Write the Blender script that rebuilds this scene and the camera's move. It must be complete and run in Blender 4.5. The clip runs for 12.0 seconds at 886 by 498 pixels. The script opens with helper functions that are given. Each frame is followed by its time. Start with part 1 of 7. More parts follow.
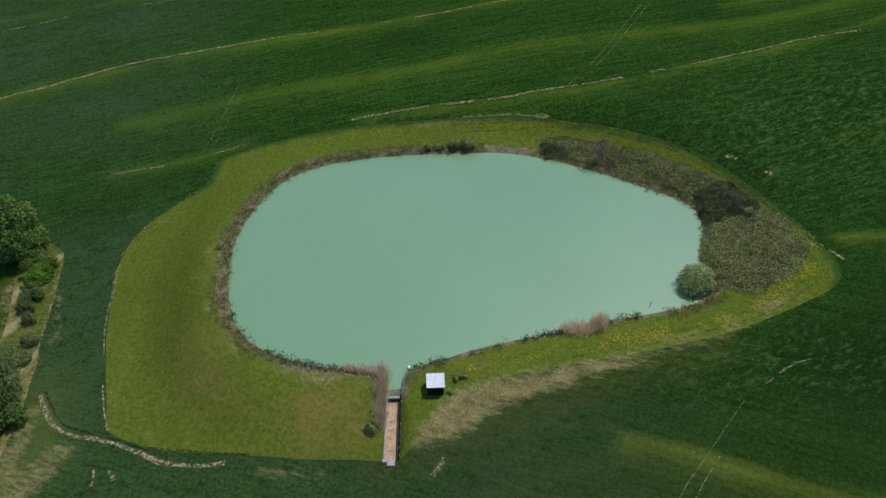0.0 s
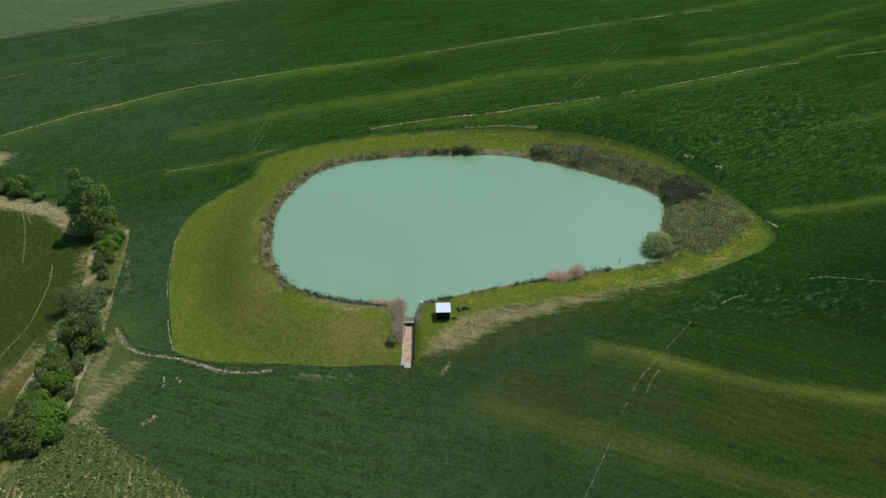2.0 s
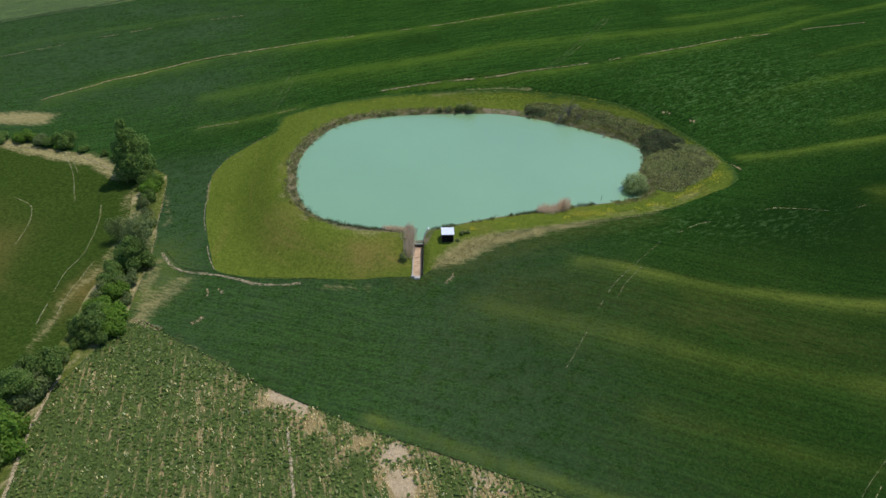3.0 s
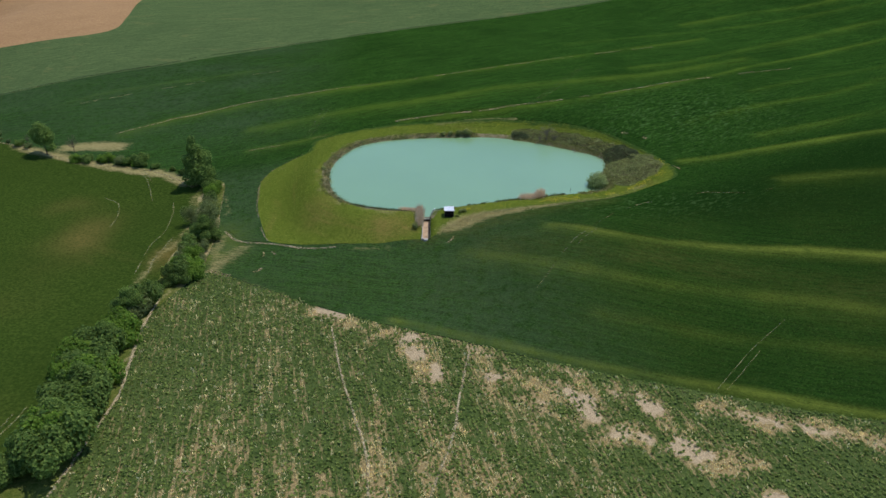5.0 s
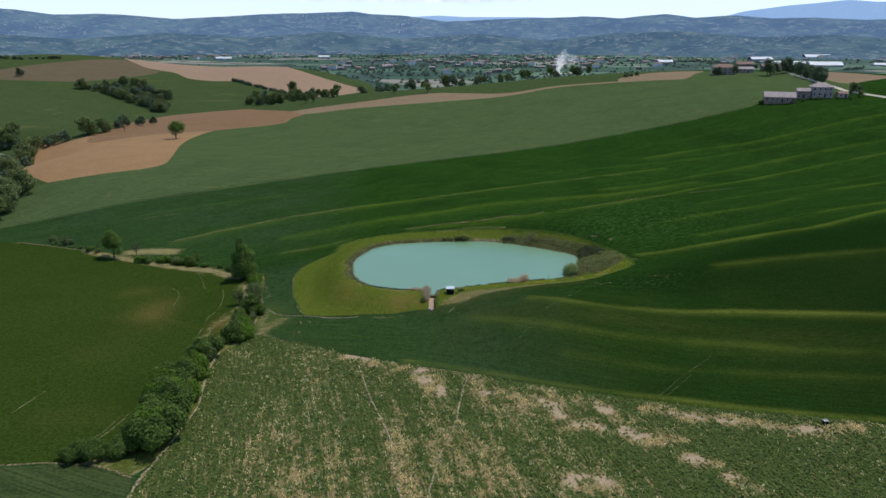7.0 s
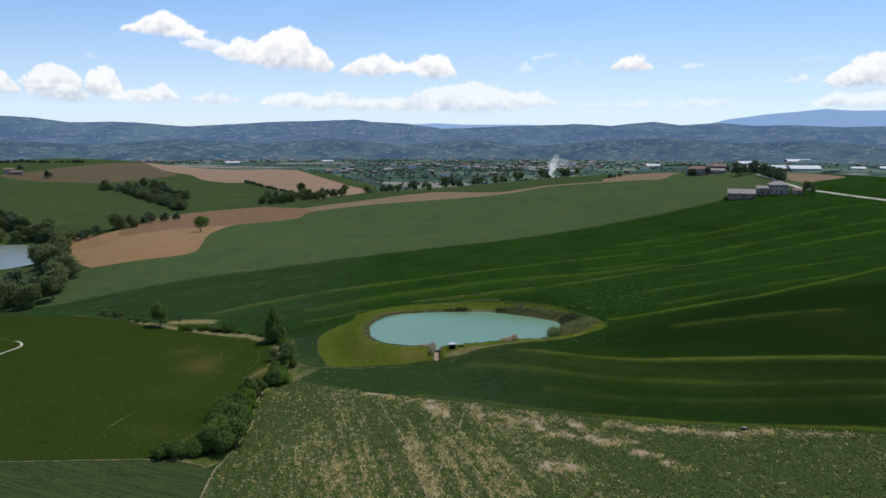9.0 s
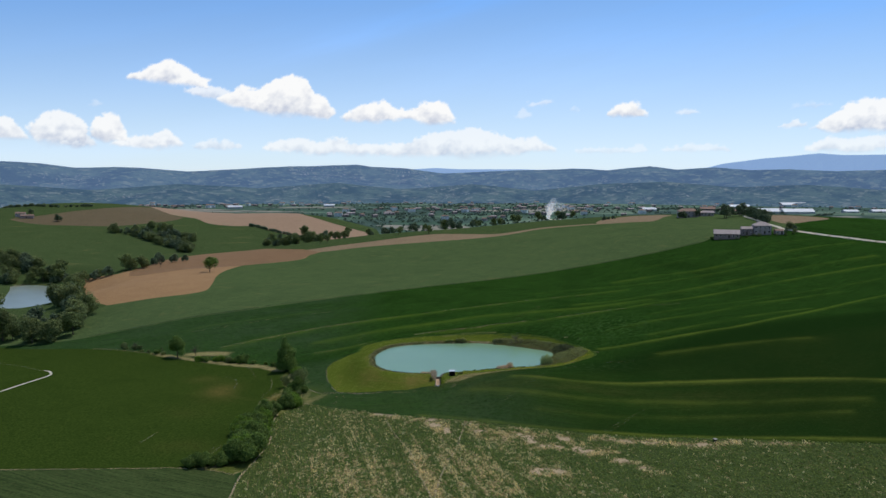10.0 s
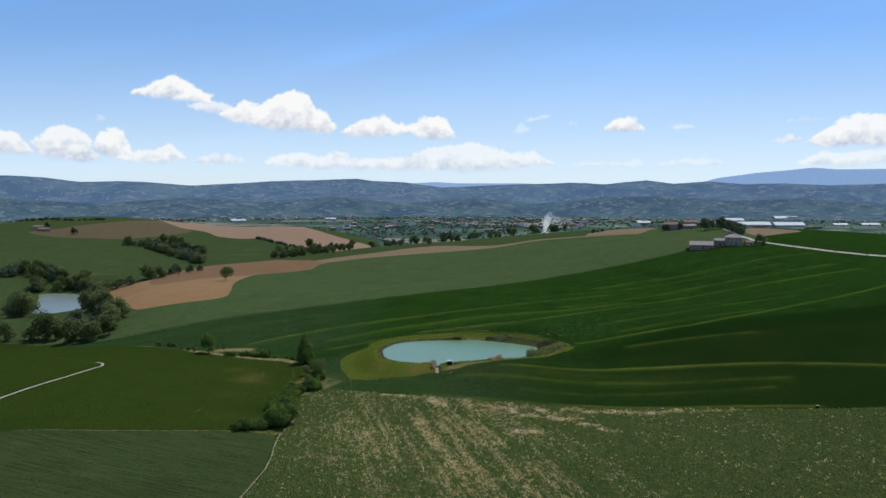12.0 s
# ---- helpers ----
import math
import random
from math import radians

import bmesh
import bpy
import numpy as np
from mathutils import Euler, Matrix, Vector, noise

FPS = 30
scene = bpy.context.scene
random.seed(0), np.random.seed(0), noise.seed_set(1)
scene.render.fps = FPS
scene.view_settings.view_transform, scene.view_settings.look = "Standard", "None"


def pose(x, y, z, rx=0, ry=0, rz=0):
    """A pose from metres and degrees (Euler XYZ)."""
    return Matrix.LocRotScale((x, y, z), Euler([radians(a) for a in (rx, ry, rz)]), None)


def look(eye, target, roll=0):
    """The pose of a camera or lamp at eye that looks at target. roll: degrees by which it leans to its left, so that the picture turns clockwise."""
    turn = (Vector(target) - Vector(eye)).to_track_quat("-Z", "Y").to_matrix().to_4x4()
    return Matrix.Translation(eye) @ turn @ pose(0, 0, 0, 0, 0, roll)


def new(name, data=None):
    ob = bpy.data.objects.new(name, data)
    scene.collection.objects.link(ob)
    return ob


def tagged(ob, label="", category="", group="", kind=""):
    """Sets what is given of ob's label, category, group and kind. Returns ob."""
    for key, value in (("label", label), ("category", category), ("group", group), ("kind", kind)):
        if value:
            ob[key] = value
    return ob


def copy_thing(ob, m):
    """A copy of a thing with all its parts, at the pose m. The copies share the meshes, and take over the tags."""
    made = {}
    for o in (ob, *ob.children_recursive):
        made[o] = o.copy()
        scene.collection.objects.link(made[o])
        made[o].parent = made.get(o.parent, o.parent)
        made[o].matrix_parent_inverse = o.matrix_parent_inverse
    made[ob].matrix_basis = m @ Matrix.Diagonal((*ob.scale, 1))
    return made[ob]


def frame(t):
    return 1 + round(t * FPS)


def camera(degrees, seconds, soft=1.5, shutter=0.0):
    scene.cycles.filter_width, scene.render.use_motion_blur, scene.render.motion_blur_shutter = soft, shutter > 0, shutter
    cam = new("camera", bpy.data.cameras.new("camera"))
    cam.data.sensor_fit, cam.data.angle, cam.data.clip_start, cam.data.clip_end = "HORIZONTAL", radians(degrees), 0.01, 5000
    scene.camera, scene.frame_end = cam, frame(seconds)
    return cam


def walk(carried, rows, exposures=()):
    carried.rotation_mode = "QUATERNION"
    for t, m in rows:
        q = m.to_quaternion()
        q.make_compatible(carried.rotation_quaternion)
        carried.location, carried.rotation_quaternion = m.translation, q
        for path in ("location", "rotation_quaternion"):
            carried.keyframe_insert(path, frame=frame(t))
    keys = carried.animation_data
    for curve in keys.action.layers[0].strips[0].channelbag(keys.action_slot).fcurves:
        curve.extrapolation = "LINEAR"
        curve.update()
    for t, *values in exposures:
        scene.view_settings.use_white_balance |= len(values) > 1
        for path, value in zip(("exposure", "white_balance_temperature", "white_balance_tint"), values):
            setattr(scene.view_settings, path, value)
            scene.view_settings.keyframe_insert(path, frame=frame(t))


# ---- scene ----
cam = camera(64.2, 12.0)
EXPOSURE = -0.2
PATH = [
    (0, (-0.35, 0.086, 83.181), (-0.278, 1.573, 81.846), 0.1),
    (0.5, (-0.778, -3.011, 82.986), (-0.706, -1.521, 81.653), 0.2),
    (1, (-1.3, -10.327, 83.002), (-1.226, -8.786, 81.73), 0.3),
    (1.5, (-2.167, -20.925, 83.08), (-2.088, -19.306, 81.909), 0.4),
    (2, (-3.187, -32.062, 83.317), (-3.107, -30.443, 82.146), 0.6),
    (2.5, (-4.264, -44.08, 83.638), (-4.184, -42.463, 82.464), 0.6),
    (3, (-5.346, -55.778, 83.867), (-5.263, -54.162, 82.691), 0.8),
    (3.5, (-6.217, -68.447, 84.16), (-6.135, -66.833, 82.981), 0.9),
    (5.5, (-7.429, -116.9, 83.531), (-7.356, -115.099, 82.665), 0.1),
    (6, (-8.198, -129.226, 83.411), (-8.122, -127.379, 82.648), 0.2),
    (6.5, (-9.016, -142.015, 83.339), (-8.937, -140.128, 82.681), 0.2),
    (7, (-9.781, -154.174, 83.456), (-9.702, -152.267, 82.859), 0.1),
    (9, (-13.833, -204.331, 83.147), (-13.746, -202.359, 82.828), 0.1),
    (9.5, (-14.677, -216.615, 83.067), (-14.588, -214.634, 82.809), 0.1),
    (10, (-15.306, -229.252, 82.897), (-15.217, -227.264, 82.701), 0.0),
    (10.5, (-15.886, -241.818, 82.923), (-15.796, -239.827, 82.757), 0.0),
    (11, (-16.373, -254.635, 83.076), (-16.283, -252.643, 82.915), 0.0),
    (11.5, (-16.67, -267.274, 83.575), (-16.579, -265.283, 83.413), -0.1),
    (12, (-17.259, -279.912, 84.829), (-17.168, -277.92, 84.671), -0.0),
]
walk(cam, [(t, look(eye, target, roll)) for t, eye, target, roll in PATH], exposures=[(0.0, EXPOSURE), (1.5, EXPOSURE + 0.12), (2.5, EXPOSURE + 0.24), (3.5, EXPOSURE + 0.28), (5.5, EXPOSURE + 0.10), (7.0, EXPOSURE - 0.12), (9.0, EXPOSURE - 0.34), (10.5, EXPOSURE - 0.39), (12.0, EXPOSURE - 0.4)])

from mathutils.bvhtree import BVHTree
from mathutils.geometry import delaunay_2d_cdt

# ---- light ----
SUN_FROM = Vector((0.54, 0.41, 1.35)).normalized()
sun_data = bpy.data.lights.new("sun", "SUN")
sun_data.energy, sun_data.angle, sun_data.color = 3.15, radians(0.53), (1.0, 0.95, 0.87)
sun = new("sun", sun_data)
sun.rotation_euler = (-SUN_FROM).to_track_quat("-Z", "Y").to_euler()
world = bpy.data.worlds.new("sky")
world.use_nodes = True
scene.world = world
wn = world.node_tree.nodes
sky = wn.new("ShaderNodeTexSky")
sky.sky_type, sky.sun_disc = "NISHITA", False
sky.sun_elevation, sky.sun_rotation = math.asin(SUN_FROM.z), math.atan2(SUN_FROM.x, SUN_FROM.y)
sky.altitude, sky.air_density, sky.dust_density, sky.ozone_density = 250, 1.0, 0.0, 3.0
world.node_tree.links.new(sky.outputs[0], wn["Background"].inputs[0])
wn["Background"].inputs[1].default_value = 0.15


# ---- materials ----
class Nodes:
    """A small writer for node materials."""

    def __init__(self, name):
        self.m = bpy.data.materials.new(name)
        self.m.use_nodes = True
        self.t = self.m.node_tree
        self.bsdf = self.t.nodes["Principled BSDF"]
        self.out = self.t.nodes["Material Output"]
        self.co = self.t.nodes.new("ShaderNodeTexCoord").outputs["Object"]

    def add(self, kind, **inputs):
        n = self.t.nodes.new(kind)
        for k, v in inputs.items():
            self.put(n.inputs[k.replace("_", " ")], v)
        return n

    def put(self, socket, v):
        if isinstance(v, bpy.types.NodeSocket):
            self.t.links.new(v, socket)
        else:
            socket.default_value = v

    def noise(self, scale, detail=4.0, rough=0.6, turn=0.0, stretch=(1, 1, 1), distortion=0.0):
        mp = self.t.nodes.new("ShaderNodeMapping")
        mp.vector_type = "TEXTURE"
        self.put(mp.inputs["Vector"], self.co)
        mp.inputs["Rotation"].default_value = (0, 0, radians(turn))
        mp.inputs["Scale"].default_value = tuple(1 / v for v in stretch)
        n = self.add("ShaderNodeTexNoise", Vector=mp.outputs[0], Scale=scale, Detail=detail, Roughness=rough, Distortion=distortion)
        return n.outputs["Fac"]

    def ramp(self, fac, lo, hi):
        n = self.add("ShaderNodeMapRange", Value=fac, From_Min=lo, From_Max=hi)
        n.interpolation_type = "SMOOTHSTEP"
        return n.outputs[0]

    def math(self, op, a, b=0.0):
        n = self.t.nodes.new("ShaderNodeMath")
        n.operation = op
        self.put(n.inputs[0], a)
        self.put(n.inputs[1], b)
        return n.outputs[0]

    def mix(self, fac, a, b):
        n = self.t.nodes.new("ShaderNodeMix")
        n.data_type = "RGBA"
        self.put(n.inputs[0], fac)
        self.put(n.inputs[6], a if isinstance(a, bpy.types.NodeSocket) else (*a, 1))
        self.put(n.inputs[7], b if isinstance(b, bpy.types.NodeSocket) else (*b, 1))
        return n.outputs[2]

    def attribute(self, name):
        n = self.t.nodes.new("ShaderNodeAttribute")
        n.attribute_name = name
        return n.outputs["Fac"]

    def bump(self, fac, strength, distance):
        n = self.add("ShaderNodeBump", Height=fac, Strength=strength, Distance=distance)
        if self.bsdf.inputs["Normal"].is_linked:
            self.put(n.inputs["Normal"], self.bsdf.inputs["Normal"].links[0].from_socket)
        self.put(self.bsdf.inputs["Normal"], n.outputs[0])

    def done(self, color, rough=0.9, spec=0.2, metal=0.0):
        self.put(self.bsdf.inputs["Base Color"], color if isinstance(color, bpy.types.NodeSocket) else (*color, 1))
        self.put(self.bsdf.inputs["Roughness"], rough)
        self.bsdf.inputs["Specular IOR Level"].default_value = spec
        self.bsdf.inputs["Metallic"].default_value = metal
        return self.m


def crop_material(name, dark, mid, dry, streak_turn=8.0, streak=(0.012, 0.16, 1), grain=1.2, dry_lo=0.58, bump=0.5, drill=0.0, fleck=0.3, thin=0.0, rim=None, ears=None, wild=0.55, lodged=None):
    """A field: fine leafy grain, broad patches, long streaks of drier growth."""
    n = Nodes(name)
    fine = n.noise(grain, 6, 0.75)
    if drill:
        south = n.ramp(n.attribute("south"), 0.0, 1.0)
        rows = n.mix(south, n.noise(1.0, 5, 0.7, 11, (0.05, 1.5, 1), 0.1), n.noise(1.0, 5, 0.7, -24, (0.05, 1.5, 1), 0.1))
        fine = n.math("ADD", n.math("MULTIPLY", fine, 1 - drill), n.math("MULTIPLY", rows, drill))
    broad = n.noise(0.03, 5, 0.6)
    streaks = n.noise(1.0, 5, 0.6, streak_turn, streak, 0.4)
    c = n.mix(n.ramp(fine, 0.39, 0.64) if ears else n.ramp(fine, 0.36, 0.66), dark, mid)
    c = n.mix(n.math("MULTIPLY", n.ramp(broad, 0.45, 0.75), 0.45), c, dark)
    c = n.mix(n.math("MULTIPLY", n.attribute("lush"), 0.85), c, dark)
    wanted = n.math("ADD", n.math("MULTIPLY", n.ramp(streaks, dry_lo, dry_lo + 0.17), wild), n.attribute("dry"))
    c = n.mix(n.math("MULTIPLY", n.ramp(wanted, 0.0, 1.0), n.ramp(fine, 0.2, 0.6)), c, n.mix(south, dry, (0.145, 0.178, 0.028)) if drill and lodged else dry)
    c = n.mix(n.math("MULTIPLY", n.math("MULTIPLY", n.attribute("thin"), thin), n.ramp(n.noise(0.5, 6, 0.75), 0.25, 0.6)), c, (0.056, 0.088, 0.042))
    c = n.mix(n.math("MULTIPLY", n.ramp(n.noise(3.0, 3, 0.7) if not ears else n.noise(3.0, 4, 0.75, 60, (0.6, 1.6, 1)), 0.56, 0.70), fleck), c, ears or dry)
    if lodged:
        c = n.mix(n.math("MULTIPLY", n.attribute("olive"), n.ramp(n.noise(0.9, 6, 0.75, -24, (0.4, 1.6, 1)), 0.25, 0.65)), c, (0.105, 0.098, 0.026))
        clumps = n.noise(0.75, 5, 0.7, 24, (0.7, 1.5, 1), 0.6)
        c = n.mix(n.math("MULTIPLY", n.attribute("lodged"), n.ramp(clumps, 0.53, 0.62)), c, lodged)
        # low places between lodged clumps are coloured dark as their shadows
        c = n.mix(n.math("MULTIPLY", n.attribute("lodged"), n.ramp(clumps, 0.50, 0.40)), c, dark)
        n.bump(clumps, 0.4, 0.8)
    straw = n.math("ADD", n.attribute("straw"), n.math("MULTIPLY", n.math("SUBTRACT", n.noise(0.9, 6, 0.75, -25, (0.5, 1.5, 1)), 0.5), 1.2))
    tan = n.mix(n.ramp(fine, 0.3, 0.7), (0.16, 0.145, 0.050), (0.38, 0.32, 0.15))
    c = n.mix(n.math("MULTIPLY", n.ramp(straw, 0.35, 0.85), n.ramp(n.attribute("straw"), 0.0, 0.3)), c, tan)
    if rim:
        fade = n.math("ADD", n.attribute("rim"), n.math("MULTIPLY", n.math("SUBTRACT", n.noise(0.8, 6, 0.75), 0.5), 1.3))
        c = n.mix(n.math("MULTIPLY", n.ramp(fade, 0.3, 0.9), n.ramp(n.attribute("rim"), 0.0, 0.3)), c, rim)
    n.bump(fine, bump, 0.5)
    return n.done(c, 1.0, 0.0)


def earth_material(name, dark, light, weed=None, weed_lo=0.62, grain=2.0, furrow=None):
    n = Nodes(name)
    fine, broad = n.noise(grain, 7, 0.75), n.noise(0.05, 4, 0.6)
    c = n.mix(n.ramp(fine, 0.3, 0.7), dark, light)
    c = n.mix(n.math("MULTIPLY", n.ramp(broad, 0.4, 0.7), 0.35), c, dark)
    if furrow is not None:
        f = n.noise(1.0, 3, 0.5, furrow, (0.02, 1.6, 1), 0.3)
        c = n.mix(n.math("MULTIPLY", n.ramp(f, 0.45, 0.65), 0.3), c, dark)
    if weed:
        c = n.mix(n.ramp(n.noise(0.35, 6, 0.8), weed_lo, weed_lo + 0.14), c, weed)
    n.bump(fine, 0.6, 0.4)
    return n.done(c, 0.97, 0.1)


def worn_material(name, dark, light, cover, weed=(0.07, 0.09, 0.025), rough=3.2, soft=0.7, grain=1.9):
    """Bare earth that thins out raggedly into what grows beside it."""
    n = Nodes(name)
    fine = n.noise(2.2, 6, 0.75)
    c = n.mix(n.ramp(fine, 0.3, 0.7), dark, light)
    c = n.mix(n.ramp(n.noise(0.7, 5, 0.7), 0.56, 0.66), c, weed)
    n.bump(fine, 0.6, 0.3)
    n.done(c, 0.97, 0.1)
    ragged = n.math("ADD", n.math("MULTIPLY", n.math("SUBTRACT", n.noise(grain, 7, 0.8), 0.5), rough), n.attribute("edge"))
    shown = n.ramp(ragged, 1.0 - cover, 1.0 - cover + soft)
    clear = n.add("ShaderNodeBsdfTransparent")
    both = n.add("ShaderNodeMixShader", Fac=shown)
    n.t.links.new(clear.outputs[0], both.inputs[1])
    n.t.links.new(n.bsdf.outputs[0], both.inputs[2])
    n.t.links.new(both.outputs[0], n.out.inputs[0])
    return n.m


def leaf_material(name, dark, light, through_light=0.42):
    n = Nodes(name)
    island = n.t.nodes.new("ShaderNodeNewGeometry").outputs["Random Per Island"]
    thing = n.t.nodes.new("ShaderNodeObjectInfo").outputs["Random"]
    c = n.mix(island, dark, light)
    # half of the light is thrown back and half let through, so each half takes about twice the leaf's own colour
    hsv = n.add("ShaderNodeHueSaturation", Color=c, Value=n.math("ADD", n.math("MULTIPLY", thing, 0.6), 1.5))
    col = hsv.outputs[0]
    n.done(col, 0.7, 0.15)
    tr = n.add("ShaderNodeBsdfTranslucent", Color=col)
    mixer = n.add("ShaderNodeMixShader", Fac=through_light)
    n.t.links.new(n.bsdf.outputs[0], mixer.inputs[1])
    n.t.links.new(tr.outputs[0], mixer.inputs[2])
    n.t.links.new(mixer.outputs[0], n.out.inputs[0])
    return n.m


def plain_material(name, dark, light, rough=0.8, scale=1.5, spec=0.3, metal=0.0, bump=0.2):
    n = Nodes(name)
    fine = n.noise(scale, 5, 0.7)
    n.bump(fine, bump, 0.05)
    return n.done(n.mix(n.ramp(fine, 0.3, 0.7), dark, light), rough, spec, metal)


def bean_soil():
    """Brown soil between the rows of beans, paler and pinker where nothing grows."""
    n = Nodes("bean_field_soil")
    fine = n.noise(2.2, 7, 0.75)
    c = n.mix(n.ramp(fine, 0.3, 0.7), (0.19, 0.140, 0.058), (0.42, 0.32, 0.155))
    open_soil = n.math("ADD", n.attribute("bare"), n.math("MULTIPLY", n.math("SUBTRACT", n.noise(0.9, 7, 0.8), 0.5), 1.7))
    c = n.mix(n.ramp(open_soil, 0.38, 0.62), c, n.mix(n.ramp(fine, 0.3, 0.7), (0.36, 0.265, 0.155), (0.54, 0.415, 0.26)))
    weeds = n.math("SUBTRACT", n.math("ADD", n.noise(1.0, 6, 0.8, 101, (0.14, 1.5, 1)), 0.15), n.math("MULTIPLY", n.attribute("poor"), 0.34))
    c = n.mix(n.ramp(weeds, 0.49, 0.59), c, (0.070, 0.102, 0.026))
    n.bump(fine, 0.6, 0.4)
    return n.done(c, 0.97, 0.1)


WHEAT = crop_material("wheat", (0.0080, 0.0250, 0.0048), (0.042, 0.109, 0.0170), (0.094, 0.152, 0.018), grain=2.0, drill=0.35, thin=1.15, fleck=0.32, ears=(0.13, 0.18, 0.055), wild=0.10, lodged=(0.070, 0.130, 0.040))
LAWN = crop_material("mown_grass", (0.072, 0.106, 0.013), (0.145, 0.180, 0.026), (0.23, 0.170, 0.050), 20, (0.04, 0.05, 1), 1.6, 0.5, 0.35, wild=0.32, rim=(0.040, 0.078, 0.017))
WEST = crop_material("young_crop", (0.024, 0.046, 0.008), (0.052, 0.082, 0.014), (0.150, 0.118, 0.034), 70, (0.016, 0.026, 1), 1.5, 0.62, 0.3, fleck=0.10, wild=0.2)
# these two distant crops hold some extra blue as aerial haze
LIGHT = crop_material("pale_crop", (0.052, 0.088, 0.033), (0.118, 0.165, 0.060), (0.15, 0.155, 0.06), 5, (0.012, 0.09, 1), 0.9, 0.54, 0.4, drill=0.5, fleck=0.5)
HILL = crop_material("hill_crop", (0.046, 0.076, 0.026), (0.088, 0.124, 0.045), (0.16, 0.15, 0.055), -10, (0.01, 0.02, 1), 0.5, 0.55, 0.3)
BEAN = bean_soil()
SOUTH = crop_material("low_crop", (0.026, 0.046, 0.015), (0.082, 0.116, 0.037), (0.20, 0.16, 0.07), 80, (0.02, 0.3, 1), 1.2, 0.62, 0.4, drill=0.5, fleck=0.45)
PLOUGH = earth_material("ploughed_earth", (0.285, 0.162, 0.072), (0.47, 0.284, 0.134), None, 0, 0.9, 10)
PALE_PLOUGH = earth_material("pale_ploughed_earth", (0.33, 0.215, 0.135), (0.43, 0.29, 0.185), None, 0, 0.4, -20)
DARK_PLOUGH = earth_material("darker_ploughed_earth", (0.20, 0.115, 0.055), (0.34, 0.20, 0.10), None, 0, 0.9, 10)
BROWN = earth_material("brown_field", (0.12, 0.09, 0.045), (0.19, 0.14, 0.075), (0.07, 0.09, 0.03), 0.55, 0.4, -20)
STUBBLE = earth_material("dry_stubble", (0.22, 0.15, 0.08), (0.36, 0.255, 0.15), (0.10, 0.125, 0.05), 0.56, 0.6, 5)
BANK = earth_material("pond_bank", (0.13, 0.105, 0.055), (0.32, 0.265, 0.16), (0.09, 0.11, 0.03), 0.44, 1.8)
BED = earth_material("pond_bed", (0.16, 0.17, 0.11), (0.25, 0.25, 0.17))
DUST = earth_material("pale_dust", (0.33, 0.26, 0.16), (0.55, 0.45, 0.30), (0.12, 0.13, 0.05), 0.60, 1.5)


def valley_material():
    """Far farmland: a patchwork of small fields, their colours paled and blued in place of haze."""
    n = Nodes("hazy_valley_fields")
    mp = n.add("ShaderNodeMapping", Vector=n.co, Rotation=(0, 0, radians(18)), Scale=(0.0042, 0.0075, 0.0))
    v = n.add("ShaderNodeTexVoronoi", Vector=mp.outputs[0], Scale=1.0)
    ramp = n.add("ShaderNodeValToRGB", Fac=n.add("ShaderNodeSeparateColor", Color=v.outputs["Color"]).outputs[0])
    ramp.color_ramp.interpolation = "CONSTANT"
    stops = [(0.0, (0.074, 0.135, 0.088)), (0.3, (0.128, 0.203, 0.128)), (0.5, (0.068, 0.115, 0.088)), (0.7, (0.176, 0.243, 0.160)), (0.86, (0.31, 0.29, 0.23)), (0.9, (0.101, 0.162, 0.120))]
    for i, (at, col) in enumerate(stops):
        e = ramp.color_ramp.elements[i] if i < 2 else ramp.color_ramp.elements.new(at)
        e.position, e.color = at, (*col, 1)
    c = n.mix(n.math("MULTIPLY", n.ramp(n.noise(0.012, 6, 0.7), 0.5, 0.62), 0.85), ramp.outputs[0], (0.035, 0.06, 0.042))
    n.bump(n.noise(0.05, 4, 0.7), 0.5, 4.0)
    return n.done(c, 0.95, 0.05)


VALLEY = valley_material()


def water_material(name, col, deep):
    n = Nodes(name)
    n.bsdf.inputs["IOR"].default_value = 1.75
    broad = n.noise(0.035, 3, 0.6)
    n.bump(n.noise(1.3, 3, 0.6, 30, (1, 2.2, 1)), 0.06, 0.12)
    return n.done(n.mix(n.ramp(broad, 0.3, 0.7), deep, col), 0.30, 1.0)


WATER = water_material("turbid_water", (0.192, 0.352, 0.160), (0.176, 0.326, 0.148))
# far pond: reflected sky is put into a paler base colour
FAR_WATER = water_material("sky_paled_water", (0.30, 0.35, 0.28), (0.26, 0.31, 0.25))
BARK = plain_material("bark", (0.07, 0.05, 0.035), (0.16, 0.125, 0.09), 0.9, 6, 0.2, 0, 0.6)
DEADWOOD = plain_material("dead_wood", (0.10, 0.085, 0.07), (0.22, 0.19, 0.16), 0.9, 5)
LEAF = leaf_material("leaves", (0.032, 0.066, 0.013), (0.130, 0.185, 0.042), 0.45)
LEAF_BRIGHT = leaf_material("bright_leaves", (0.055, 0.115, 0.013), (0.13, 0.20, 0.028), 0.5)
LEAF_GREY = leaf_material("grey_leaves", (0.06, 0.085, 0.028), (0.14, 0.168, 0.06), 0.5)
LEAF_WILLOW = leaf_material("willow_leaves", (0.085, 0.115, 0.040), (0.23, 0.265, 0.105), 0.5)
BRAMBLE = leaf_material("bramble_leaves", (0.070, 0.096, 0.026), (0.27, 0.285, 0.10), 0.45)
# far woods: greens greyed and blued in place of haze
FAR_LEAF = leaf_material("far_leaves", (0.048, 0.072, 0.040), (0.112, 0.145, 0.080), 0.4)
LEAF_OLIVE = leaf_material("olive_leaves", (0.055, 0.078, 0.026), (0.15, 0.172, 0.066), 0.45)
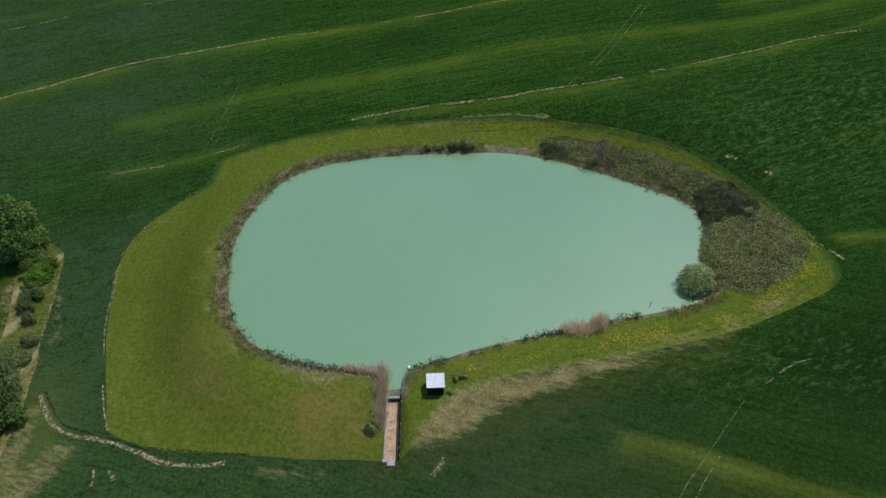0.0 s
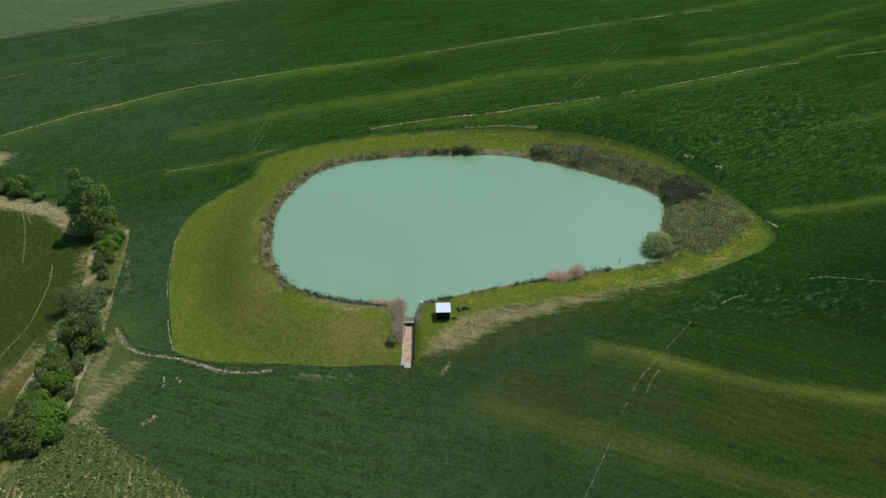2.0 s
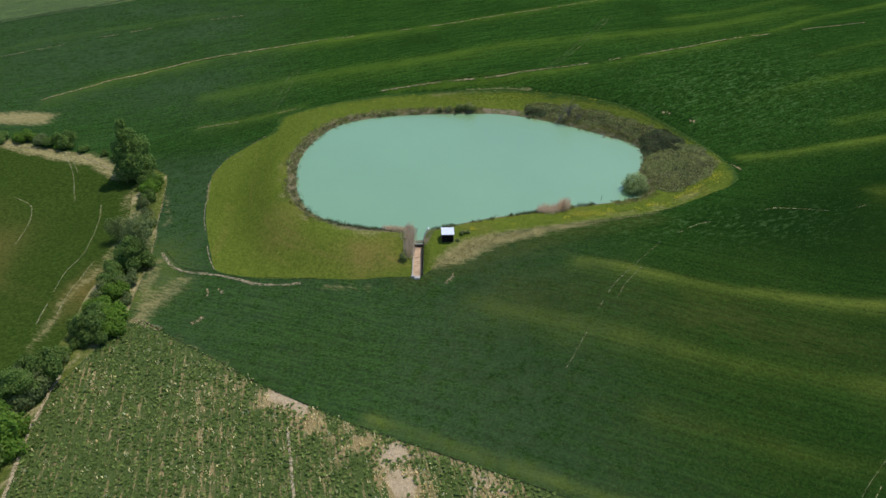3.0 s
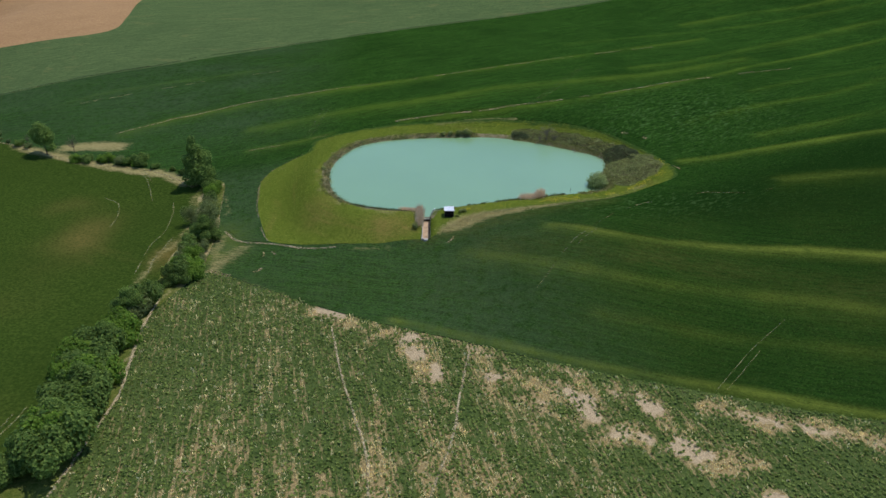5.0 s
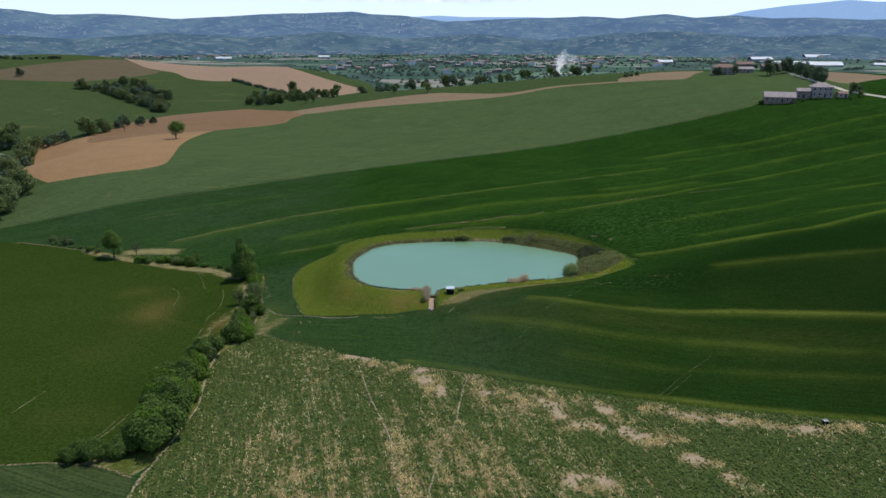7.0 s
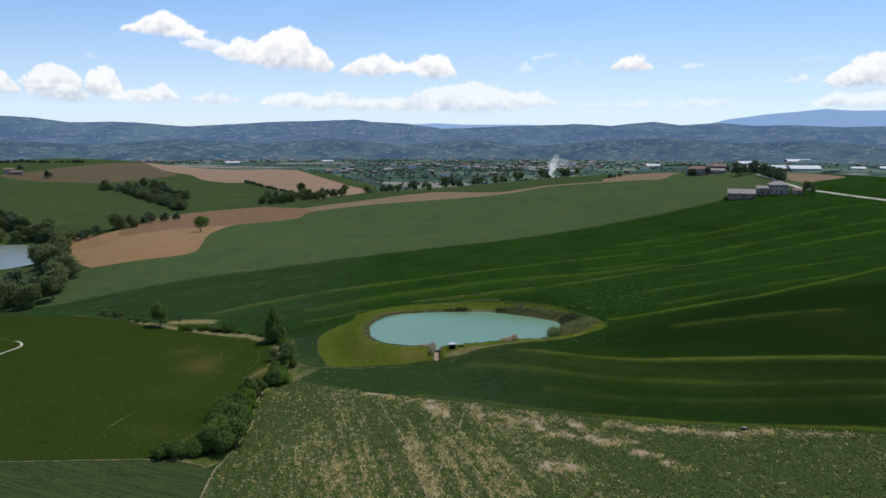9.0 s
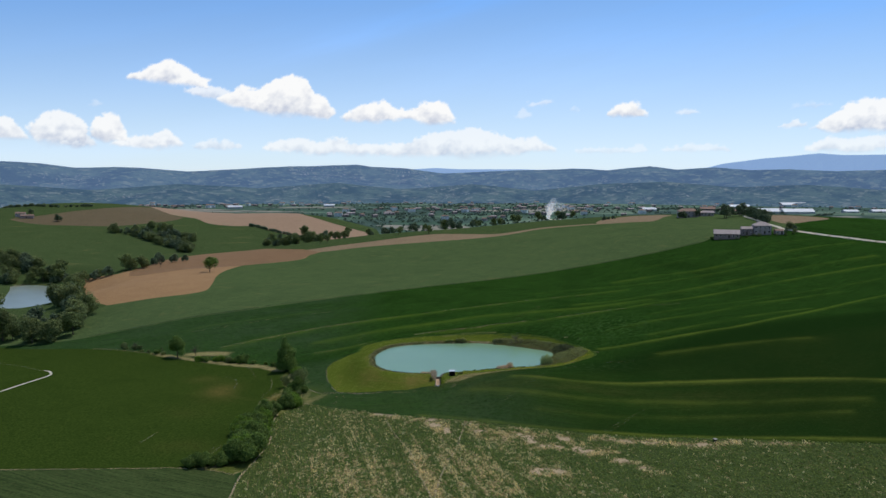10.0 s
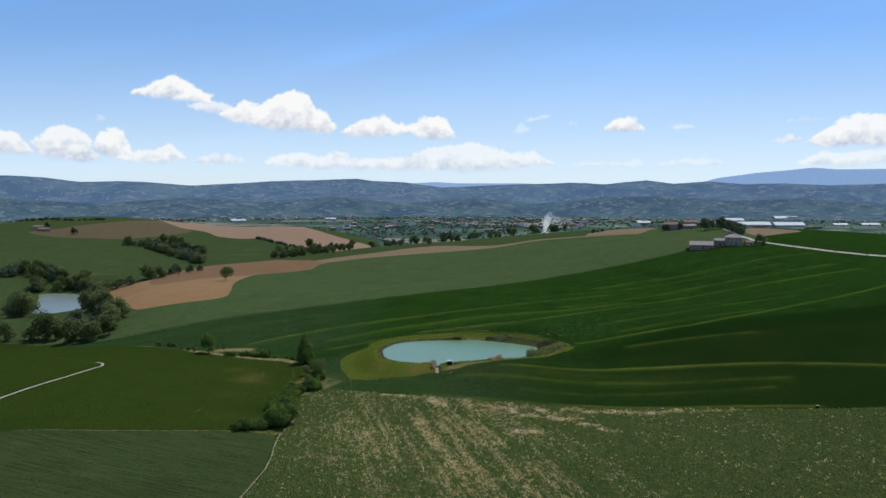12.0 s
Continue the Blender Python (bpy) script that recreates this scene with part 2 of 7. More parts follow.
# valley trees: paler, bluer greens that imitate haze
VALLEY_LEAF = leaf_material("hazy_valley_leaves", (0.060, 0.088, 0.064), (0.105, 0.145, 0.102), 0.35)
REED = leaf_material("dry_reeds", (0.28, 0.22, 0.15), (0.52, 0.42, 0.30), 0.5)
SEDGE = leaf_material("sedge", (0.09, 0.10, 0.03), (0.24, 0.23, 0.095), 0.45)
CROP_LEAF = leaf_material("bean_leaves", (0.0448, 0.0762, 0.0156), (0.1400, 0.1772, 0.0442), 0.45)
FLOWER = leaf_material("yellow_flowers", (0.22, 0.19, 0.012), (0.36, 0.30, 0.02), 0.3)
CONCRETE = plain_material("concrete", (0.30, 0.28, 0.25), (0.50, 0.47, 0.42), 0.85, 3)
CHUTE_FLOOR = plain_material("sandy_chute_floor", (0.42, 0.28, 0.17), (0.58, 0.42, 0.28), 0.9, 1.2)
# near black for the chute wall's shade, the shelter's shaded front and the box
SHADE_AND_BOX_BLACK = plain_material("shade_and_box_black", (0.006, 0.005, 0.005), (0.016, 0.014, 0.012), 0.95, 4, 0.03)
ROOF_METAL = plain_material("pale_sheet_metal", (0.62, 0.64, 0.70), (0.78, 0.80, 0.85), 0.45, 1.5, 0.5, 0.0)
DARK_WOOD = plain_material("dark_boards", (0.035, 0.028, 0.022), (0.08, 0.065, 0.05), 0.85, 4)
RENDERED = plain_material("pale_house_render", (0.28, 0.25, 0.26), (0.40, 0.36, 0.37), 0.9, 0.6)
PINK_WALL = plain_material("weathered_brick_wall", (0.20, 0.16, 0.16), (0.32, 0.26, 0.25), 0.9, 0.8)
TILE = plain_material("clay_tile_roof", (0.24, 0.15, 0.11), (0.38, 0.26, 0.20), 0.9, 1.0)
GREY_TILE = plain_material("grey_pink_roof", (0.36, 0.29, 0.27), (0.50, 0.42, 0.40), 0.9, 0.7)
GLASS_DARK = plain_material("dark_window_glass", (0.02, 0.022, 0.026), (0.04, 0.043, 0.05), 0.15, 2, 0.5, 0, 0.02)
WHITE_WALL = plain_material("white_cladding", (0.72, 0.73, 0.74), (0.82, 0.83, 0.84), 0.6, 0.3)
STEEL = plain_material("grey_steel", (0.2, 0.2, 0.21), (0.32, 0.32, 0.33), 0.5, 5, 0.5, 0.6)
BRAMBLE_DARK = leaf_material("dark_bramble_leaves", (0.030, 0.045, 0.018), (0.105, 0.122, 0.05), 0.45)
SEDGE_DARK = leaf_material("dark_sedge", (0.03, 0.04, 0.015), (0.095, 0.10, 0.045), 0.4)
DRY_STALK = leaf_material("dry_stalks", (0.17, 0.15, 0.06), (0.36, 0.30, 0.14), 0.5)
BLEACHED = leaf_material("bleached_stalks", (0.44, 0.35, 0.155), (0.80, 0.67, 0.35), 0.35)
GRASS_BLADE = leaf_material("grass_blades", (0.09, 0.125, 0.020), (0.18, 0.205, 0.045), 0.5)
STEMS = earth_material("bramble_stems", (0.05, 0.045, 0.025), (0.15, 0.13, 0.075), (0.07, 0.08, 0.03), 0.5, 2.5)
STONE = plain_material("muddy_stone", (0.12, 0.10, 0.08), (0.32, 0.28, 0.24), 0.9, 4)
WHITE_ROOF = plain_material("white_roof_sheets", (0.68, 0.70, 0.73), (0.80, 0.82, 0.84), 0.5, 0.2)
HALL_WALL = plain_material("grey_cladding", (0.36, 0.38, 0.41), (0.48, 0.50, 0.53), 0.6, 0.3)
VERGE = crop_material("rough_verge", (0.060, 0.088, 0.016), (0.14, 0.155, 0.036), (0.38, 0.31, 0.16), 60, (0.08, 0.16, 1), 1.3, 0.50, 0.5, wild=0.9)
WORN = worn_material("worn_earth", (0.26, 0.205, 0.095), (0.50, 0.41, 0.22), 0.28)
FAINT = worn_material("faint_worn_earth", (0.26, 0.25, 0.10), (0.50, 0.47, 0.24), 0.24, (0.13, 0.14, 0.05), 1.8)
DARK_LINE = worn_material("dark_line", (0.012, 0.014, 0.007), (0.03, 0.034, 0.014), 0.30, (0.03, 0.05, 0.012))
DARK_WEED = worn_material("dark_weedy_line", (0.014, 0.028, 0.011), (0.035, 0.060, 0.022), 0.34, (0.05, 0.075, 0.02))
RUT = worn_material("grassy_rut", (0.03, 0.05, 0.008), (0.06, 0.085, 0.014), 0.2)
CRUMBLED = worn_material("crumbled_earth", (0.30, 0.24, 0.13), (0.58, 0.48, 0.30), 0.30)
PATHWAY = worn_material("trodden_earth", (0.30, 0.24, 0.13), (0.56, 0.46, 0.29), 0.48)
GRAVEL = earth_material("gravel_road", (0.54, 0.48, 0.37), (0.78, 0.71, 0.57), None, 0, 1.2)


# ---- land ----
def curve_points(points, step, closed=False):
    """Even points along a smooth curve through the given ones."""
    pts = [Vector((p[0], p[1])) for p in points]
    n, out = len(pts), []
    for i in range(n if closed else n - 1):
        if closed:
            p0, p1, p2, p3 = (pts[(i + k) % n] for k in (-1, 0, 1, 2))
        else:
            p0, p1, p2, p3 = pts[max(i - 1, 0)], pts[i], pts[i + 1], pts[min(i + 2, n - 1)]
        m = max(1, round((p2 - p1).length / step))
        for k in range(m):
            t = k / m
            out.append(0.5 * ((2 * p1) + (p2 - p0) * t + (2 * p0 - 5 * p1 + 4 * p2 - p3) * t * t + (3 * p1 - p0 - 3 * p2 + p3) * t ** 3))
    if not closed:
        out.append(pts[-1])
    return np.array([(p.x, p.y) for p in out])


def distance_to(q, line, closed=False):
    """Distance in plan from the points q to a polyline."""
    a = line if closed else line[:-1]
    b = np.roll(line, -1, 0) if closed else line[1:]
    best = np.full(len(q), 1e9)
    for p0, p1 in zip(a, b):
        d = p1 - p0
        t = np.clip(((q - p0) @ d) / max(d @ d, 1e-9), 0, 1)
        best = np.minimum(best, np.hypot(*(q - p0 - t[:, None] * d).T))
    return best


def within(q, line):
    """Which of the points q lie inside a closed polyline."""
    x, y, c = q[:, 0], q[:, 1], np.zeros(len(q), bool)
    for (x0, y0), (x1, y1) in zip(line, np.roll(line, -1, 0)):
        if y0 != y1:
            c ^= ((y0 > y) != (y1 > y)) & (x < (x1 - x0) * (y - y0) / (y1 - y0) + x0)
    return c


def lattice(ix, iy, seed):
    h = (ix.astype(np.int64) * 374761393 + iy.astype(np.int64) * 668265263 + seed * 974634777) & 0x7FFFFFFF
    h = ((h ^ (h >> 13)) * 1274126177) & 0x7FFFFFFF
    return ((h ^ (h >> 16)) & 0xFFFF) / 65535.0


def fbm(x, y, octaves=5, seed=1, gain=0.5):
    """Fractal value noise, about -1 to 1."""
    total, amp, norm = 0.0, 1.0, 0.0
    for o in range(octaves):
        ix, iy = np.floor(x), np.floor(y)
        fx, fy = x - ix, y - iy
        fx, fy = fx * fx * (3 - 2 * fx), fy * fy * (3 - 2 * fy)
        a, b = lattice(ix, iy, seed + o), lattice(ix + 1, iy, seed + o)
        c, d = lattice(ix, iy + 1, seed + o), lattice(ix + 1, iy + 1, seed + o)
        total = total + amp * ((a + (b - a) * fx) * (1 - fy) + (c + (d - c) * fx) * fy)
        norm += amp
        amp *= gain
        x, y = x * 2.03 + 17.1, y * 2.03 + 5.3
    return 2 * total / norm - 1


HILL_ROWS = {  # column x: heights of the broad swells at y = 0, 250, .. 1250
    -700: (11.5, 7.5, 9.1, 13.1, 18.6, 40.0),
    -450: (18.8, -9.0, 0.6, 1.1, 12.1, 7.2),
    -200: (9.5, -0.7, 13.7, -2.0, -6.6, -1.3),
    50: (12.8, 12.1, -0.7, 16.8, 2.0, -16.3),
    300: (22.7, 1.1, 32.1, 20.6, 0.9, -3.1),
    550: (18.4, 25.5, 21.9, -2.3, 15.5, 9.6),
}
LOCAL_HILLS = [  # x, y, radius, height of the smaller swells and hollows
    (-60.0, 70.0, 60.0, -9.5),
    (-10.0, 70.0, 60.0, -0.9),
    (50.0, 80.0, 60.0, -9.1),
    (-110.0, 130.0, 70.0, -10.9),
    (-60.0, -10.0, 70.0, -8.6),
    (60.0, 0.0, 70.0, -11.3),
    (-350.0, 360.0, 90.0, -13.9),
    (-30.0, 180.0, 80.0, -3.4),
    (60.0, 200.0, 90.0, -1.5),
    (-170.0, 200.0, 90.0, 6.2),
    (-240.0, 200.0, 110.0, -23.0),
    (-240.0, 300.0, 110.0, 14.8),
    (190.0, 200.0, 110.0, -12.3),
    (230.0, 300.0, 110.0, 14.0),
    (-170.0, 430.0, 110.0, -3.3),
    (-60.0, 600.0, 130.0, 9.1),
    (-40.0, 880.0, 150.0, -5.9),
    (-205.0, 1120.0, 150.0, 37.1),
    (120.0, 950.0, 150.0, 0.8),
    (-330.0, 700.0, 130.0, -8.5),
    (-395.0, 1160.0, 120.0, 5.0),
    (32.0, 46.0, 34.7, 4.5),
    (-8.0, 48.0, 20.0, -1.7),
]

SHORE = curve_points([
    (-2.1, 66.3), (1.3, 67.3), (7.4, 69.4), (15.0, 71.3), (22.3, 72.7), (31.7, 74.8), (40.8, 76.5), (46.7, 78.7), (48.8, 83.7), (48.6, 88.6),
    (51.7, 96.1), (51.5, 102.8), (45.2, 108.4), (35.5, 114.8), (27.0, 119.2), (18.0, 122.1), (7.4, 122.3), (-4.3, 122.0), (-15.8, 120.1),
    (-24.5, 115.8), (-29.6, 108.2), (-32.6, 97.6), (-32.2, 86.0), (-29.0, 75.8), (-23.4, 70.4), (-15.9, 67.5), (-7.5, 66.3), (-5.7, 65.6),
    (-5.2, 61.4), (-3.4, 61.3), (-2.8, 64.4)], 1.5, True)
FAR_SHORE = curve_points([(-402, 471), (-357, 460), (-330, 410), (-318, 376), (-330, 346), (-352, 352), (-372, 400), (-390, 440)], 8, True)
CHUTE = np.array([(-5.75, 51.6), (-3.65, 51.6), (-3.25, 61.6), (-5.3, 61.6)])
CHUTE_IN = np.array([(-5.68, 51.7), (-3.72, 51.7), (-3.32, 61.5), (-5.22, 61.5)])


def height(x, y):
    """The height of the ground, for arrays x and y."""
    x, y = np.atleast_1d(np.asarray(x, float)), np.atleast_1d(np.asarray(y, float))
    far = np.clip((np.hypot(x, y) - 2300) / 1700, 0, 1)
    z = -20 - 20 * far
    for hx, column in HILL_ROWS.items():
        for k, h in enumerate(column):
            z = z + h * np.exp(-((x - hx) ** 2 + (y - 250 * k) ** 2) / (2 * 195.0 ** 2))
    for hx, hy, r, h in LOCAL_HILLS:
        z = z + h * np.exp(-((x - hx) ** 2 + (y - hy) ** 2) / (2 * (0.75 * r) ** 2))
    z = z + np.clip((np.hypot(x, y) - 1400) / 600, 0, 1) * 5 * fbm(x / 420, y / 420, 4, 7)
    q = np.stack([x, y], 1)
    some = (np.abs(x - 8) < 110) & (np.abs(y - 90) < 110)
    if some.any():
        d, wet = distance_to(q[some], SHORE, True), within(q[some], SHORE)
        k = np.clip((d - 2) / 14, 0, 1)
        k = k * k * (3 - 2 * k)
        dry = 0.7 * np.clip(d / 1.5, 0, 1) * (1 - k) + z[some] * k
        z[some] = np.where(wet, -np.clip(d * 0.5, 0, 2.5), dry)
    some = (np.abs(x + 360) < 200) & (np.abs(y - 410) < 200)
    if some.any():
        d, wet = distance_to(q[some], FAR_SHORE, True), within(q[some], FAR_SHORE)
        k = np.clip(d / 60, 0, 1)
        k = k * k * (3 - 2 * k)
        z[some] = np.where(wet, -20 - np.clip(d * 0.3, 0, 2), -20 * (1 - k) + z[some] * k)
    return z


LAWN_EDGE = curve_points([
    (-5.9, 51.7), (-11.8, 52.7), (-19.7, 54.3), (-28.2, 55.8), (-38.0, 57.6), (-46.1, 61.3), (-48.1, 66.1), (-50.7, 74.0), (-53.1, 82.6),
    (-55.1, 94.7), (-55.0, 101.9), (-52.6, 107.5), (-47.9, 112.1), (-44.0, 115.3), (-41.5, 119.8), (-41.5, 124.2), (-36.3, 126.1),
    (-25.7, 128.3), (-13.9, 130.4), (-1.8, 131.2), (7.9, 131.4), (20.0, 131.2), (27.1, 129.4), (37.1, 125.7), (47.5, 120.3), (53.3, 116.1),
    (58.5, 110.7), (62.4, 103.3), (65.0, 94.4), (67.0, 87.5), (68.2, 80.9), (66.3, 77.0), (60.9, 74.3), (53.0, 71.7), (46.1, 69.6),
    (38.6, 67.8), (29.6, 66.1), (20.9, 64.9), (14.0, 63.9), (8.0, 62.0), (3.0, 58.3), (-1.1, 54.1), (-3.4, 51.8)], 2.0, True)
TAN_EDGE = curve_points([
    (-2.6, 53.0), (0.2, 57.7), (3.9, 61.6), (8.2, 63.3), (14.1, 64.4), (20.8, 65.1), (29.6, 66.2), (38.6, 67.9), (46.1, 69.7), (53.0, 71.8),
    (45.4, 68.3), (36.1, 65.0), (27.1, 62.4), (18.4, 59.9), (11.8, 58.0), (7.6, 55.9), (3.5, 53.8)], 2.0, True)
BANK_EDGE = curve_points([(p[0], p[1]) for p in SHORE[::2] + 0.0], 2.0, True)
BEAN_NORTH = [(-57.0, 46.5), (-48.8, 40.2), (-40.6, 34.1), (-29.9, 25.9), (-12.5, 14.8), (3.1, 6.8), (16.3, 0.3), (31.9, -5.9), (46.5, -11.4), (59.6, -17.1), (76.0, -24.0), (98.3, -37.5), (121.9, -49.8), (150.0, -58.0), (260.0, -90.0)]
BEAN_WEST = [(-64.0, -95.0), (-62.0, -78.0), (-61.5, -63.5), (-64.0, -36.0), (-63.2, -26.0), (-62.3, -15.6), (-61.7, -3.4), (-63.2, 6.9), (-65.5, 20.1), (-65.1, 29.1), (-62.8, 37.1)]
BEAN_EDGE = np.concatenate([curve_points(BEAN_WEST, 3.0), curve_points(BEAN_NORTH, 3.0), [(260, -330), (-75, -330)]])
WEST_EDGE = np.concatenate([
    curve_points([(-260, 192), (-200, 164), (-168.6, 149.4), (-149.0, 139.7), (-132.9, 131.3), (-115.9, 123.8), (-98.4, 119.0), (-83.8, 109.2), (-75.4, 102.3)], 3.0),
    curve_points([(-71.2, 92.8), (-68.5, 71.7), (-69.0, 56.3), (-67.8, 42.2), (-70.5, 37.4), (-74.1, 28.2), (-75.4, 9.1), (-73.6, -10.4), (-73.5, -23.0), (-78.3, -26.9)], 3.0),
    curve_points([(-103.4, -30.0), (-131.0, -34.1), (-158.0, -37.1), (-300.0, -60.0), (-420, -60)], 4.0), [(-520, 60), (-420, 190), (-330, 205)]])
VERGE_EDGE = np.concatenate([curve_points([(-75.0, 98.5), (-71.6, 85), (-69.2, 68), (-70.4, 56.3), (-69.6, 44.2), (-70.3, 37.4), (-73.9, 28.2), (-75.2, 9.1), (-73.4, -10.4), (-73.3, -23.0), (-78, -26.8)], 3.0), curve_points([(-66, -31.8), (-63.4, -26.0), (-62.5, -15.6), (-61.9, -3.4), (-63.4, 6.9), (-65.7, 20.1), (-65.3, 29.1), (-63.0, 37.3), (-60.4, 46.7), (-61.0, 55), (-61.4, 63.6), (-62.7, 75), (-63.9, 80.3), (-65.0, 87.7), (-65.7, 93.6), (-67.6, 103), (-73.0, 107)], 3.0)])
SOUTH_EDGE = np.concatenate([curve_points([(-420, -61), (-300.0, -61.0), (-158.0, -38.1), (-131.0, -35.1), (-103.4, -31.0), (-78.3, -27.9), (-65.9, -32.1), (-65, -36)], 4.0), curve_points([(-62.5, -63.5), (-63.0, -78.0), (-65.0, -95.0)], 4.0), [(-76, -330), (-420, -330)]])
WHEAT_NORTH = [(-262.0, 196.0), (-235.0, 192.0), (-208.5, 193.8), (-181.7, 200.8), (-156.9, 208.5), (-125.1, 215.5), (-73.2, 232.5), (-19.3, 250.7), (52.8, 267.7), (117.8, 284.0), (166.6, 291.3), (204.4, 299.0), (224.0, 308.9), (270, 312)]
PLOUGH_SOUTH = [(-109.0, 502.0), (-119.0, 488.0), (-124.0, 466.0), (-155.4, 458.5), (-177.3, 457.0), (-184.0, 415.0), (-177.0, 360.0), (-167.0, 309.5), (-167.0, 280.5), (-200.5, 273.0), (-228.0, 268.0)]
LIGHT_EDGE = np.concatenate([curve_points(WHEAT_NORTH, 6.0), [(300, 330), (330, 420), (345, 520), (300, 580)],
                             curve_points([(262, 548), (240.0, 500.0), (208.0, 521.0), (135.5, 545.0), (77.0, 514.0), (5.0, 512.0), (-60.0, 512.0), (-109.0, 506.0)], 8.0), curve_points(PLOUGH_SOUTH, 6.0)])
PLOUGH_EDGE = np.concatenate([curve_points(PLOUGH_SOUTH, 6.0), curve_points([(-250, 290), (-275.0, 330.0), (-310.0, 395.0), (-345.0, 455.0), (-336.0, 482.0), (-300.0, 472.0), (-288.0, 520.0), (-293.0, 600.0), (-286.0, 680.0), (-240.0, 692.0), (-195.0, 630.0), (-165.2, 572.0), (-131.0, 534.0)], 8.0)])
PLOUGH_UPPER = curve_points([(-288, 521), (-292, 600), (-285, 678), (-240, 690), (-195, 629), (-166, 571), (-132, 533), (-111, 502), (-121, 487), (-126, 467), (-156, 460), (-178, 455), (-229, 454), (-272, 437), (-290, 470)], 6.0, True)
STRIP_EDGE = np.concatenate([curve_points([(-130, 528), (-109.5, 503), (-64, 506.0), (5, 506.0), (77, 511.0), (135.5, 540.0), (208, 516.0), (238, 496.0)], 8.0), curve_points([(239, 501), (208.0, 525.0), (135.5, 552.0), (80.0, 531.0), (40.0, 552.0), (7.0, 566.0), (-57.6, 541.0), (-99.0, 534.0)], 8.0)])
RIDGE_FIELD = curve_points([(188, 535), (208, 527), (239, 503), (262, 538), (285, 575), (250, 600), (205, 575)], 10, True)
FARM_FIELD = curve_points([(311, 372), (330, 440), (356, 492), (378, 505), (390, 440), (345, 396)], 12, True)
HILL_BROWN = curve_points([(-640, 900), (-618, 942), (-603, 990), (-575, 1061), (-545, 1140), (-514, 1160), (-451, 1072), (-420, 1033), (-460, 938), (-489, 894), (-532, 873), (-580, 862)], 12, True)
HILL_PALE = curve_points([(-514, 1165), (-540, 1240), (-430, 1290), (-340, 1260), (-250, 1180), (-219, 1105), (-171, 1057), (-127, 1030), (-88, 998), (-110, 940), (-154, 892), (-187, 898), (-226, 937), (-286, 985), (-320, 985), (-364, 1001), (-397, 1043), (-451, 1074)], 12, True)
VALLEY_EDGE = [(-5000, 1500), (-1500, 1420), (-900, 1400), (-500, 1330), (-250, 1260), (-80, 1080), (-60, 900), (60, 800), (250, 780), (420, 860), (560, 900), (800, 760), (1200, 700), (5000, 900), (5000, 5000), (-5000, 5000)]
VALLEY_EDGE = np.array(VALLEY_EDGE, float)


def bank_ring():
    """The outer line of the bare and reedy bank, two metres or so from the water."""
    nxt, prv = np.roll(SHORE, -1, 0), np.roll(SHORE, 1, 0)
    d = nxt - prv
    nrm = np.stack([d[:, 1], -d[:, 0]], 1) / np.hypot(*d.T)[:, None]
    wide = 2.0 + 1.0 * fbm(SHORE[:, 0] / 9, SHORE[:, 1] / 9, 3, 5)
    wide = np.where((SHORE[:, 1] < 79) & (SHORE[:, 0] > -2), 0.5 * wide, wide)
    ring = SHORE + nrm * wide[:, None]
    return ring[::2]


BANK_RING = bank_ring()


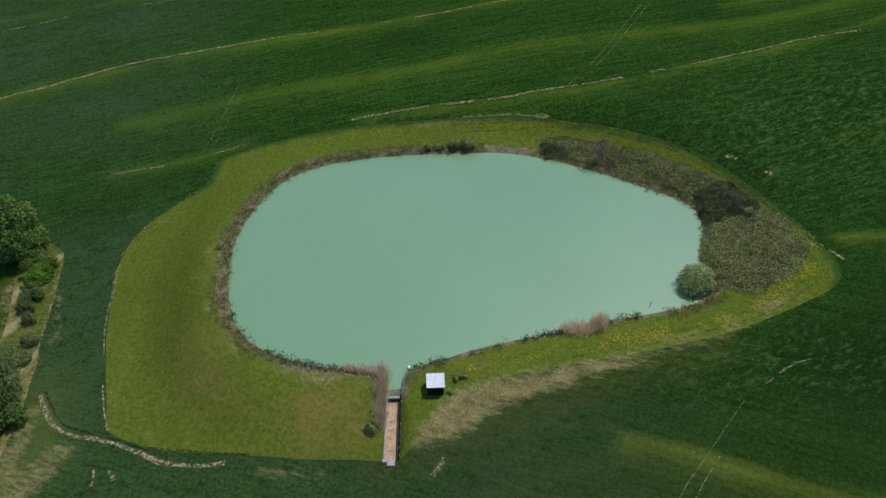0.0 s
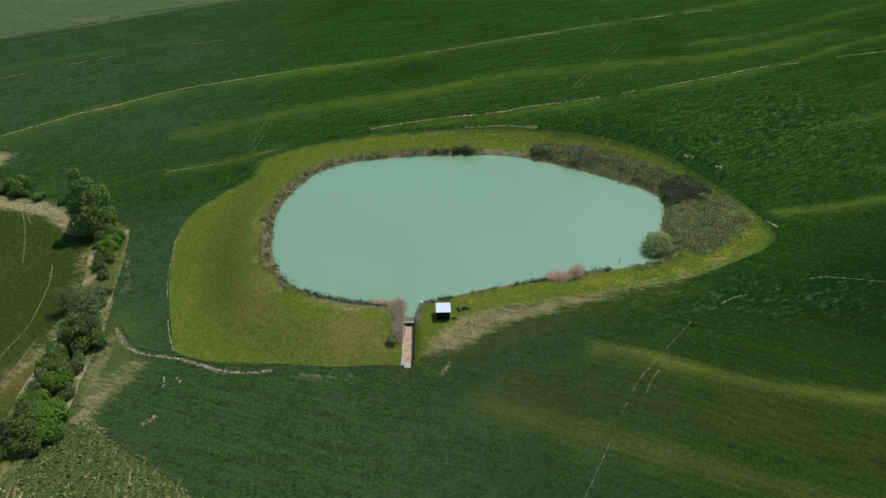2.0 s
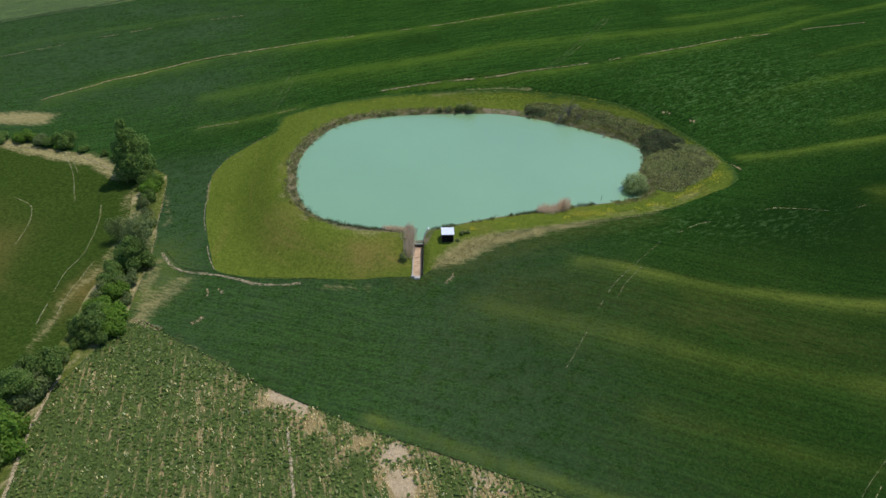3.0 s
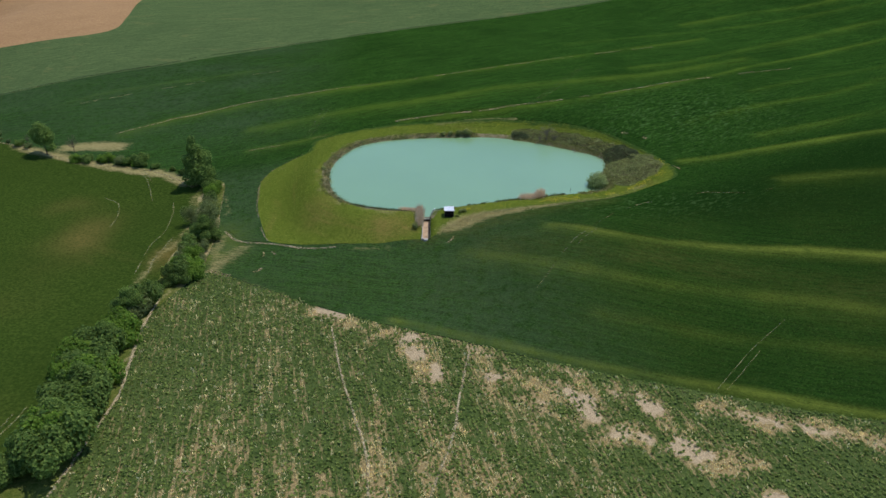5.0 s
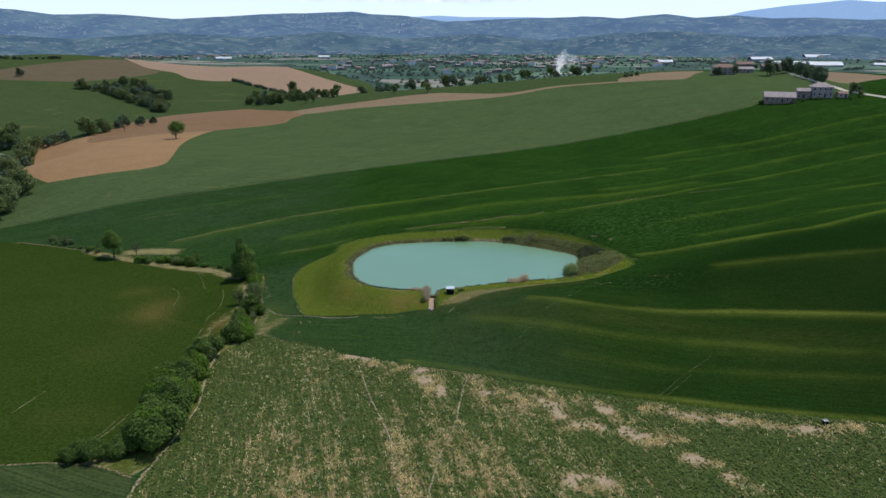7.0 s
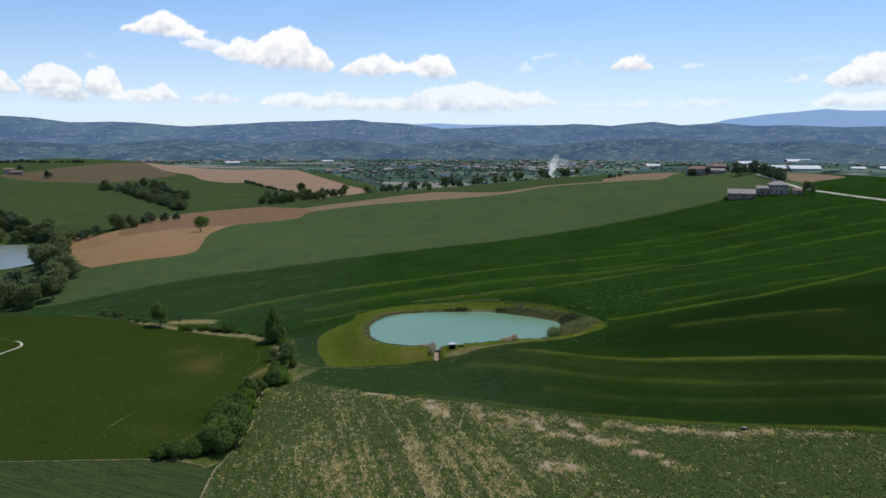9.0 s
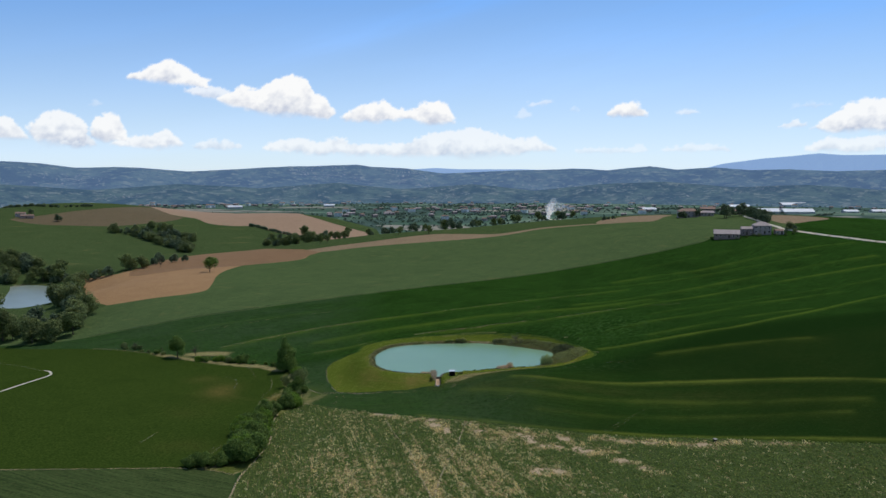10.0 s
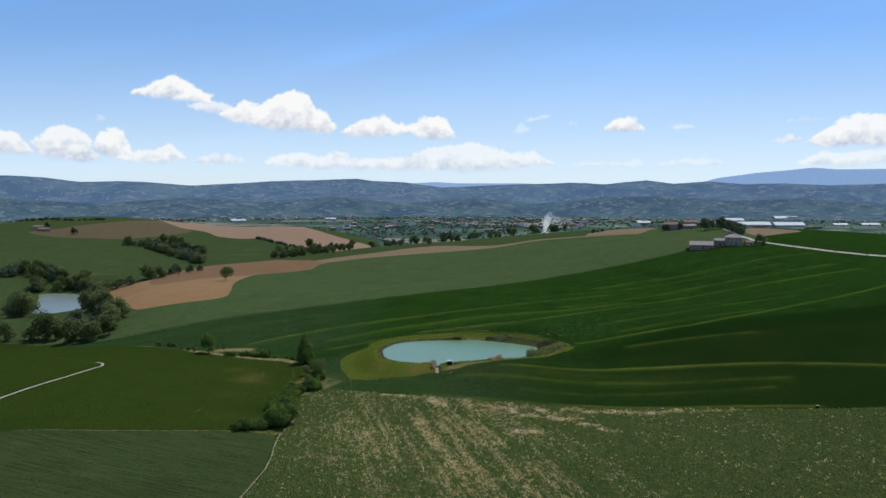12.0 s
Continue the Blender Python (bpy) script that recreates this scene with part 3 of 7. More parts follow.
DRY_BANDS = [  # half width, strength, course of the yellower bands in the crop
    (1.6, 0.78, [(26, 50.8), (32.6, 48.6), (38, 46), (45, 43.2), (53, 40.6), (61, 38.6), (71, 36.2), (84, 32.5), (101, 23.6), (125, 9.6), (150, -6.5), (190, -30)]),
    (3.0, 0.42, [(5, 43), (10.8, 39), (20, 34.2), (28, 30.6), (35, 28), (43, 24.8), (52, 21.7), (64, 18), (75, 14.4), (90, 5.4), (130, -15)]),
    (2.6, 0.32, [(30, 14), (52.8, 5.0), (68.2, 0.4), (83.4, -6.0), (120, -22)]),
    (1.4, 0.85, [(71.0, 86.8), (82, 86), (91.4, 86.3), (108.5, 85.6), (125.3, 85.4), (139, 86.6), (176, 102), (212, 121), (246, 134), (285, 149)]),
    (2.2, 0.42, [(98, 95.5), (118.9, 96.9), (137.8, 101.4), (148.6, 104.6), (185, 113)]),
    (3.0, 0.40, [(92, 67), (109.8, 62.5), (121.5, 59.4), (150, 52)]),
    (2.4, 0.46, [(82.2, 111.6), (103.5, 116.7), (124.4, 119.4), (144.2, 126.6), (172.0, 142.2), (225, 152)]),
    (2.6, 0.50, [(77.9, 168.0), (102.9, 173.2), (132.7, 187.5), (163.1, 199.0), (193.6, 208.0), (231.7, 213.3), (290, 221)]),
    (1.6, 0.62, [(58, 140.5), (71.0, 142.7), (84.9, 146.0), (107.6, 154.0), (122.1, 162.0), (149.6, 172.5), (174.3, 182.5), (214.8, 193.0), (300, 201)]),
    (3.6, 0.58, [(-66.8, 142.2), (-54.0, 143.8), (-36.8, 145.7), (-15.1, 146.7), (3.2, 148.6), (18.1, 153.1), (40.7, 155.4), (63.2, 156.9), (90, 160), (125, 174)]),
    (2.0, 0.62, [(-12, 131.5), (2.7, 133.4), (20, 134.3), (33.3, 134.9), (48.5, 137.4), (58, 139)]),
    (2.6, 0.66, [(-116.6, 149.3), (-107.8, 155.7), (-96.1, 161.3), (-85.2, 163.9), (-74.1, 166.3), (-62.4, 168.2), (-50.8, 169.2), (-39.1, 170.2), (-15.6, 171.2), (4.3, 174.3)]),
    (2.2, 0.48, [(4.3, 174.3), (20.2, 177.8), (45.3, 184.5), (71.4, 191.6), (85.2, 196.1), (120, 206)]),
    (2.4, 0.52, [(118, 229), (128.3, 231.5), (151, 236.5), (176.4, 237.0), (215.6, 243.8), (255.0, 252.4), (300, 259)]),
    (2.0, 0.34, [(60, 208), (100, 215), (150, 221), (200, 229), (260, 236)]),
    (2.0, 0.30, [(120, 252), (170, 262), (220, 270), (280, 276)]),
    (1.9, 0.55, [(-64.6, 125.2), (-55, 125.6), (-45.1, 126.4), (-34.7, 128.0)]),
    (2.0, 0.34, [(-160, 174), (-139.7, 188.6), (-123.9, 193.0), (-109.9, 196.6), (-92.7, 199.0), (-60, 207)]),
    (1.6, 0.70, [(-12.6, 17.0), (3.2, 8.8), (16.7, 2.2), (32.4, -4.2), (47.4, -9.3), (60.7, -15.2), (90, -30), (122, -47)]),
    (3.8, 0.7, [(-62, 52), (-56, 60), (-60, 72)]),
    (1.8, 0.34, [(110, 132), (150, 146), (200, 160), (260, 170)]),
]


def build_ground():
    verts, edges, loops = [], [], []
    rng = random.Random(3)

    def scatter(x0, x1, y0, y1, step, hole=None):
        for i in range(int((x1 - x0) / step) + 1):
            for j in range(int((y1 - y0) / step) + 1):
                x = x0 + (i + rng.uniform(-0.3, 0.3)) * step
                y = y0 + (j + rng.uniform(-0.3, 0.3)) * step
                if not hole or not (hole[0] < x < hole[1] and hole[2] < y < hole[3]):
                    verts.append((x, y))

    scatter(-70, 80, 40, 145, 3.0)
    scatter(-66, 90, -60, 40, 2.0)
    scatter(-66, 60, -100, -60, 3.0)
    scatter(90, 340, 40, 270, 4.0)
    scatter(-110, 90, 145, 270, 4.0)
    scatter(90, 190, -60, 40, 4.0)
    scatter(-180, 200, -100, 260, 6.0, (-140, 190, -60, 260))
    scatter(-140, -70, 80, 150, 3.0)
    scatter(-110, -70, 40, 80, 3.0)
    scatter(-110, -66, -60, 40, 5.0)
    scatter(80, 90, 40, 145, 4.0)
    scatter(-460, 420, -340, 640, 14.0, (-180, 340, -100, 265))
    scatter(-1300, 1300, -700, 1500, 45.0, (-460, 420, -340, 640))
    scatter(-4900, 4900, -1500, 4900, 170.0, (-1300, 1300, -700, 1500))

    for wide, strong, course in DRY_BANDS:
        pts = curve_points(course, 2.6)
        way = np.gradient(pts, axis=0)
        side = np.stack([-way[:, 1], way[:, 0]], 1) / (np.hypot(*way.T)[:, None] + 1e-9)
        for off in (-2.6, -1.5, -0.7, 0.0, 0.5, 1.0, 1.7):
            verts.extend((float(x), float(y)) for x, y in pts + side * (off * wide))

    def line(points, closed=True):
        first = len(verts)
        verts.extend((float(p[0]), float(p[1])) for p in points)
        n = len(points)
        edges.extend((first + i, first + (i + 1) % n) for i in range(n if closed else n - 1))

    for ring in (SHORE, FAR_SHORE, LAWN_EDGE, BANK_RING, BEAN_EDGE, WEST_EDGE, SOUTH_EDGE, LIGHT_EDGE, PLOUGH_EDGE, PLOUGH_UPPER, STRIP_EDGE, RIDGE_FIELD, FARM_FIELD, HILL_BROWN, HILL_PALE, VERGE_EDGE, CHUTE, CHUTE_IN):
        line(ring)
    line(VALLEY_EDGE[:14], False)
    from_cdt = delaunay_2d_cdt([Vector(v) for v in verts], edges, [], 0, 0.002)
    flat = np.array([(v.x, v.y) for v in from_cdt[0]])
    z = height(flat[:, 0], flat[:, 1])
    sunk = within(flat, (CHUTE_IN - CHUTE_IN.mean(0)) * 1.001 + CHUTE_IN.mean(0))
    z[sunk] -= 1.6
    mesh = bpy.data.meshes.new("ground")
    mesh.from_pydata(np.c_[flat, z].tolist(), [], [list(f) for f in from_cdt[2]])
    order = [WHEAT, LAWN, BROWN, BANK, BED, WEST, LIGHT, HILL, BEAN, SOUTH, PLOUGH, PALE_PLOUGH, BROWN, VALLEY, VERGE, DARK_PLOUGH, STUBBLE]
    for m in order:
        mesh.materials.append(m)
    tri = np.array([list(f) for f in from_cdt[2]])
    mid = flat[tri].mean(1)
    index = np.zeros(len(mid), int)
    index[(mid[:, 1] > 205) & (mid[:, 0] < 20) & (mid[:, 0] < -200 + 0 * mid[:, 1])] = 7
    index[(mid[:, 1] > 590) | (mid[:, 0] < -262) | ((mid[:, 1] > 480) & (mid[:, 0] < 260))] = 7
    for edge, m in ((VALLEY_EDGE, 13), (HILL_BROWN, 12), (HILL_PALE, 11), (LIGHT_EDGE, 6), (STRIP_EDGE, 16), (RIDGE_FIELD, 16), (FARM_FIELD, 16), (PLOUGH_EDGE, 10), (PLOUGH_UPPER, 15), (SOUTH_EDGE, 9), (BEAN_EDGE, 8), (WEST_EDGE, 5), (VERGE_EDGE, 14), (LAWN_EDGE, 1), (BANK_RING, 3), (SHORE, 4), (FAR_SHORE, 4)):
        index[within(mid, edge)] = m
    mesh.polygons.foreach_set("material_index", index)
    mesh.polygons.foreach_set("use_smooth", np.ones(len(tri), bool))
    return mesh, flat


ground_mesh, ground_plan = build_ground()


BARE_COURSES = [  # half width and course of the bare places in the bean field
    (1.1, [(-29.2, 25.1), (-23.0, 20.5)]), (1.5, [(-8.5, 9.6), (-7.0, 4), (-4.5, -2.0)]), (2.0, [(6.0, -5.5), (9.5, -8.2), (13.0, -11.5)]),
    (0.8, [(-4, 9.5), (3.1, 5.5), (10, -0.5), (15, -3.5), (20, -5)]), (1.5, [(19.5, -4.5), (21.0, -9), (22.0, -15.9), (25, -19.5)]),
    (1.3, [(28.5, -9.0), (31, -12), (34.0, -15)]), (1.5, [(27.7, -19.5), (33.1, -21.5), (37.5, -26.4)]), (1.2, [(37.5, -26.4), (41, -31), (45, -36), (50, -46)]),
    (0.9, [(44, -15.5), (51.6, -19.0), (57.5, -21.6), (63, -25), (67, -30)]), (1.6, [(20.0, -41.5), (25.0, -42.0)]), (0.8, [(80, -29), (95, -38)]), (1.2, [(66, -26), (74, -29)]),
]

THIN_COURSES = [(0.5, [(-31, 24), (-14, 12.5), (2, 3.5), (18, -4), (36, -11.5), (54, -19)]), (1.5, [(14, -7.5), (30, -16.5), (44, -27)])]  # half width and course of the sparse places


ROW_LEAN = 0.2  # metres west for each metre north along a row of beans


def poor_soil(q):
    """How poor the bean field's soil is: streaked in the middle, bare in places."""
    u, v = q[:, 0] + ROW_LEAN * (q[:, 1] + 20), q[:, 1]
    middle = np.exp(-(((u + 14) / 32) ** 2 + ((v + 34) / 36) ** 2)) + 0.6 * np.exp(-(((u + 6) / 34) ** 2 + ((v + 88) / 36) ** 2))
    rows = 2.0 * fbm(u / 1.0, v / 40, 2, 29) + 0.3 * fbm(u / 4.5, v / 26, 3, 30)
    mid = 0.02 + 0.08 * np.clip((30 - u) / 30, 0, 1) + 0.14 * fbm(u / 10, v / 22, 3, 33) + np.clip(middle, 0, 1) * np.clip(0.17 + 0.55 * rows, 0, 0.52)
    sparse = np.zeros(len(q))
    for wide, course in BARE_COURSES + THIN_COURSES:
        d = distance_to(q, curve_points(course, 3.0))
        sparse = np.maximum(sparse, np.exp(-((d / (1.6 + 1.7 * wide)) ** 2)))
    return np.maximum(np.maximum(mid, bare_soil(q)), np.clip(sparse * (0.16 + 1.7 * fbm(q[:, 0] / 3.2, q[:, 1] / 3.2, 4, 39)), 0, 0.8))


def bare_soil(q):
    """Where nothing grows in the bean field."""
    bare = np.zeros(len(q))
    for wide, course in BARE_COURSES:
        d = distance_to(q, curve_points(course, 3.0))
        bare = np.maximum(bare, min(1.0, wide / 1.4) * np.clip(0.62 + 2.6 * fbm(q[:, 0] / 3.6, q[:, 1] / 3.6, 4, 37), 0, 1.1) * np.exp(-((d / (1.8 * wide)) ** 2)))
    return bare


STRAW_BANDS = [  # half width, strength, course of dry grass strips
    (1.8, 0.55, [(-69.5, 95), (-66.3, 84), (-64.6, 74), (-62.5, 64)]),
    (3.0, 0.95, [(-150, 140), (-128, 128.9), (-118, 124.5), (-108, 119.7), (-98.8, 116.2), (-90, 113.5), (-82.4, 106.7), (-77.6, 104.2)]),
    (4.6, 1.0, [(-131, 138.5), (-122, 139.6), (-113, 138.6)]),
    (1.6, 0.5, [(-74.3, 97.9), (-71.4, 85.8), (-71.1, 76.6), (-72, 69.1), (-73, 64.3), (-73.8, 56.2), (-73.5, 47.6)]),
    (2.2, 0.60, [(-75.5, 97), (-72.5, 85), (-70.5, 70), (-71, 62), (-74, 57), (-74, 46), (-73.5, 36)]),
    (1.8, 0.55, [(-27.7, 53.6), (-21.2, 52.2), (-14.8, 50.8), (-8.6, 49.6)]),
    (1.5, 0.6, [(-36.8, 96), (-35.6, 86), (-32, 74.5), (-25.5, 68), (-16.5, 64.8), (-9, 63.5)]),
    (1.3, 0.5, [(-50, 96), (-52, 104), (-47.5, 110.5)]),
    (3.8, 0.65, [(-52.8, 58), (-55, 53.5), (-57.2, 50), (-57.6, 45.5)]),
    (3.2, 0.6, [(-60, 66), (-59.5, 58), (-57, 50)]),
    (2.0, 0.55, [(6.3, 60.2), (12.2, 62.7), (20.8, 64.8), (29.7, 66.4)]),
    (1.4, 0.62, [(29.7, 66.4), (39.1, 69.7), (49.1, 73.2), (59.2, 76.5)]),
    (1.2, 0.5, [(53, 72.5), (61, 75.6), (66, 78.5)]),
    (0.9, 0.7, [(0, 130.4), (10, 131.0), (20, 130.9), (28, 129.6)]),
    (1.5, 0.5, [(-62, 62), (-63.5, 72), (-62, 84), (-66, 95)]),
    (1.6, 0.5, [(-50, 40.8), (-30, 26), (-12.5, 15), (3, 7)]),
]


def mark_dry():
    dry = np.zeros(len(ground_plan))
    near = (np.abs(ground_plan[:, 0]) < 360) & (ground_plan[:, 1] > -120) & (ground_plan[:, 1] < 320)
    q = ground_plan[near]
    ragged = np.clip(0.88 + 0.55 * fbm(q[:, 0] / 26, q[:, 1] / 18, 3, 21) + 0.3 * fbm(q[:, 0] / 6, q[:, 1] / 6, 2, 22), 0.1, 1.2)
    total = np.zeros(len(q))
    for wide, strong, course in DRY_BANDS:
        line = curve_points(course, 6.0)
        way = np.gradient(line, axis=0)
        below = line + np.stack([way[:, 1], -way[:, 0]], 1) / np.hypot(*way.T)[:, None] * wide
        total = np.maximum(total, strong * ragged * np.exp(-((distance_to(q, line) / wide) ** 2)))
        total = np.maximum(total, 0.42 * strong * ragged * np.exp(-((distance_to(q, below) / (1.7 * wide)) ** 2)))
    dry[near] = np.clip(total, 0, 1)
    west = within(ground_plan, WEST_EDGE)
    w = ground_plan[west]
    inner = sum(k * np.exp(-(((w[:, 0] - x) / a) ** 2 + ((w[:, 1] - y) / b) ** 2)) for x, y, a, b, k in ((-97, 66, 11, 20, 0.5), (-98, 30, 9, 9, 0.35), (-88, -9, 12, 8, 0.35), (-72, 56, 3, 9, 0.9), (-110, 86, 8, 10, 0.35)))
    worn = np.exp(-(((ground_plan[:, 0] + 16) / 9) ** 2 + ((ground_plan[:, 1] - 58) / 6) ** 2)) + 0.7 * np.exp(-(((ground_plan[:, 0] + 33) / 6) ** 2 + ((ground_plan[:, 1] - 70) / 8) ** 2))
    on_lawn = within(ground_plan, LAWN_EDGE)
    dry[on_lawn] = (0.62 * worn * (1 + fbm(ground_plan[:, 0] / 4, ground_plan[:, 1] / 4, 3, 26)))[on_lawn]
    dry[west] = np.clip(inner * (0.8 + 0.7 * fbm(w[:, 0] / 12, w[:, 1] / 16, 3, 27)), 0, 1)
    q = ground_plan
    ground_mesh.attributes.new("bare", "FLOAT", "POINT").data.foreach_set("value", np.clip(bare_soil(q), 0, 1))
    ground_mesh.attributes.new("poor", "FLOAT", "POINT").data.foreach_set("value", np.clip(poor_soil(q), 0, 1))
    thin = np.clip((-40 - q[:, 0]) / 10, 0, 1) * np.clip((118 - q[:, 1]) / 14, 0, 1) * np.clip((q[:, 1] - 44) / 14, 0, 1) * 0.48
    thin = np.maximum(thin, 0.3 * np.clip((4 - q[:, 0]) / 14, 0, 1) * np.clip((q[:, 1] - 44) / 8, 0, 1) * np.clip((100 - q[:, 1]) / 10, 0, 1))
    thin = np.maximum(thin, 0.38 * np.clip((-30 - q[:, 0]) / 40, 0, 1) * np.clip((q[:, 1] - 112) / 25, 0, 1) * np.clip((300 - q[:, 1]) / 60, 0, 1) * np.clip(1 + 0.8 * fbm(q[:, 0] / 25, q[:, 1] / 10, 3, 25), 0, 1.4))
    thin = np.maximum(thin, 0.40 * np.clip((45 - q[:, 0]) / 35, 0, 1) * np.clip((64 - q[:, 1]) / 8, 0, 1) * np.clip(0.9 + 0.6 * fbm(q[:, 0] / 18, q[:, 1] / 18, 3, 35), 0, 1))
    ground_mesh.attributes.new("thin", "FLOAT", "POINT").data.foreach_set("value", thin)
    lush = np.clip((q[:, 0] + 12) / 25, 0, 1) * np.clip((70 + 0.12 * (q[:, 0] - 20) - q[:, 1]) / 12, 0, 1) * 0.6 + 0.35 * np.clip((q[:, 0] - 45) / 25, 0, 1) * np.clip((95 - q[:, 1]) / 10, 0, 1) * np.clip((q[:, 1] - 45) / 10, 0, 1) + 0.4 * np.clip((q[:, 0] - 60) / 60, 0, 1) * np.clip((200 - q[:, 1]) / 120, 0, 1)
    ground_mesh.attributes.new("lush", "FLOAT", "POINT").data.foreach_set("value", np.clip(lush, 0, 1))
    lodged = 0.7 * np.exp(-(((q[:, 0] - 82) / 30) ** 2 + ((q[:, 1] - 118) / 24) ** 2)) + 0.5 * np.exp(-(((q[:, 0] - 55) / 26) ** 2 + ((q[:, 1] - 62) / 7) ** 2)) + 0.05
    ground_mesh.attributes.new("lodged", "FLOAT", "POINT").data.foreach_set("value", np.clip(lodged, 0, 1))
    across = distance_to(q, curve_points([(12, 43), (36, 37), (61, 29), (90, 14), (130, -8)], 4.0))
    olive = 0.38 * np.exp(-((across / 7.0) ** 2)) * np.clip((140 - q[:, 0]) / 60, 0, 1) * np.clip(0.8 + 0.6 * fbm(q[:, 0] / 12, q[:, 1] / 12, 3, 24), 0, 1)
    olive = np.maximum(olive, 0.4 * np.exp(-((distance_to(q, curve_points([(-6, 52), (6, 55), (18, 58), (30, 62), (44, 66)], 3.0)) / 3.5) ** 2)))
    olive = np.maximum(olive, 0.07 * np.clip((62 - q[:, 1]) / 14, 0, 1) * np.clip(1 + fbm(q[:, 0] / 15, q[:, 1] / 15, 3, 28), 0, 1.4))
    ground_mesh.attributes.new("olive", "FLOAT", "POINT").data.foreach_set("value", np.clip(olive, 0, 1))
    straw = np.zeros(len(q))
    some = (q[:, 0] > -160) & (q[:, 0] < 90) & (q[:, 1] > 30) & (q[:, 1] < 160)
    deep = distance_to(q[some], TAN_EDGE, True) * np.where(within(q[some], TAN_EDGE), 1, -1)
    value = np.clip(0.46 + deep / 5.0, 0, 0.78)
    for wide, strong, course in STRAW_BANDS:
        value = np.maximum(value, strong * np.exp(-((distance_to(q[some], curve_points(course, 2.0)) / wide) ** 2)))
    straw[some] = value
    ground_mesh.attributes.new("straw", "FLOAT", "POINT").data.foreach_set("value", straw)
    ground_mesh.attributes.new("south", "FLOAT", "POINT").data.foreach_set("value", np.clip((110 - q[:, 1]) / 60, 0, 1))
    rim = np.clip(1 - distance_to(q[some], LAWN_EDGE, True) / 2.0, 0, 1) * np.maximum(np.clip((q[some][:, 1] - 84) / 8, 0, 1), np.clip((q[some][:, 0] - 62) / 4, 0, 1)) * np.clip((q[some][:, 0] + q[some][:, 1] - 62) / 12, 0, 1)
    border = np.zeros(len(q))
    border[some] = rim
    ground_mesh.attributes.new("rim", "FLOAT", "POINT").data.foreach_set("value", border)
    at = ground_mesh.attributes.new("dry", "FLOAT", "POINT")
    at.data.foreach_set("value", dry)


mark_dry()
ground = tagged(new("ground", ground_mesh), "rolling farmland of green wheat, ploughed earth and mown grass", "ground", kind="structure")
LAND = BVHTree.FromPolygons([v.co for v in ground_mesh.vertices], [tuple(p.vertices) for p in ground_mesh.polygons])


def land(x, y):
    """The height of the built ground at x, y."""
    hit = LAND.ray_cast(Vector((x, y, 500)), Vector((0, 0, -1)))[0]
    return hit.z if hit else float(height(x, y)[0])


def mesh_object(name, bm, material, parent=None, label="", smooth=False):
    """Link a bmesh as one mesh object."""
    data = bpy.data.meshes.new(name)
    bm.to_mesh(data)
    bm.free()
    data.materials.append(material)
    if smooth:
        data.polygons.foreach_set("use_smooth", np.ones(len(data.polygons), bool))
    ob = new(name, data)
    if parent:
        ob.parent = parent
    if label:
        ob["label"] = label
    return ob


part = mesh_object


def array_mesh(name, verts, faces, material, smooth=False):
    data = bpy.data.meshes.new(name)
    data.from_pydata(verts, [], faces)
    data.materials.append(material)
    if smooth:
        data.polygons.foreach_set("use_smooth", np.ones(len(data.polygons), bool))
    return data


def sheet(name, ring, z, material):
    """A flat sheet of water."""
    bm = bmesh.new()
    face = bm.faces.new([bm.verts.new((p[0], p[1], z)) for p in ring])
    bmesh.ops.triangulate(bm, faces=[face])
    bmesh.ops.recalc_face_normals(bm, faces=bm.faces)
    for f in bm.faces:
        if f.normal.z < 0:
            f.normal_flip()
    return mesh_object(name, bm, material)


tagged(sheet("water", SHORE, -0.03, WATER), "still milky turquoise pond water", "water", kind="structure")
tagged(sheet("water", FAR_SHORE, -20.03, FAR_WATER), "still water of a farm pond, coloured pale as reflected sky", "water", kind="structure")


# ---- sky and distance ----
CLOUD_GLOW = 1.46


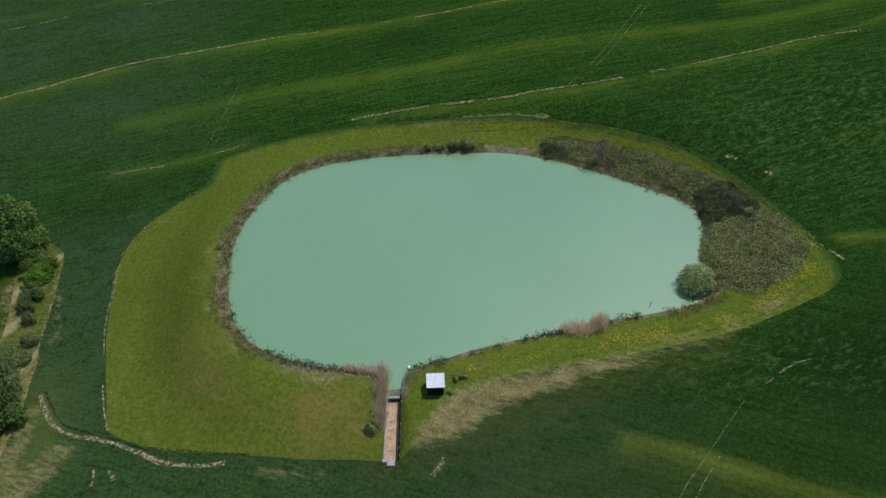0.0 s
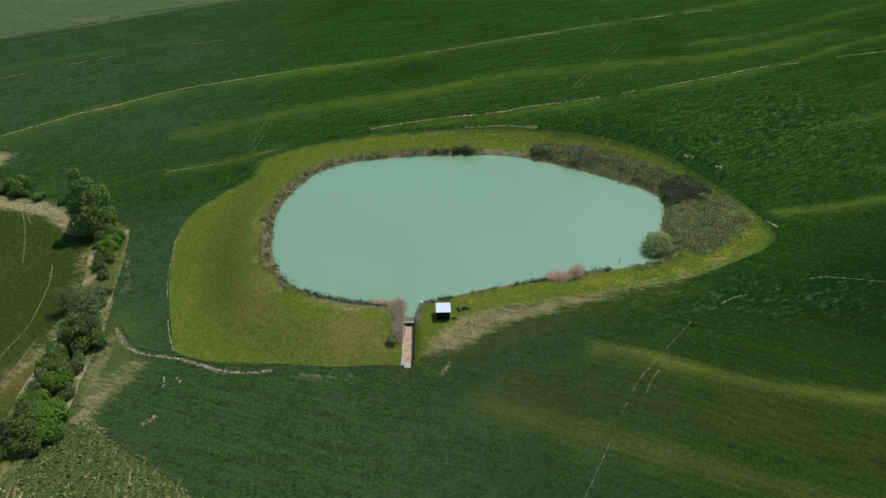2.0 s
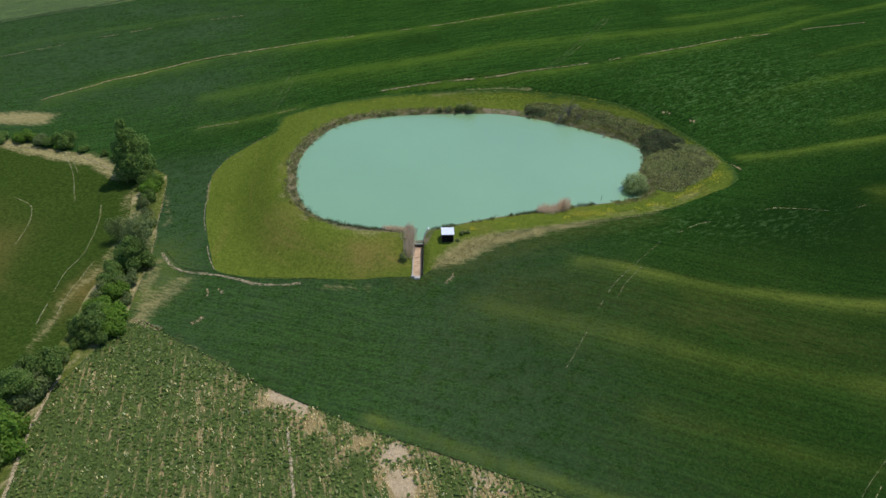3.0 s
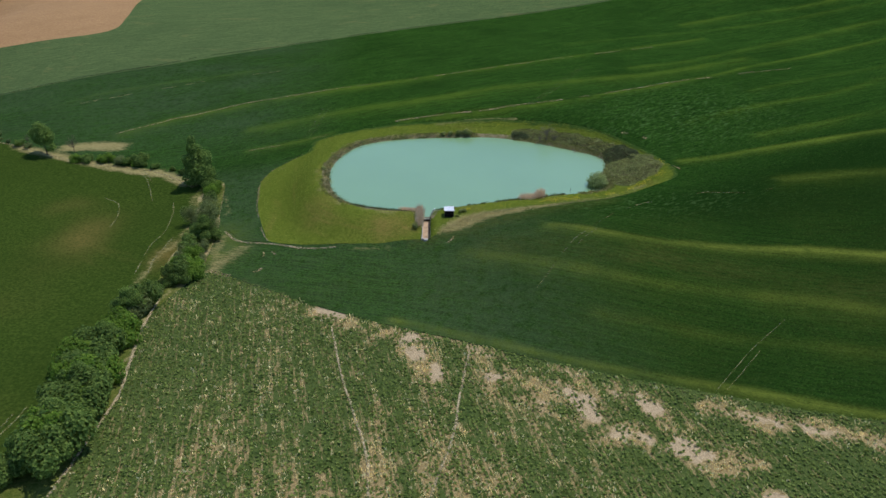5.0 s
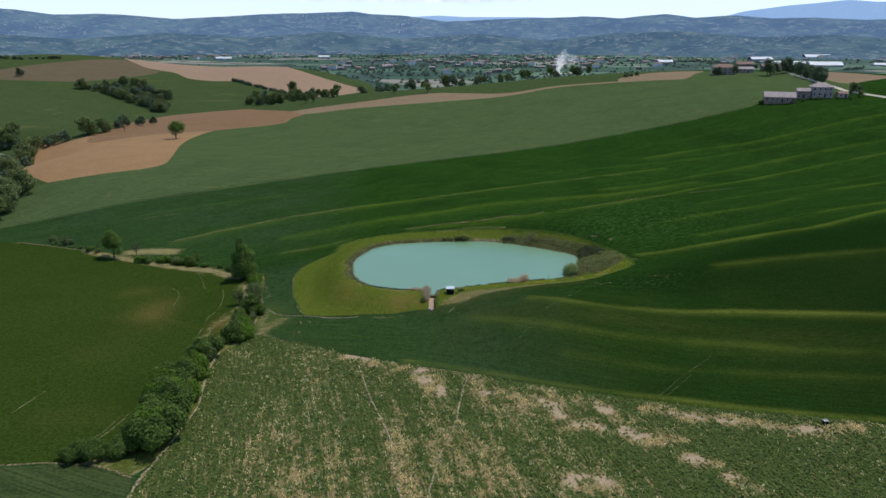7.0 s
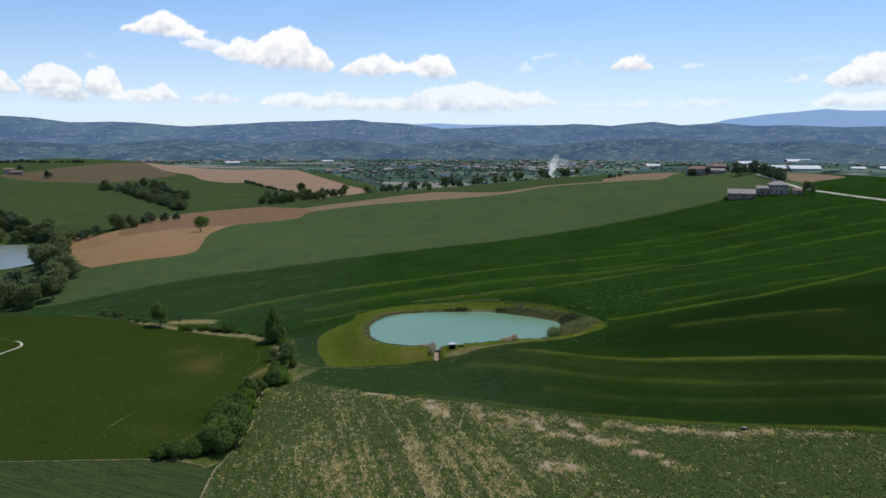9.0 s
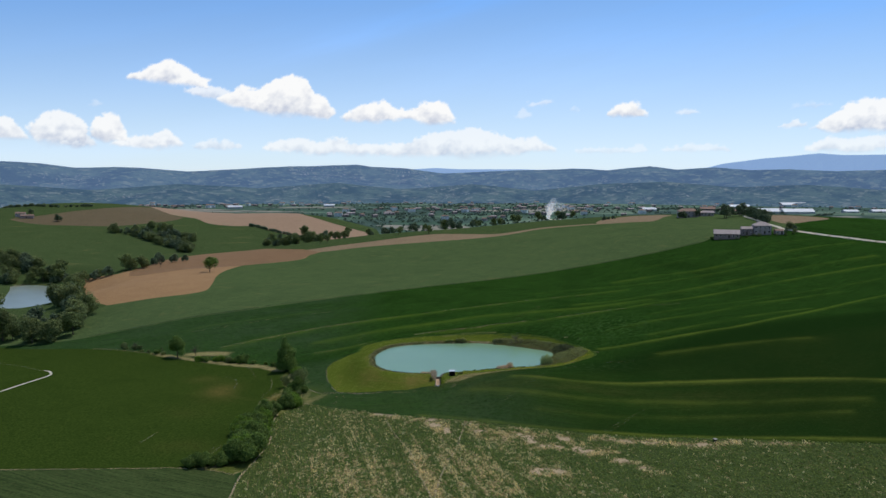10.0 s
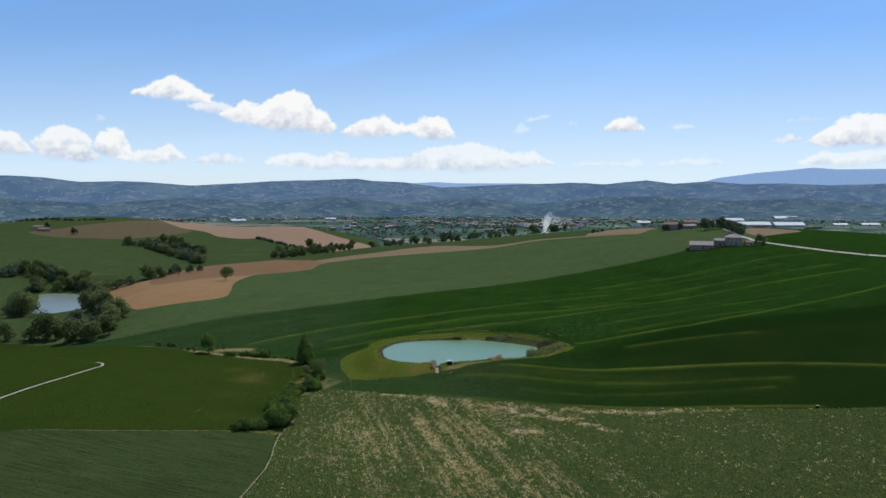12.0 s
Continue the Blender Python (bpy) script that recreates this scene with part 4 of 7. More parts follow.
def sky_backdrop():
    """Glowing cumulus and a thin veil added to brighten the sky, on a far shell low over the horizon."""
    centre, radius, tilt = Vector((-15, -200, 84)), 4880, 2.6
    na, ne = 1150, 240
    az, el = np.meshgrid(np.linspace(-46, 46, na), np.linspace(-1.5, 17.5, ne))
    px, py = 784 + 1250 * np.tan(np.radians(az)), 342 - 1250 * np.tan(np.radians(el)) / np.cos(np.radians(az))
    # strength, then the outline of the top and of the base of each cloud, in thousandths of the lens's focal length
    clouds = [
        (1.0, [(224, 166), (260, 152), (300, 132), (330, 144), (374, 172)], [(224, 166), (300, 180), (374, 188)]),
        (0.8, [(330, 184), (370, 180), (430, 190)], [(330, 190), (370, 203), (430, 204)]),
        (1.0, [(386, 200), (430, 180), (462, 186), (492, 166), (520, 158), (546, 168), (560, 192), (580, 202), (596, 222)], [(386, 203), (440, 226), (500, 239), (580, 240), (596, 226)]),
        (1.0, [(602, 234), (640, 213), (680, 202), (706, 218), (728, 228)], [(602, 237), (660, 246), (728, 240)]),
        (1.0, [(712, 230), (750, 211), (775, 205), (795, 218), (804, 236)], [(712, 236), (760, 250), (804, 246)]),
        (0.9, [(50, 250), (80, 226), (110, 222), (146, 231), (160, 252)], [(50, 262), (70, 284), (150, 288), (160, 275)]),
        (0.9, [(-90, 240), (-40, 226), (0, 230), (22, 233), (52, 266)], [(-90, 262), (0, 276), (52, 270)]),
        (0.95, [(158, 256), (172, 236), (190, 228), (214, 232), (226, 256)], [(158, 268), (190, 282), (226, 280)]),
        (0.85, [(196, 274), (240, 267), (270, 262), (300, 256), (324, 278)], [(196, 282), (260, 290), (324, 284)]),
        (0.8, [(104, 272), (126, 262), (150, 256), (172, 272)], [(104, 280), (140, 290), (172, 282)]),
        (0.6, [(340, 284), (370, 275), (402, 272), (430, 282)], [(340, 286), (385, 291), (430, 286)]),
        (0.75, [(466, 286), (500, 273), (530, 268), (560, 279), (600, 270), (632, 279), (700, 280), (742, 268), (790, 258), (842, 252), (872, 260), (902, 271), (946, 267), (985, 288)], [(466, 290), (540, 298), (700, 304), (850, 306), (985, 294)]),
        (1.0, [(1066, 230), (1090, 212), (1112, 206), (1132, 214), (1142, 226)], [(1066, 231), (1110, 236), (1142, 234)]),
        (0.55, [(1192, 225), (1210, 221), (1232, 223)], [(1192, 227), (1210, 229), (1232, 226)]),
        (0.5, [(936, 212), (960, 203), (978, 206)], [(936, 214), (960, 213), (978, 209)]),
        (0.4, [(910, 232), (924, 220), (938, 228)], [(910, 236), (924, 238), (938, 232)]),
        (0.35, [(1003, 222), (1012, 216), (1022, 221)], [(1003, 224), (1012, 225), (1022, 223)]),
        (0.35, [(158, 211), (172, 203), (188, 208)], [(158, 214), (172, 215), (188, 212)]),
        (0.35, [(1400, 213), (1430, 206), (1466, 210)], [(1400, 216), (1430, 217), (1466, 213)]),
        (0.7, [(1372, 250), (1400, 238), (1424, 244)], [(1372, 252), (1400, 251), (1424, 248)]),
        (0.95, [(1432, 252), (1470, 226), (1492, 211), (1520, 204), (1562, 200), (1640, 204), (1720, 230)], [(1432, 256), (1500, 264), (1600, 262), (1720, 250)]),
        (0.7, [(1424, 286), (1462, 268), (1500, 271), (1560, 262), (1650, 270)], [(1424, 290), (1500, 296), (1650, 290)]),
        (0.4, [(1015, 290), (1080, 284), (1150, 287)], [(1015, 293), (1080, 296), (1150, 293)]),
        (0.45, [(1170, 290), (1220, 280), (1290, 286)], [(1170, 293), (1220, 295), (1290, 292)]),
        (0.9, [(-320, 230), (-250, 170), (-180, 190), (-130, 230)], [(-320, 240), (-220, 245), (-130, 240)])]
    body, shade = np.zeros(px.shape), np.zeros(px.shape)
    swell = 7 * fbm(px / 24, py / 20, 4, 11) + 5 * (1 - 2 * np.abs(fbm(px / 13, py / 11, 4, 15, 0.6))) + 0.5
    wisp = fbm(px / 40, py / 16, 5, 31, 0.6)
    for strong, tops, bases in clouds:
        top = np.interp(px, [c[0] for c in tops], [c[1] for c in tops]) - swell * 0.9
        base = np.interp(px, [c[0] for c in bases], [c[1] for c in bases]) + 0.55 * swell + 4 * wisp
        ends = np.minimum(px - tops[0][0], tops[-1][0] - px) + swell
        tall = np.clip(base - top, 4, 90)
        d = np.minimum(np.minimum((py - top) / 6.0, (base - py) / (3.0 + 0.2 * tall)), ends / 9.0)
        d = np.clip(d + 0.25 * wisp, 0, 1)
        d = strong * d * d * (3 - 2 * d)
        # sunlit tops and shaded bases are painted into the cloud glow
        low = np.clip((py - top) / tall, 0, 1)
        lit = 1.05 - 0.95 * low ** 1.5 + 0.04 * swell
        shade = np.where(d > body, lit, shade)
        body = np.maximum(body, d)
    shade = np.clip(shade + 0.45 * fbm(px / 16, py / 12, 4, 41), 0, 1)
    # a luminous veil over the whole shell lifts the sky, most near the horizon
    veil = 0.36 + 0.40 * np.clip((300 - np.abs(py - 290)) / 300, 0, 1) ** 1.9 + 0.10 * np.clip(fbm(px / 300 + py / 160, py / 60 + px / 700, 4, 51) + 0.1, 0, 1)
    for cx, cy, wide, long, strong in ((745, 62, 22, 260, 0.16), (1290, 90, 60, 380, 0.12), (420, 120, 40, 240, 0.05), (900, 140, 45, 300, 0.06)):
        along, over = (px - cx) * 0.962 - (py - cy) * 0.272, (px - cx) * 0.272 + (py - cy) * 0.962
        veil = veil + strong * np.exp(-(over / wide) ** 2 - (along / long) ** 4) * (1 + 0.7 * fbm(along / 120, over / 14, 4, 61))
    alpha = np.clip(body * 0.97 + veil * (1 - body), 0, 1)
    a, e = np.radians(az + tilt), np.radians(el)
    verts = np.stack([centre.x + radius * np.sin(a) * np.cos(e), centre.y + radius * np.cos(a) * np.cos(e), centre.z + radius * np.sin(e)], -1).reshape(-1, 3)
    i = np.arange(na * ne).reshape(ne, na)
    quads = np.stack([i[:-1, :-1], i[1:, :-1], i[1:, 1:], i[:-1, 1:]], -1).reshape(-1, 4)
    mesh = grid_mesh("backdrop", verts, quads)
    veil_only = 1 - np.clip(body, 0, 1)
    for name, values in (("haze", veil_only), ("low", np.clip(1 - (300 - py) / 260, 0, 1)), ("cover", alpha), ("lit", np.where(body > 0.01, shade, 0.9))):
        mesh.attributes.new(name, "FLOAT", "POINT").data.foreach_set("value", values.ravel())
    n = Nodes("clouds_and_glowing_veil")
    glow = n.add("ShaderNodeEmission", Color=n.mix(n.attribute("haze"), n.mix(n.attribute("lit"), (0.44, 0.50, 0.66), (1.0, 1.0, 1.0)), n.mix(n.attribute("low"), (0.20, 0.54, 1.26), (0.70, 0.89, 1.10))), Strength=CLOUD_GLOW)
    clear = n.add("ShaderNodeBsdfTransparent")
    both = n.add("ShaderNodeMixShader", Fac=n.attribute("cover"))
    n.t.links.new(clear.outputs[0], both.inputs[1])
    n.t.links.new(glow.outputs[0], both.inputs[2])
    n.t.links.new(both.outputs[0], n.out.inputs[0])
    mesh.materials.append(n.m)
    ob = new("backdrop", mesh)
    ob.visible_shadow = False
    return tagged(ob, "fair-weather cumulus clouds low in a blue sky", "sky", kind="structure")


def grid_mesh(name, verts, faces, smooth=True):
    """A mesh from arrays of places and of faces with equal numbers of corners."""
    verts, faces = np.asarray(verts, np.float32), np.asarray(faces, np.int32)
    mesh = bpy.data.meshes.new(name)
    mesh.vertices.add(len(verts))
    mesh.vertices.foreach_set("co", verts.ravel())
    mesh.loops.add(faces.size)
    mesh.loops.foreach_set("vertex_index", faces.ravel())
    mesh.polygons.add(len(faces))
    mesh.polygons.foreach_set("loop_start", np.arange(0, faces.size, faces.shape[1], dtype=np.int32))
    mesh.polygons.foreach_set("use_smooth", np.full(len(faces), smooth))
    mesh.update()
    mesh.validate()
    return mesh


sky_backdrop()


def mountain_material(name, low, high, field, glow, strength, houses=(0.55, 0.48, 0.45)):
    n = Nodes(name)
    wood = n.noise(0.006, 7, 0.7)
    c = n.mix(n.ramp(wood, 0.40, 0.60), low, high)
    c = n.mix(n.ramp(n.noise(0.020, 5, 0.65, 15, (0.9, 1.1, 1)), 0.55, 0.60), c, field)
    c = n.mix(n.ramp(n.noise(0.035, 5, 0.75, -20, (0.8, 1.2, 1)), 0.54, 0.60), c, low)
    town = n.math("MULTIPLY", n.ramp(n.noise(0.085, 3, 0.65), 0.60, 0.68), n.ramp(n.noise(0.0024, 3, 0.6), 0.54, 0.62))
    c = n.mix(town, c, houses)
    n.bump(n.noise(0.02, 5, 0.7), 0.8, 12.0)
    n.done(c, 0.95, 0.0)
    # blue emission stands in for the haze over distant hills
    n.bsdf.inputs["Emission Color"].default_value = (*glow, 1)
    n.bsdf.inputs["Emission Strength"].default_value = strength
    return n.m


MOUNTAIN = mountain_material("hazy_wooded_ridge", (0.022, 0.045, 0.035), (0.07, 0.105, 0.07), (0.13, 0.155, 0.10), (0.145, 0.243, 0.50), 0.64)
FAR_MOUNTAIN = mountain_material("hazy_far_ridge", (0.06, 0.09, 0.10), (0.08, 0.11, 0.12), (0.09, 0.12, 0.12), (0.34, 0.53, 0.90), 1.0, (0.07, 0.10, 0.11))


def ridge(name, label, near, far, crest, rise, rough, seed, material):
    """A range of hills across the view: crest gives its height by the angle across."""
    na, nd = 420, 46
    az, k = np.meshgrid(np.linspace(-50, 55, na), np.linspace(0, 1, nd))
    d = near + (far - near) * k
    x, y = -15 + d * np.sin(np.radians(az)), -200 + d * np.cos(np.radians(az))
    top = np.interp(az, [c[0] for c in crest], [c[1] for c in crest])
    climb = np.clip(k / rise, 0, 1)
    fold = fbm(x / 520, y / 520, 6, seed, 0.55)
    z = -45 + (top + 45) * climb ** 1.15 + rough * fold * np.clip(climb * (1.04 - climb) * 3.6, 0.08, 1)
    i = np.arange(na * nd).reshape(nd, na)
    quads = np.stack([i[:-1, :-1], i[:-1, 1:], i[1:, 1:], i[1:, :-1]], -1).reshape(-1, 4)
    mesh = grid_mesh(name, np.stack([x, y, z], -1).reshape(-1, 3), quads)
    mesh.materials.append(material)
    return tagged(new(name, mesh), label, "hills", kind="structure")


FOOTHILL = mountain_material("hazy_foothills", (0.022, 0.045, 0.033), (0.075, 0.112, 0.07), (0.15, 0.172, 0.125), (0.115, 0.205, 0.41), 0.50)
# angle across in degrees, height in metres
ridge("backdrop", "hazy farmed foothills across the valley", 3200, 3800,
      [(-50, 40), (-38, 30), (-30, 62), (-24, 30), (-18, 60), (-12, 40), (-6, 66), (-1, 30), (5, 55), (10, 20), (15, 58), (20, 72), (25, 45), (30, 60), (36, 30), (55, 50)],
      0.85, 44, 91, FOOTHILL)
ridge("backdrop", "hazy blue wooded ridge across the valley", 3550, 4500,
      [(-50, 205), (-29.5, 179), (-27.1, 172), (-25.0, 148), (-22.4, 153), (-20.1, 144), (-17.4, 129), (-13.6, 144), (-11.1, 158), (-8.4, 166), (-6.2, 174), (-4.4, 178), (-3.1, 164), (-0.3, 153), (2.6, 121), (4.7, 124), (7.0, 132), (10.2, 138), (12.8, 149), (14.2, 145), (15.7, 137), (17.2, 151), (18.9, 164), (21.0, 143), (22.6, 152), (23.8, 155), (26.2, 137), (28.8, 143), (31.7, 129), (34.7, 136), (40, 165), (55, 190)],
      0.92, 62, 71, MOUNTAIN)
ridge("backdrop", "far mountains with a pale blue haze glow", 4560, 4720,
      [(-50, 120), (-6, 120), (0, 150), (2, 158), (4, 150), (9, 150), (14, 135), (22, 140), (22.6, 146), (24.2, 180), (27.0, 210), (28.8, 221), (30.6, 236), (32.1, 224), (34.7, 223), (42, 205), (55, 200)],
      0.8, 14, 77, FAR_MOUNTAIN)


# ---- plants ----
def rand_unit(rng, n):
    v = rng.normal(size=(n, 3))
    return v / np.linalg.norm(v, axis=1)[:, None]


def leaf_quads(rng, centres, normals, size, jitter=0.7, aspect=0.75):
    """Small leafy quads round the given centres, facing roughly along the normals."""
    n = len(centres)
    nrm = normals + jitter * rand_unit(rng, n)
    nrm /= np.linalg.norm(nrm, axis=1)[:, None]
    side = np.cross(nrm, rand_unit(rng, n))
    side /= np.linalg.norm(side, axis=1)[:, None] + 1e-9
    up = np.cross(nrm, side)
    s = (size * rng.uniform(0.6, 1.35, n))[:, None]
    a, b = side * s * 0.5, up * s * 0.5 * aspect
    bend = nrm * s * 0.12
    corners = np.stack([centres - a - b * 0.6, centres + a * 0.2 - b + bend, centres + a + b * 0.5, centres - a * 0.3 + b + bend], 1)
    return corners.reshape(-1, 3)


def quad_mesh(name, corners, material):
    faces = np.arange(len(corners)).reshape(-1, 4)
    mesh = grid_mesh(name, corners, faces, smooth=False)
    mesh.materials.append(material)
    return mesh


def tube(bm, points, radii, sides=6):
    """A tapered limb along the points."""
    rings = []
    for i, p in enumerate(points):
        p = Vector(p)
        way = (Vector(points[min(i + 1, len(points) - 1)]) - Vector(points[max(i - 1, 0)])).normalized()
        a = way.orthogonal().normalized()
        b = way.cross(a)
        rings.append([bm.verts.new(p + radii[i] * (math.cos(k * math.tau / sides) * a + math.sin(k * math.tau / sides) * b)) for k in range(sides)])
    for r, s in zip(rings, rings[1:]):
        for k in range(sides):
            bm.faces.new((r[k], r[(k + 1) % sides], s[(k + 1) % sides], s[k]))
    bm.faces.new(rings[-1])
    bm.faces.new(rings[0][::-1])


def crown_corners(seed, lobes, count, size, gap=0.25):
    """Leaf clumps over and inside a set of lobes (x, y, z, rx, ry, rz), with an uneven outline."""
    rng = np.random.default_rng(seed)
    lobes = np.array(lobes, float)
    share = (lobes[:, 3] * lobes[:, 4] * lobes[:, 5]) ** 0.67
    pick = rng.choice(len(lobes), count, p=share / share.sum())
    way = rand_unit(rng, count)
    depth = 1 - 0.38 * rng.random(count) ** 2.2
    bulge = np.array([noise.noise(Vector(w * 2.2) + Vector((seed * 3.1, pk * 1.7, 0))) for w, pk in zip(way, pick)])
    keep = bulge > -0.62 + gap * 0.6
    reach = depth * (1 + 0.30 * bulge)
    centres = lobes[pick, :3] + way * lobes[pick, 3:] * reach[:, None]
    centres, way = centres[keep], way[keep]
    return leaf_quads(rng, centres, way + np.array([0, 0, 0.5]), size, 0.6)


def tree_thing(name, seed, tall, wide, material, count=2200, size=0.8, trunk=0.22, bare=0.22, lobes=None, bark=None):
    """A tree: trunk with limbs, and a crown of leaf clumps."""
    rng = random.Random(seed)
    if lobes is None:
        lobes = []
        for k in range(9):
            a, h = rng.uniform(0, math.tau), rng.uniform(bare + 0.16, 0.86)
            out = wide * rng.uniform(0.15, 0.5) * (1.15 - abs(h - 0.5) * 1.3)
            r = wide * rng.uniform(0.22, 0.36)
            lobes.append((math.cos(a) * out, math.sin(a) * out, tall * h, r, r, r * rng.uniform(0.8, 1.15)))
        lobes.append((0, 0, tall * (bare + 0.62 * (1 - bare)), wide * 0.33, wide * 0.33, tall * 0.30))
        lobes.append((rng.uniform(-0.1, 0.1) * wide, rng.uniform(-0.1, 0.1) * wide, tall * 0.86, wide * 0.20, wide * 0.20, tall * 0.13))
    thing = new(name)
    bm = bmesh.new()
    bend = [(rng.uniform(-0.2, 0.2) * k * 0.3, rng.uniform(-0.2, 0.2) * k * 0.3, tall * 0.72 * k / 4 - (0.4 if k == 0 else 0)) for k in range(5)]
    tube(bm, bend, [trunk * (1.25 - 0.27 * k) for k in range(5)], 7)
    for lobe in lobes[:7]:
        h = min(max(lobe[2] * 0.55, tall * bare * 0.8), tall * 0.6)
        tube(bm, [(0, 0, h), (lobe[0] * 0.5, lobe[1] * 0.5, h + (lobe[2] - h) * 0.6), lobe[:3]], [trunk * 0.5, trunk * 0.32, trunk * 0.1], 5)
    part("trunk", bm, bark or BARK, thing)
    crown = new("crown", quad_mesh("crown", crown_corners(seed, lobes, count, size), material))
    crown.parent = thing
    return thing


def bare_tree(name, seed, tall, material, twigs=60):
    """A leafless tree of thin branches."""
    rng = random.Random(seed)
    thing = new(name)
    bm = bmesh.new()
    tube(bm, [(0, 0, -0.3), (0.05 * tall, 0, tall * 0.3), (0.02 * tall, 0.04 * tall, tall * 0.6)], [tall * 0.022, tall * 0.016, tall * 0.008], 6)
    part("trunk", bm, material, thing)
    for _ in range(twigs):
        a, h, out = rng.uniform(0, math.tau), rng.uniform(0.2, 0.6) * tall, rng.uniform(0.2, 0.48) * tall
        tip = Vector((math.cos(a) * out, math.sin(a) * out, h + rng.uniform(0.15, 0.45) * tall))
        root = Vector((0.03 * tall, 0.02 * tall, h))
        mid = Vector((tip.x * 0.45 + rng.uniform(-0.1, 0.1), tip.y * 0.45, h + (tip.z - h) * rng.uniform(0.4, 0.7)))
        bm = bmesh.new()
        tube(bm, [root, mid, tip], [tall * 0.007, tall * 0.005, tall * 0.002], 4)
        for k in range(3):
            start = mid.lerp(tip, rng.uniform(0.1, 0.7))
            tube(bm, [start, start + Vector((rng.uniform(-1, 1), rng.uniform(-1, 1), rng.uniform(0.2, 1))) * tall * 0.11], [tall * 0.0035, tall * 0.0015], 3)
        part("branch", bm, material, thing)
    return thing


MADE = {}


def plant(key, x, y, scale=1.0, turn=0.0, squash=1.0, sink=0.0):
    """Set a copy of a plant on the ground; the first use of a key takes the built one itself."""
    m = Matrix.Translation((x, y, land(x, y) - sink)) @ Matrix.Rotation(turn, 4, "Z") @ Matrix.Diagonal((scale, scale, scale * squash, 1))
    builder, tags = PLANTS[key]
    if key not in MADE:
        MADE[key] = tagged(builder(), *tags)
        MADE[key].matrix_basis = m
        return MADE[key]
    MADE[key].rotation_mode = "XYZ"
    held = MADE[key].matrix_basis.copy()
    MADE[key].matrix_basis = Matrix()
    ob = copy_thing(MADE[key], m)
    MADE[key].matrix_basis = held
    ob.matrix_basis = m
    return ob


def shrub_lobes(seed, wide, tall):
    rng = random.Random(seed)
    return [(rng.uniform(-0.3, 0.3) * wide, rng.uniform(-0.3, 0.3) * wide, tall * rng.uniform(0.25, 0.62), wide * rng.uniform(0.2, 0.34), wide * rng.uniform(0.2, 0.34), tall * rng.uniform(0.25, 0.38)) for _ in range(7)]


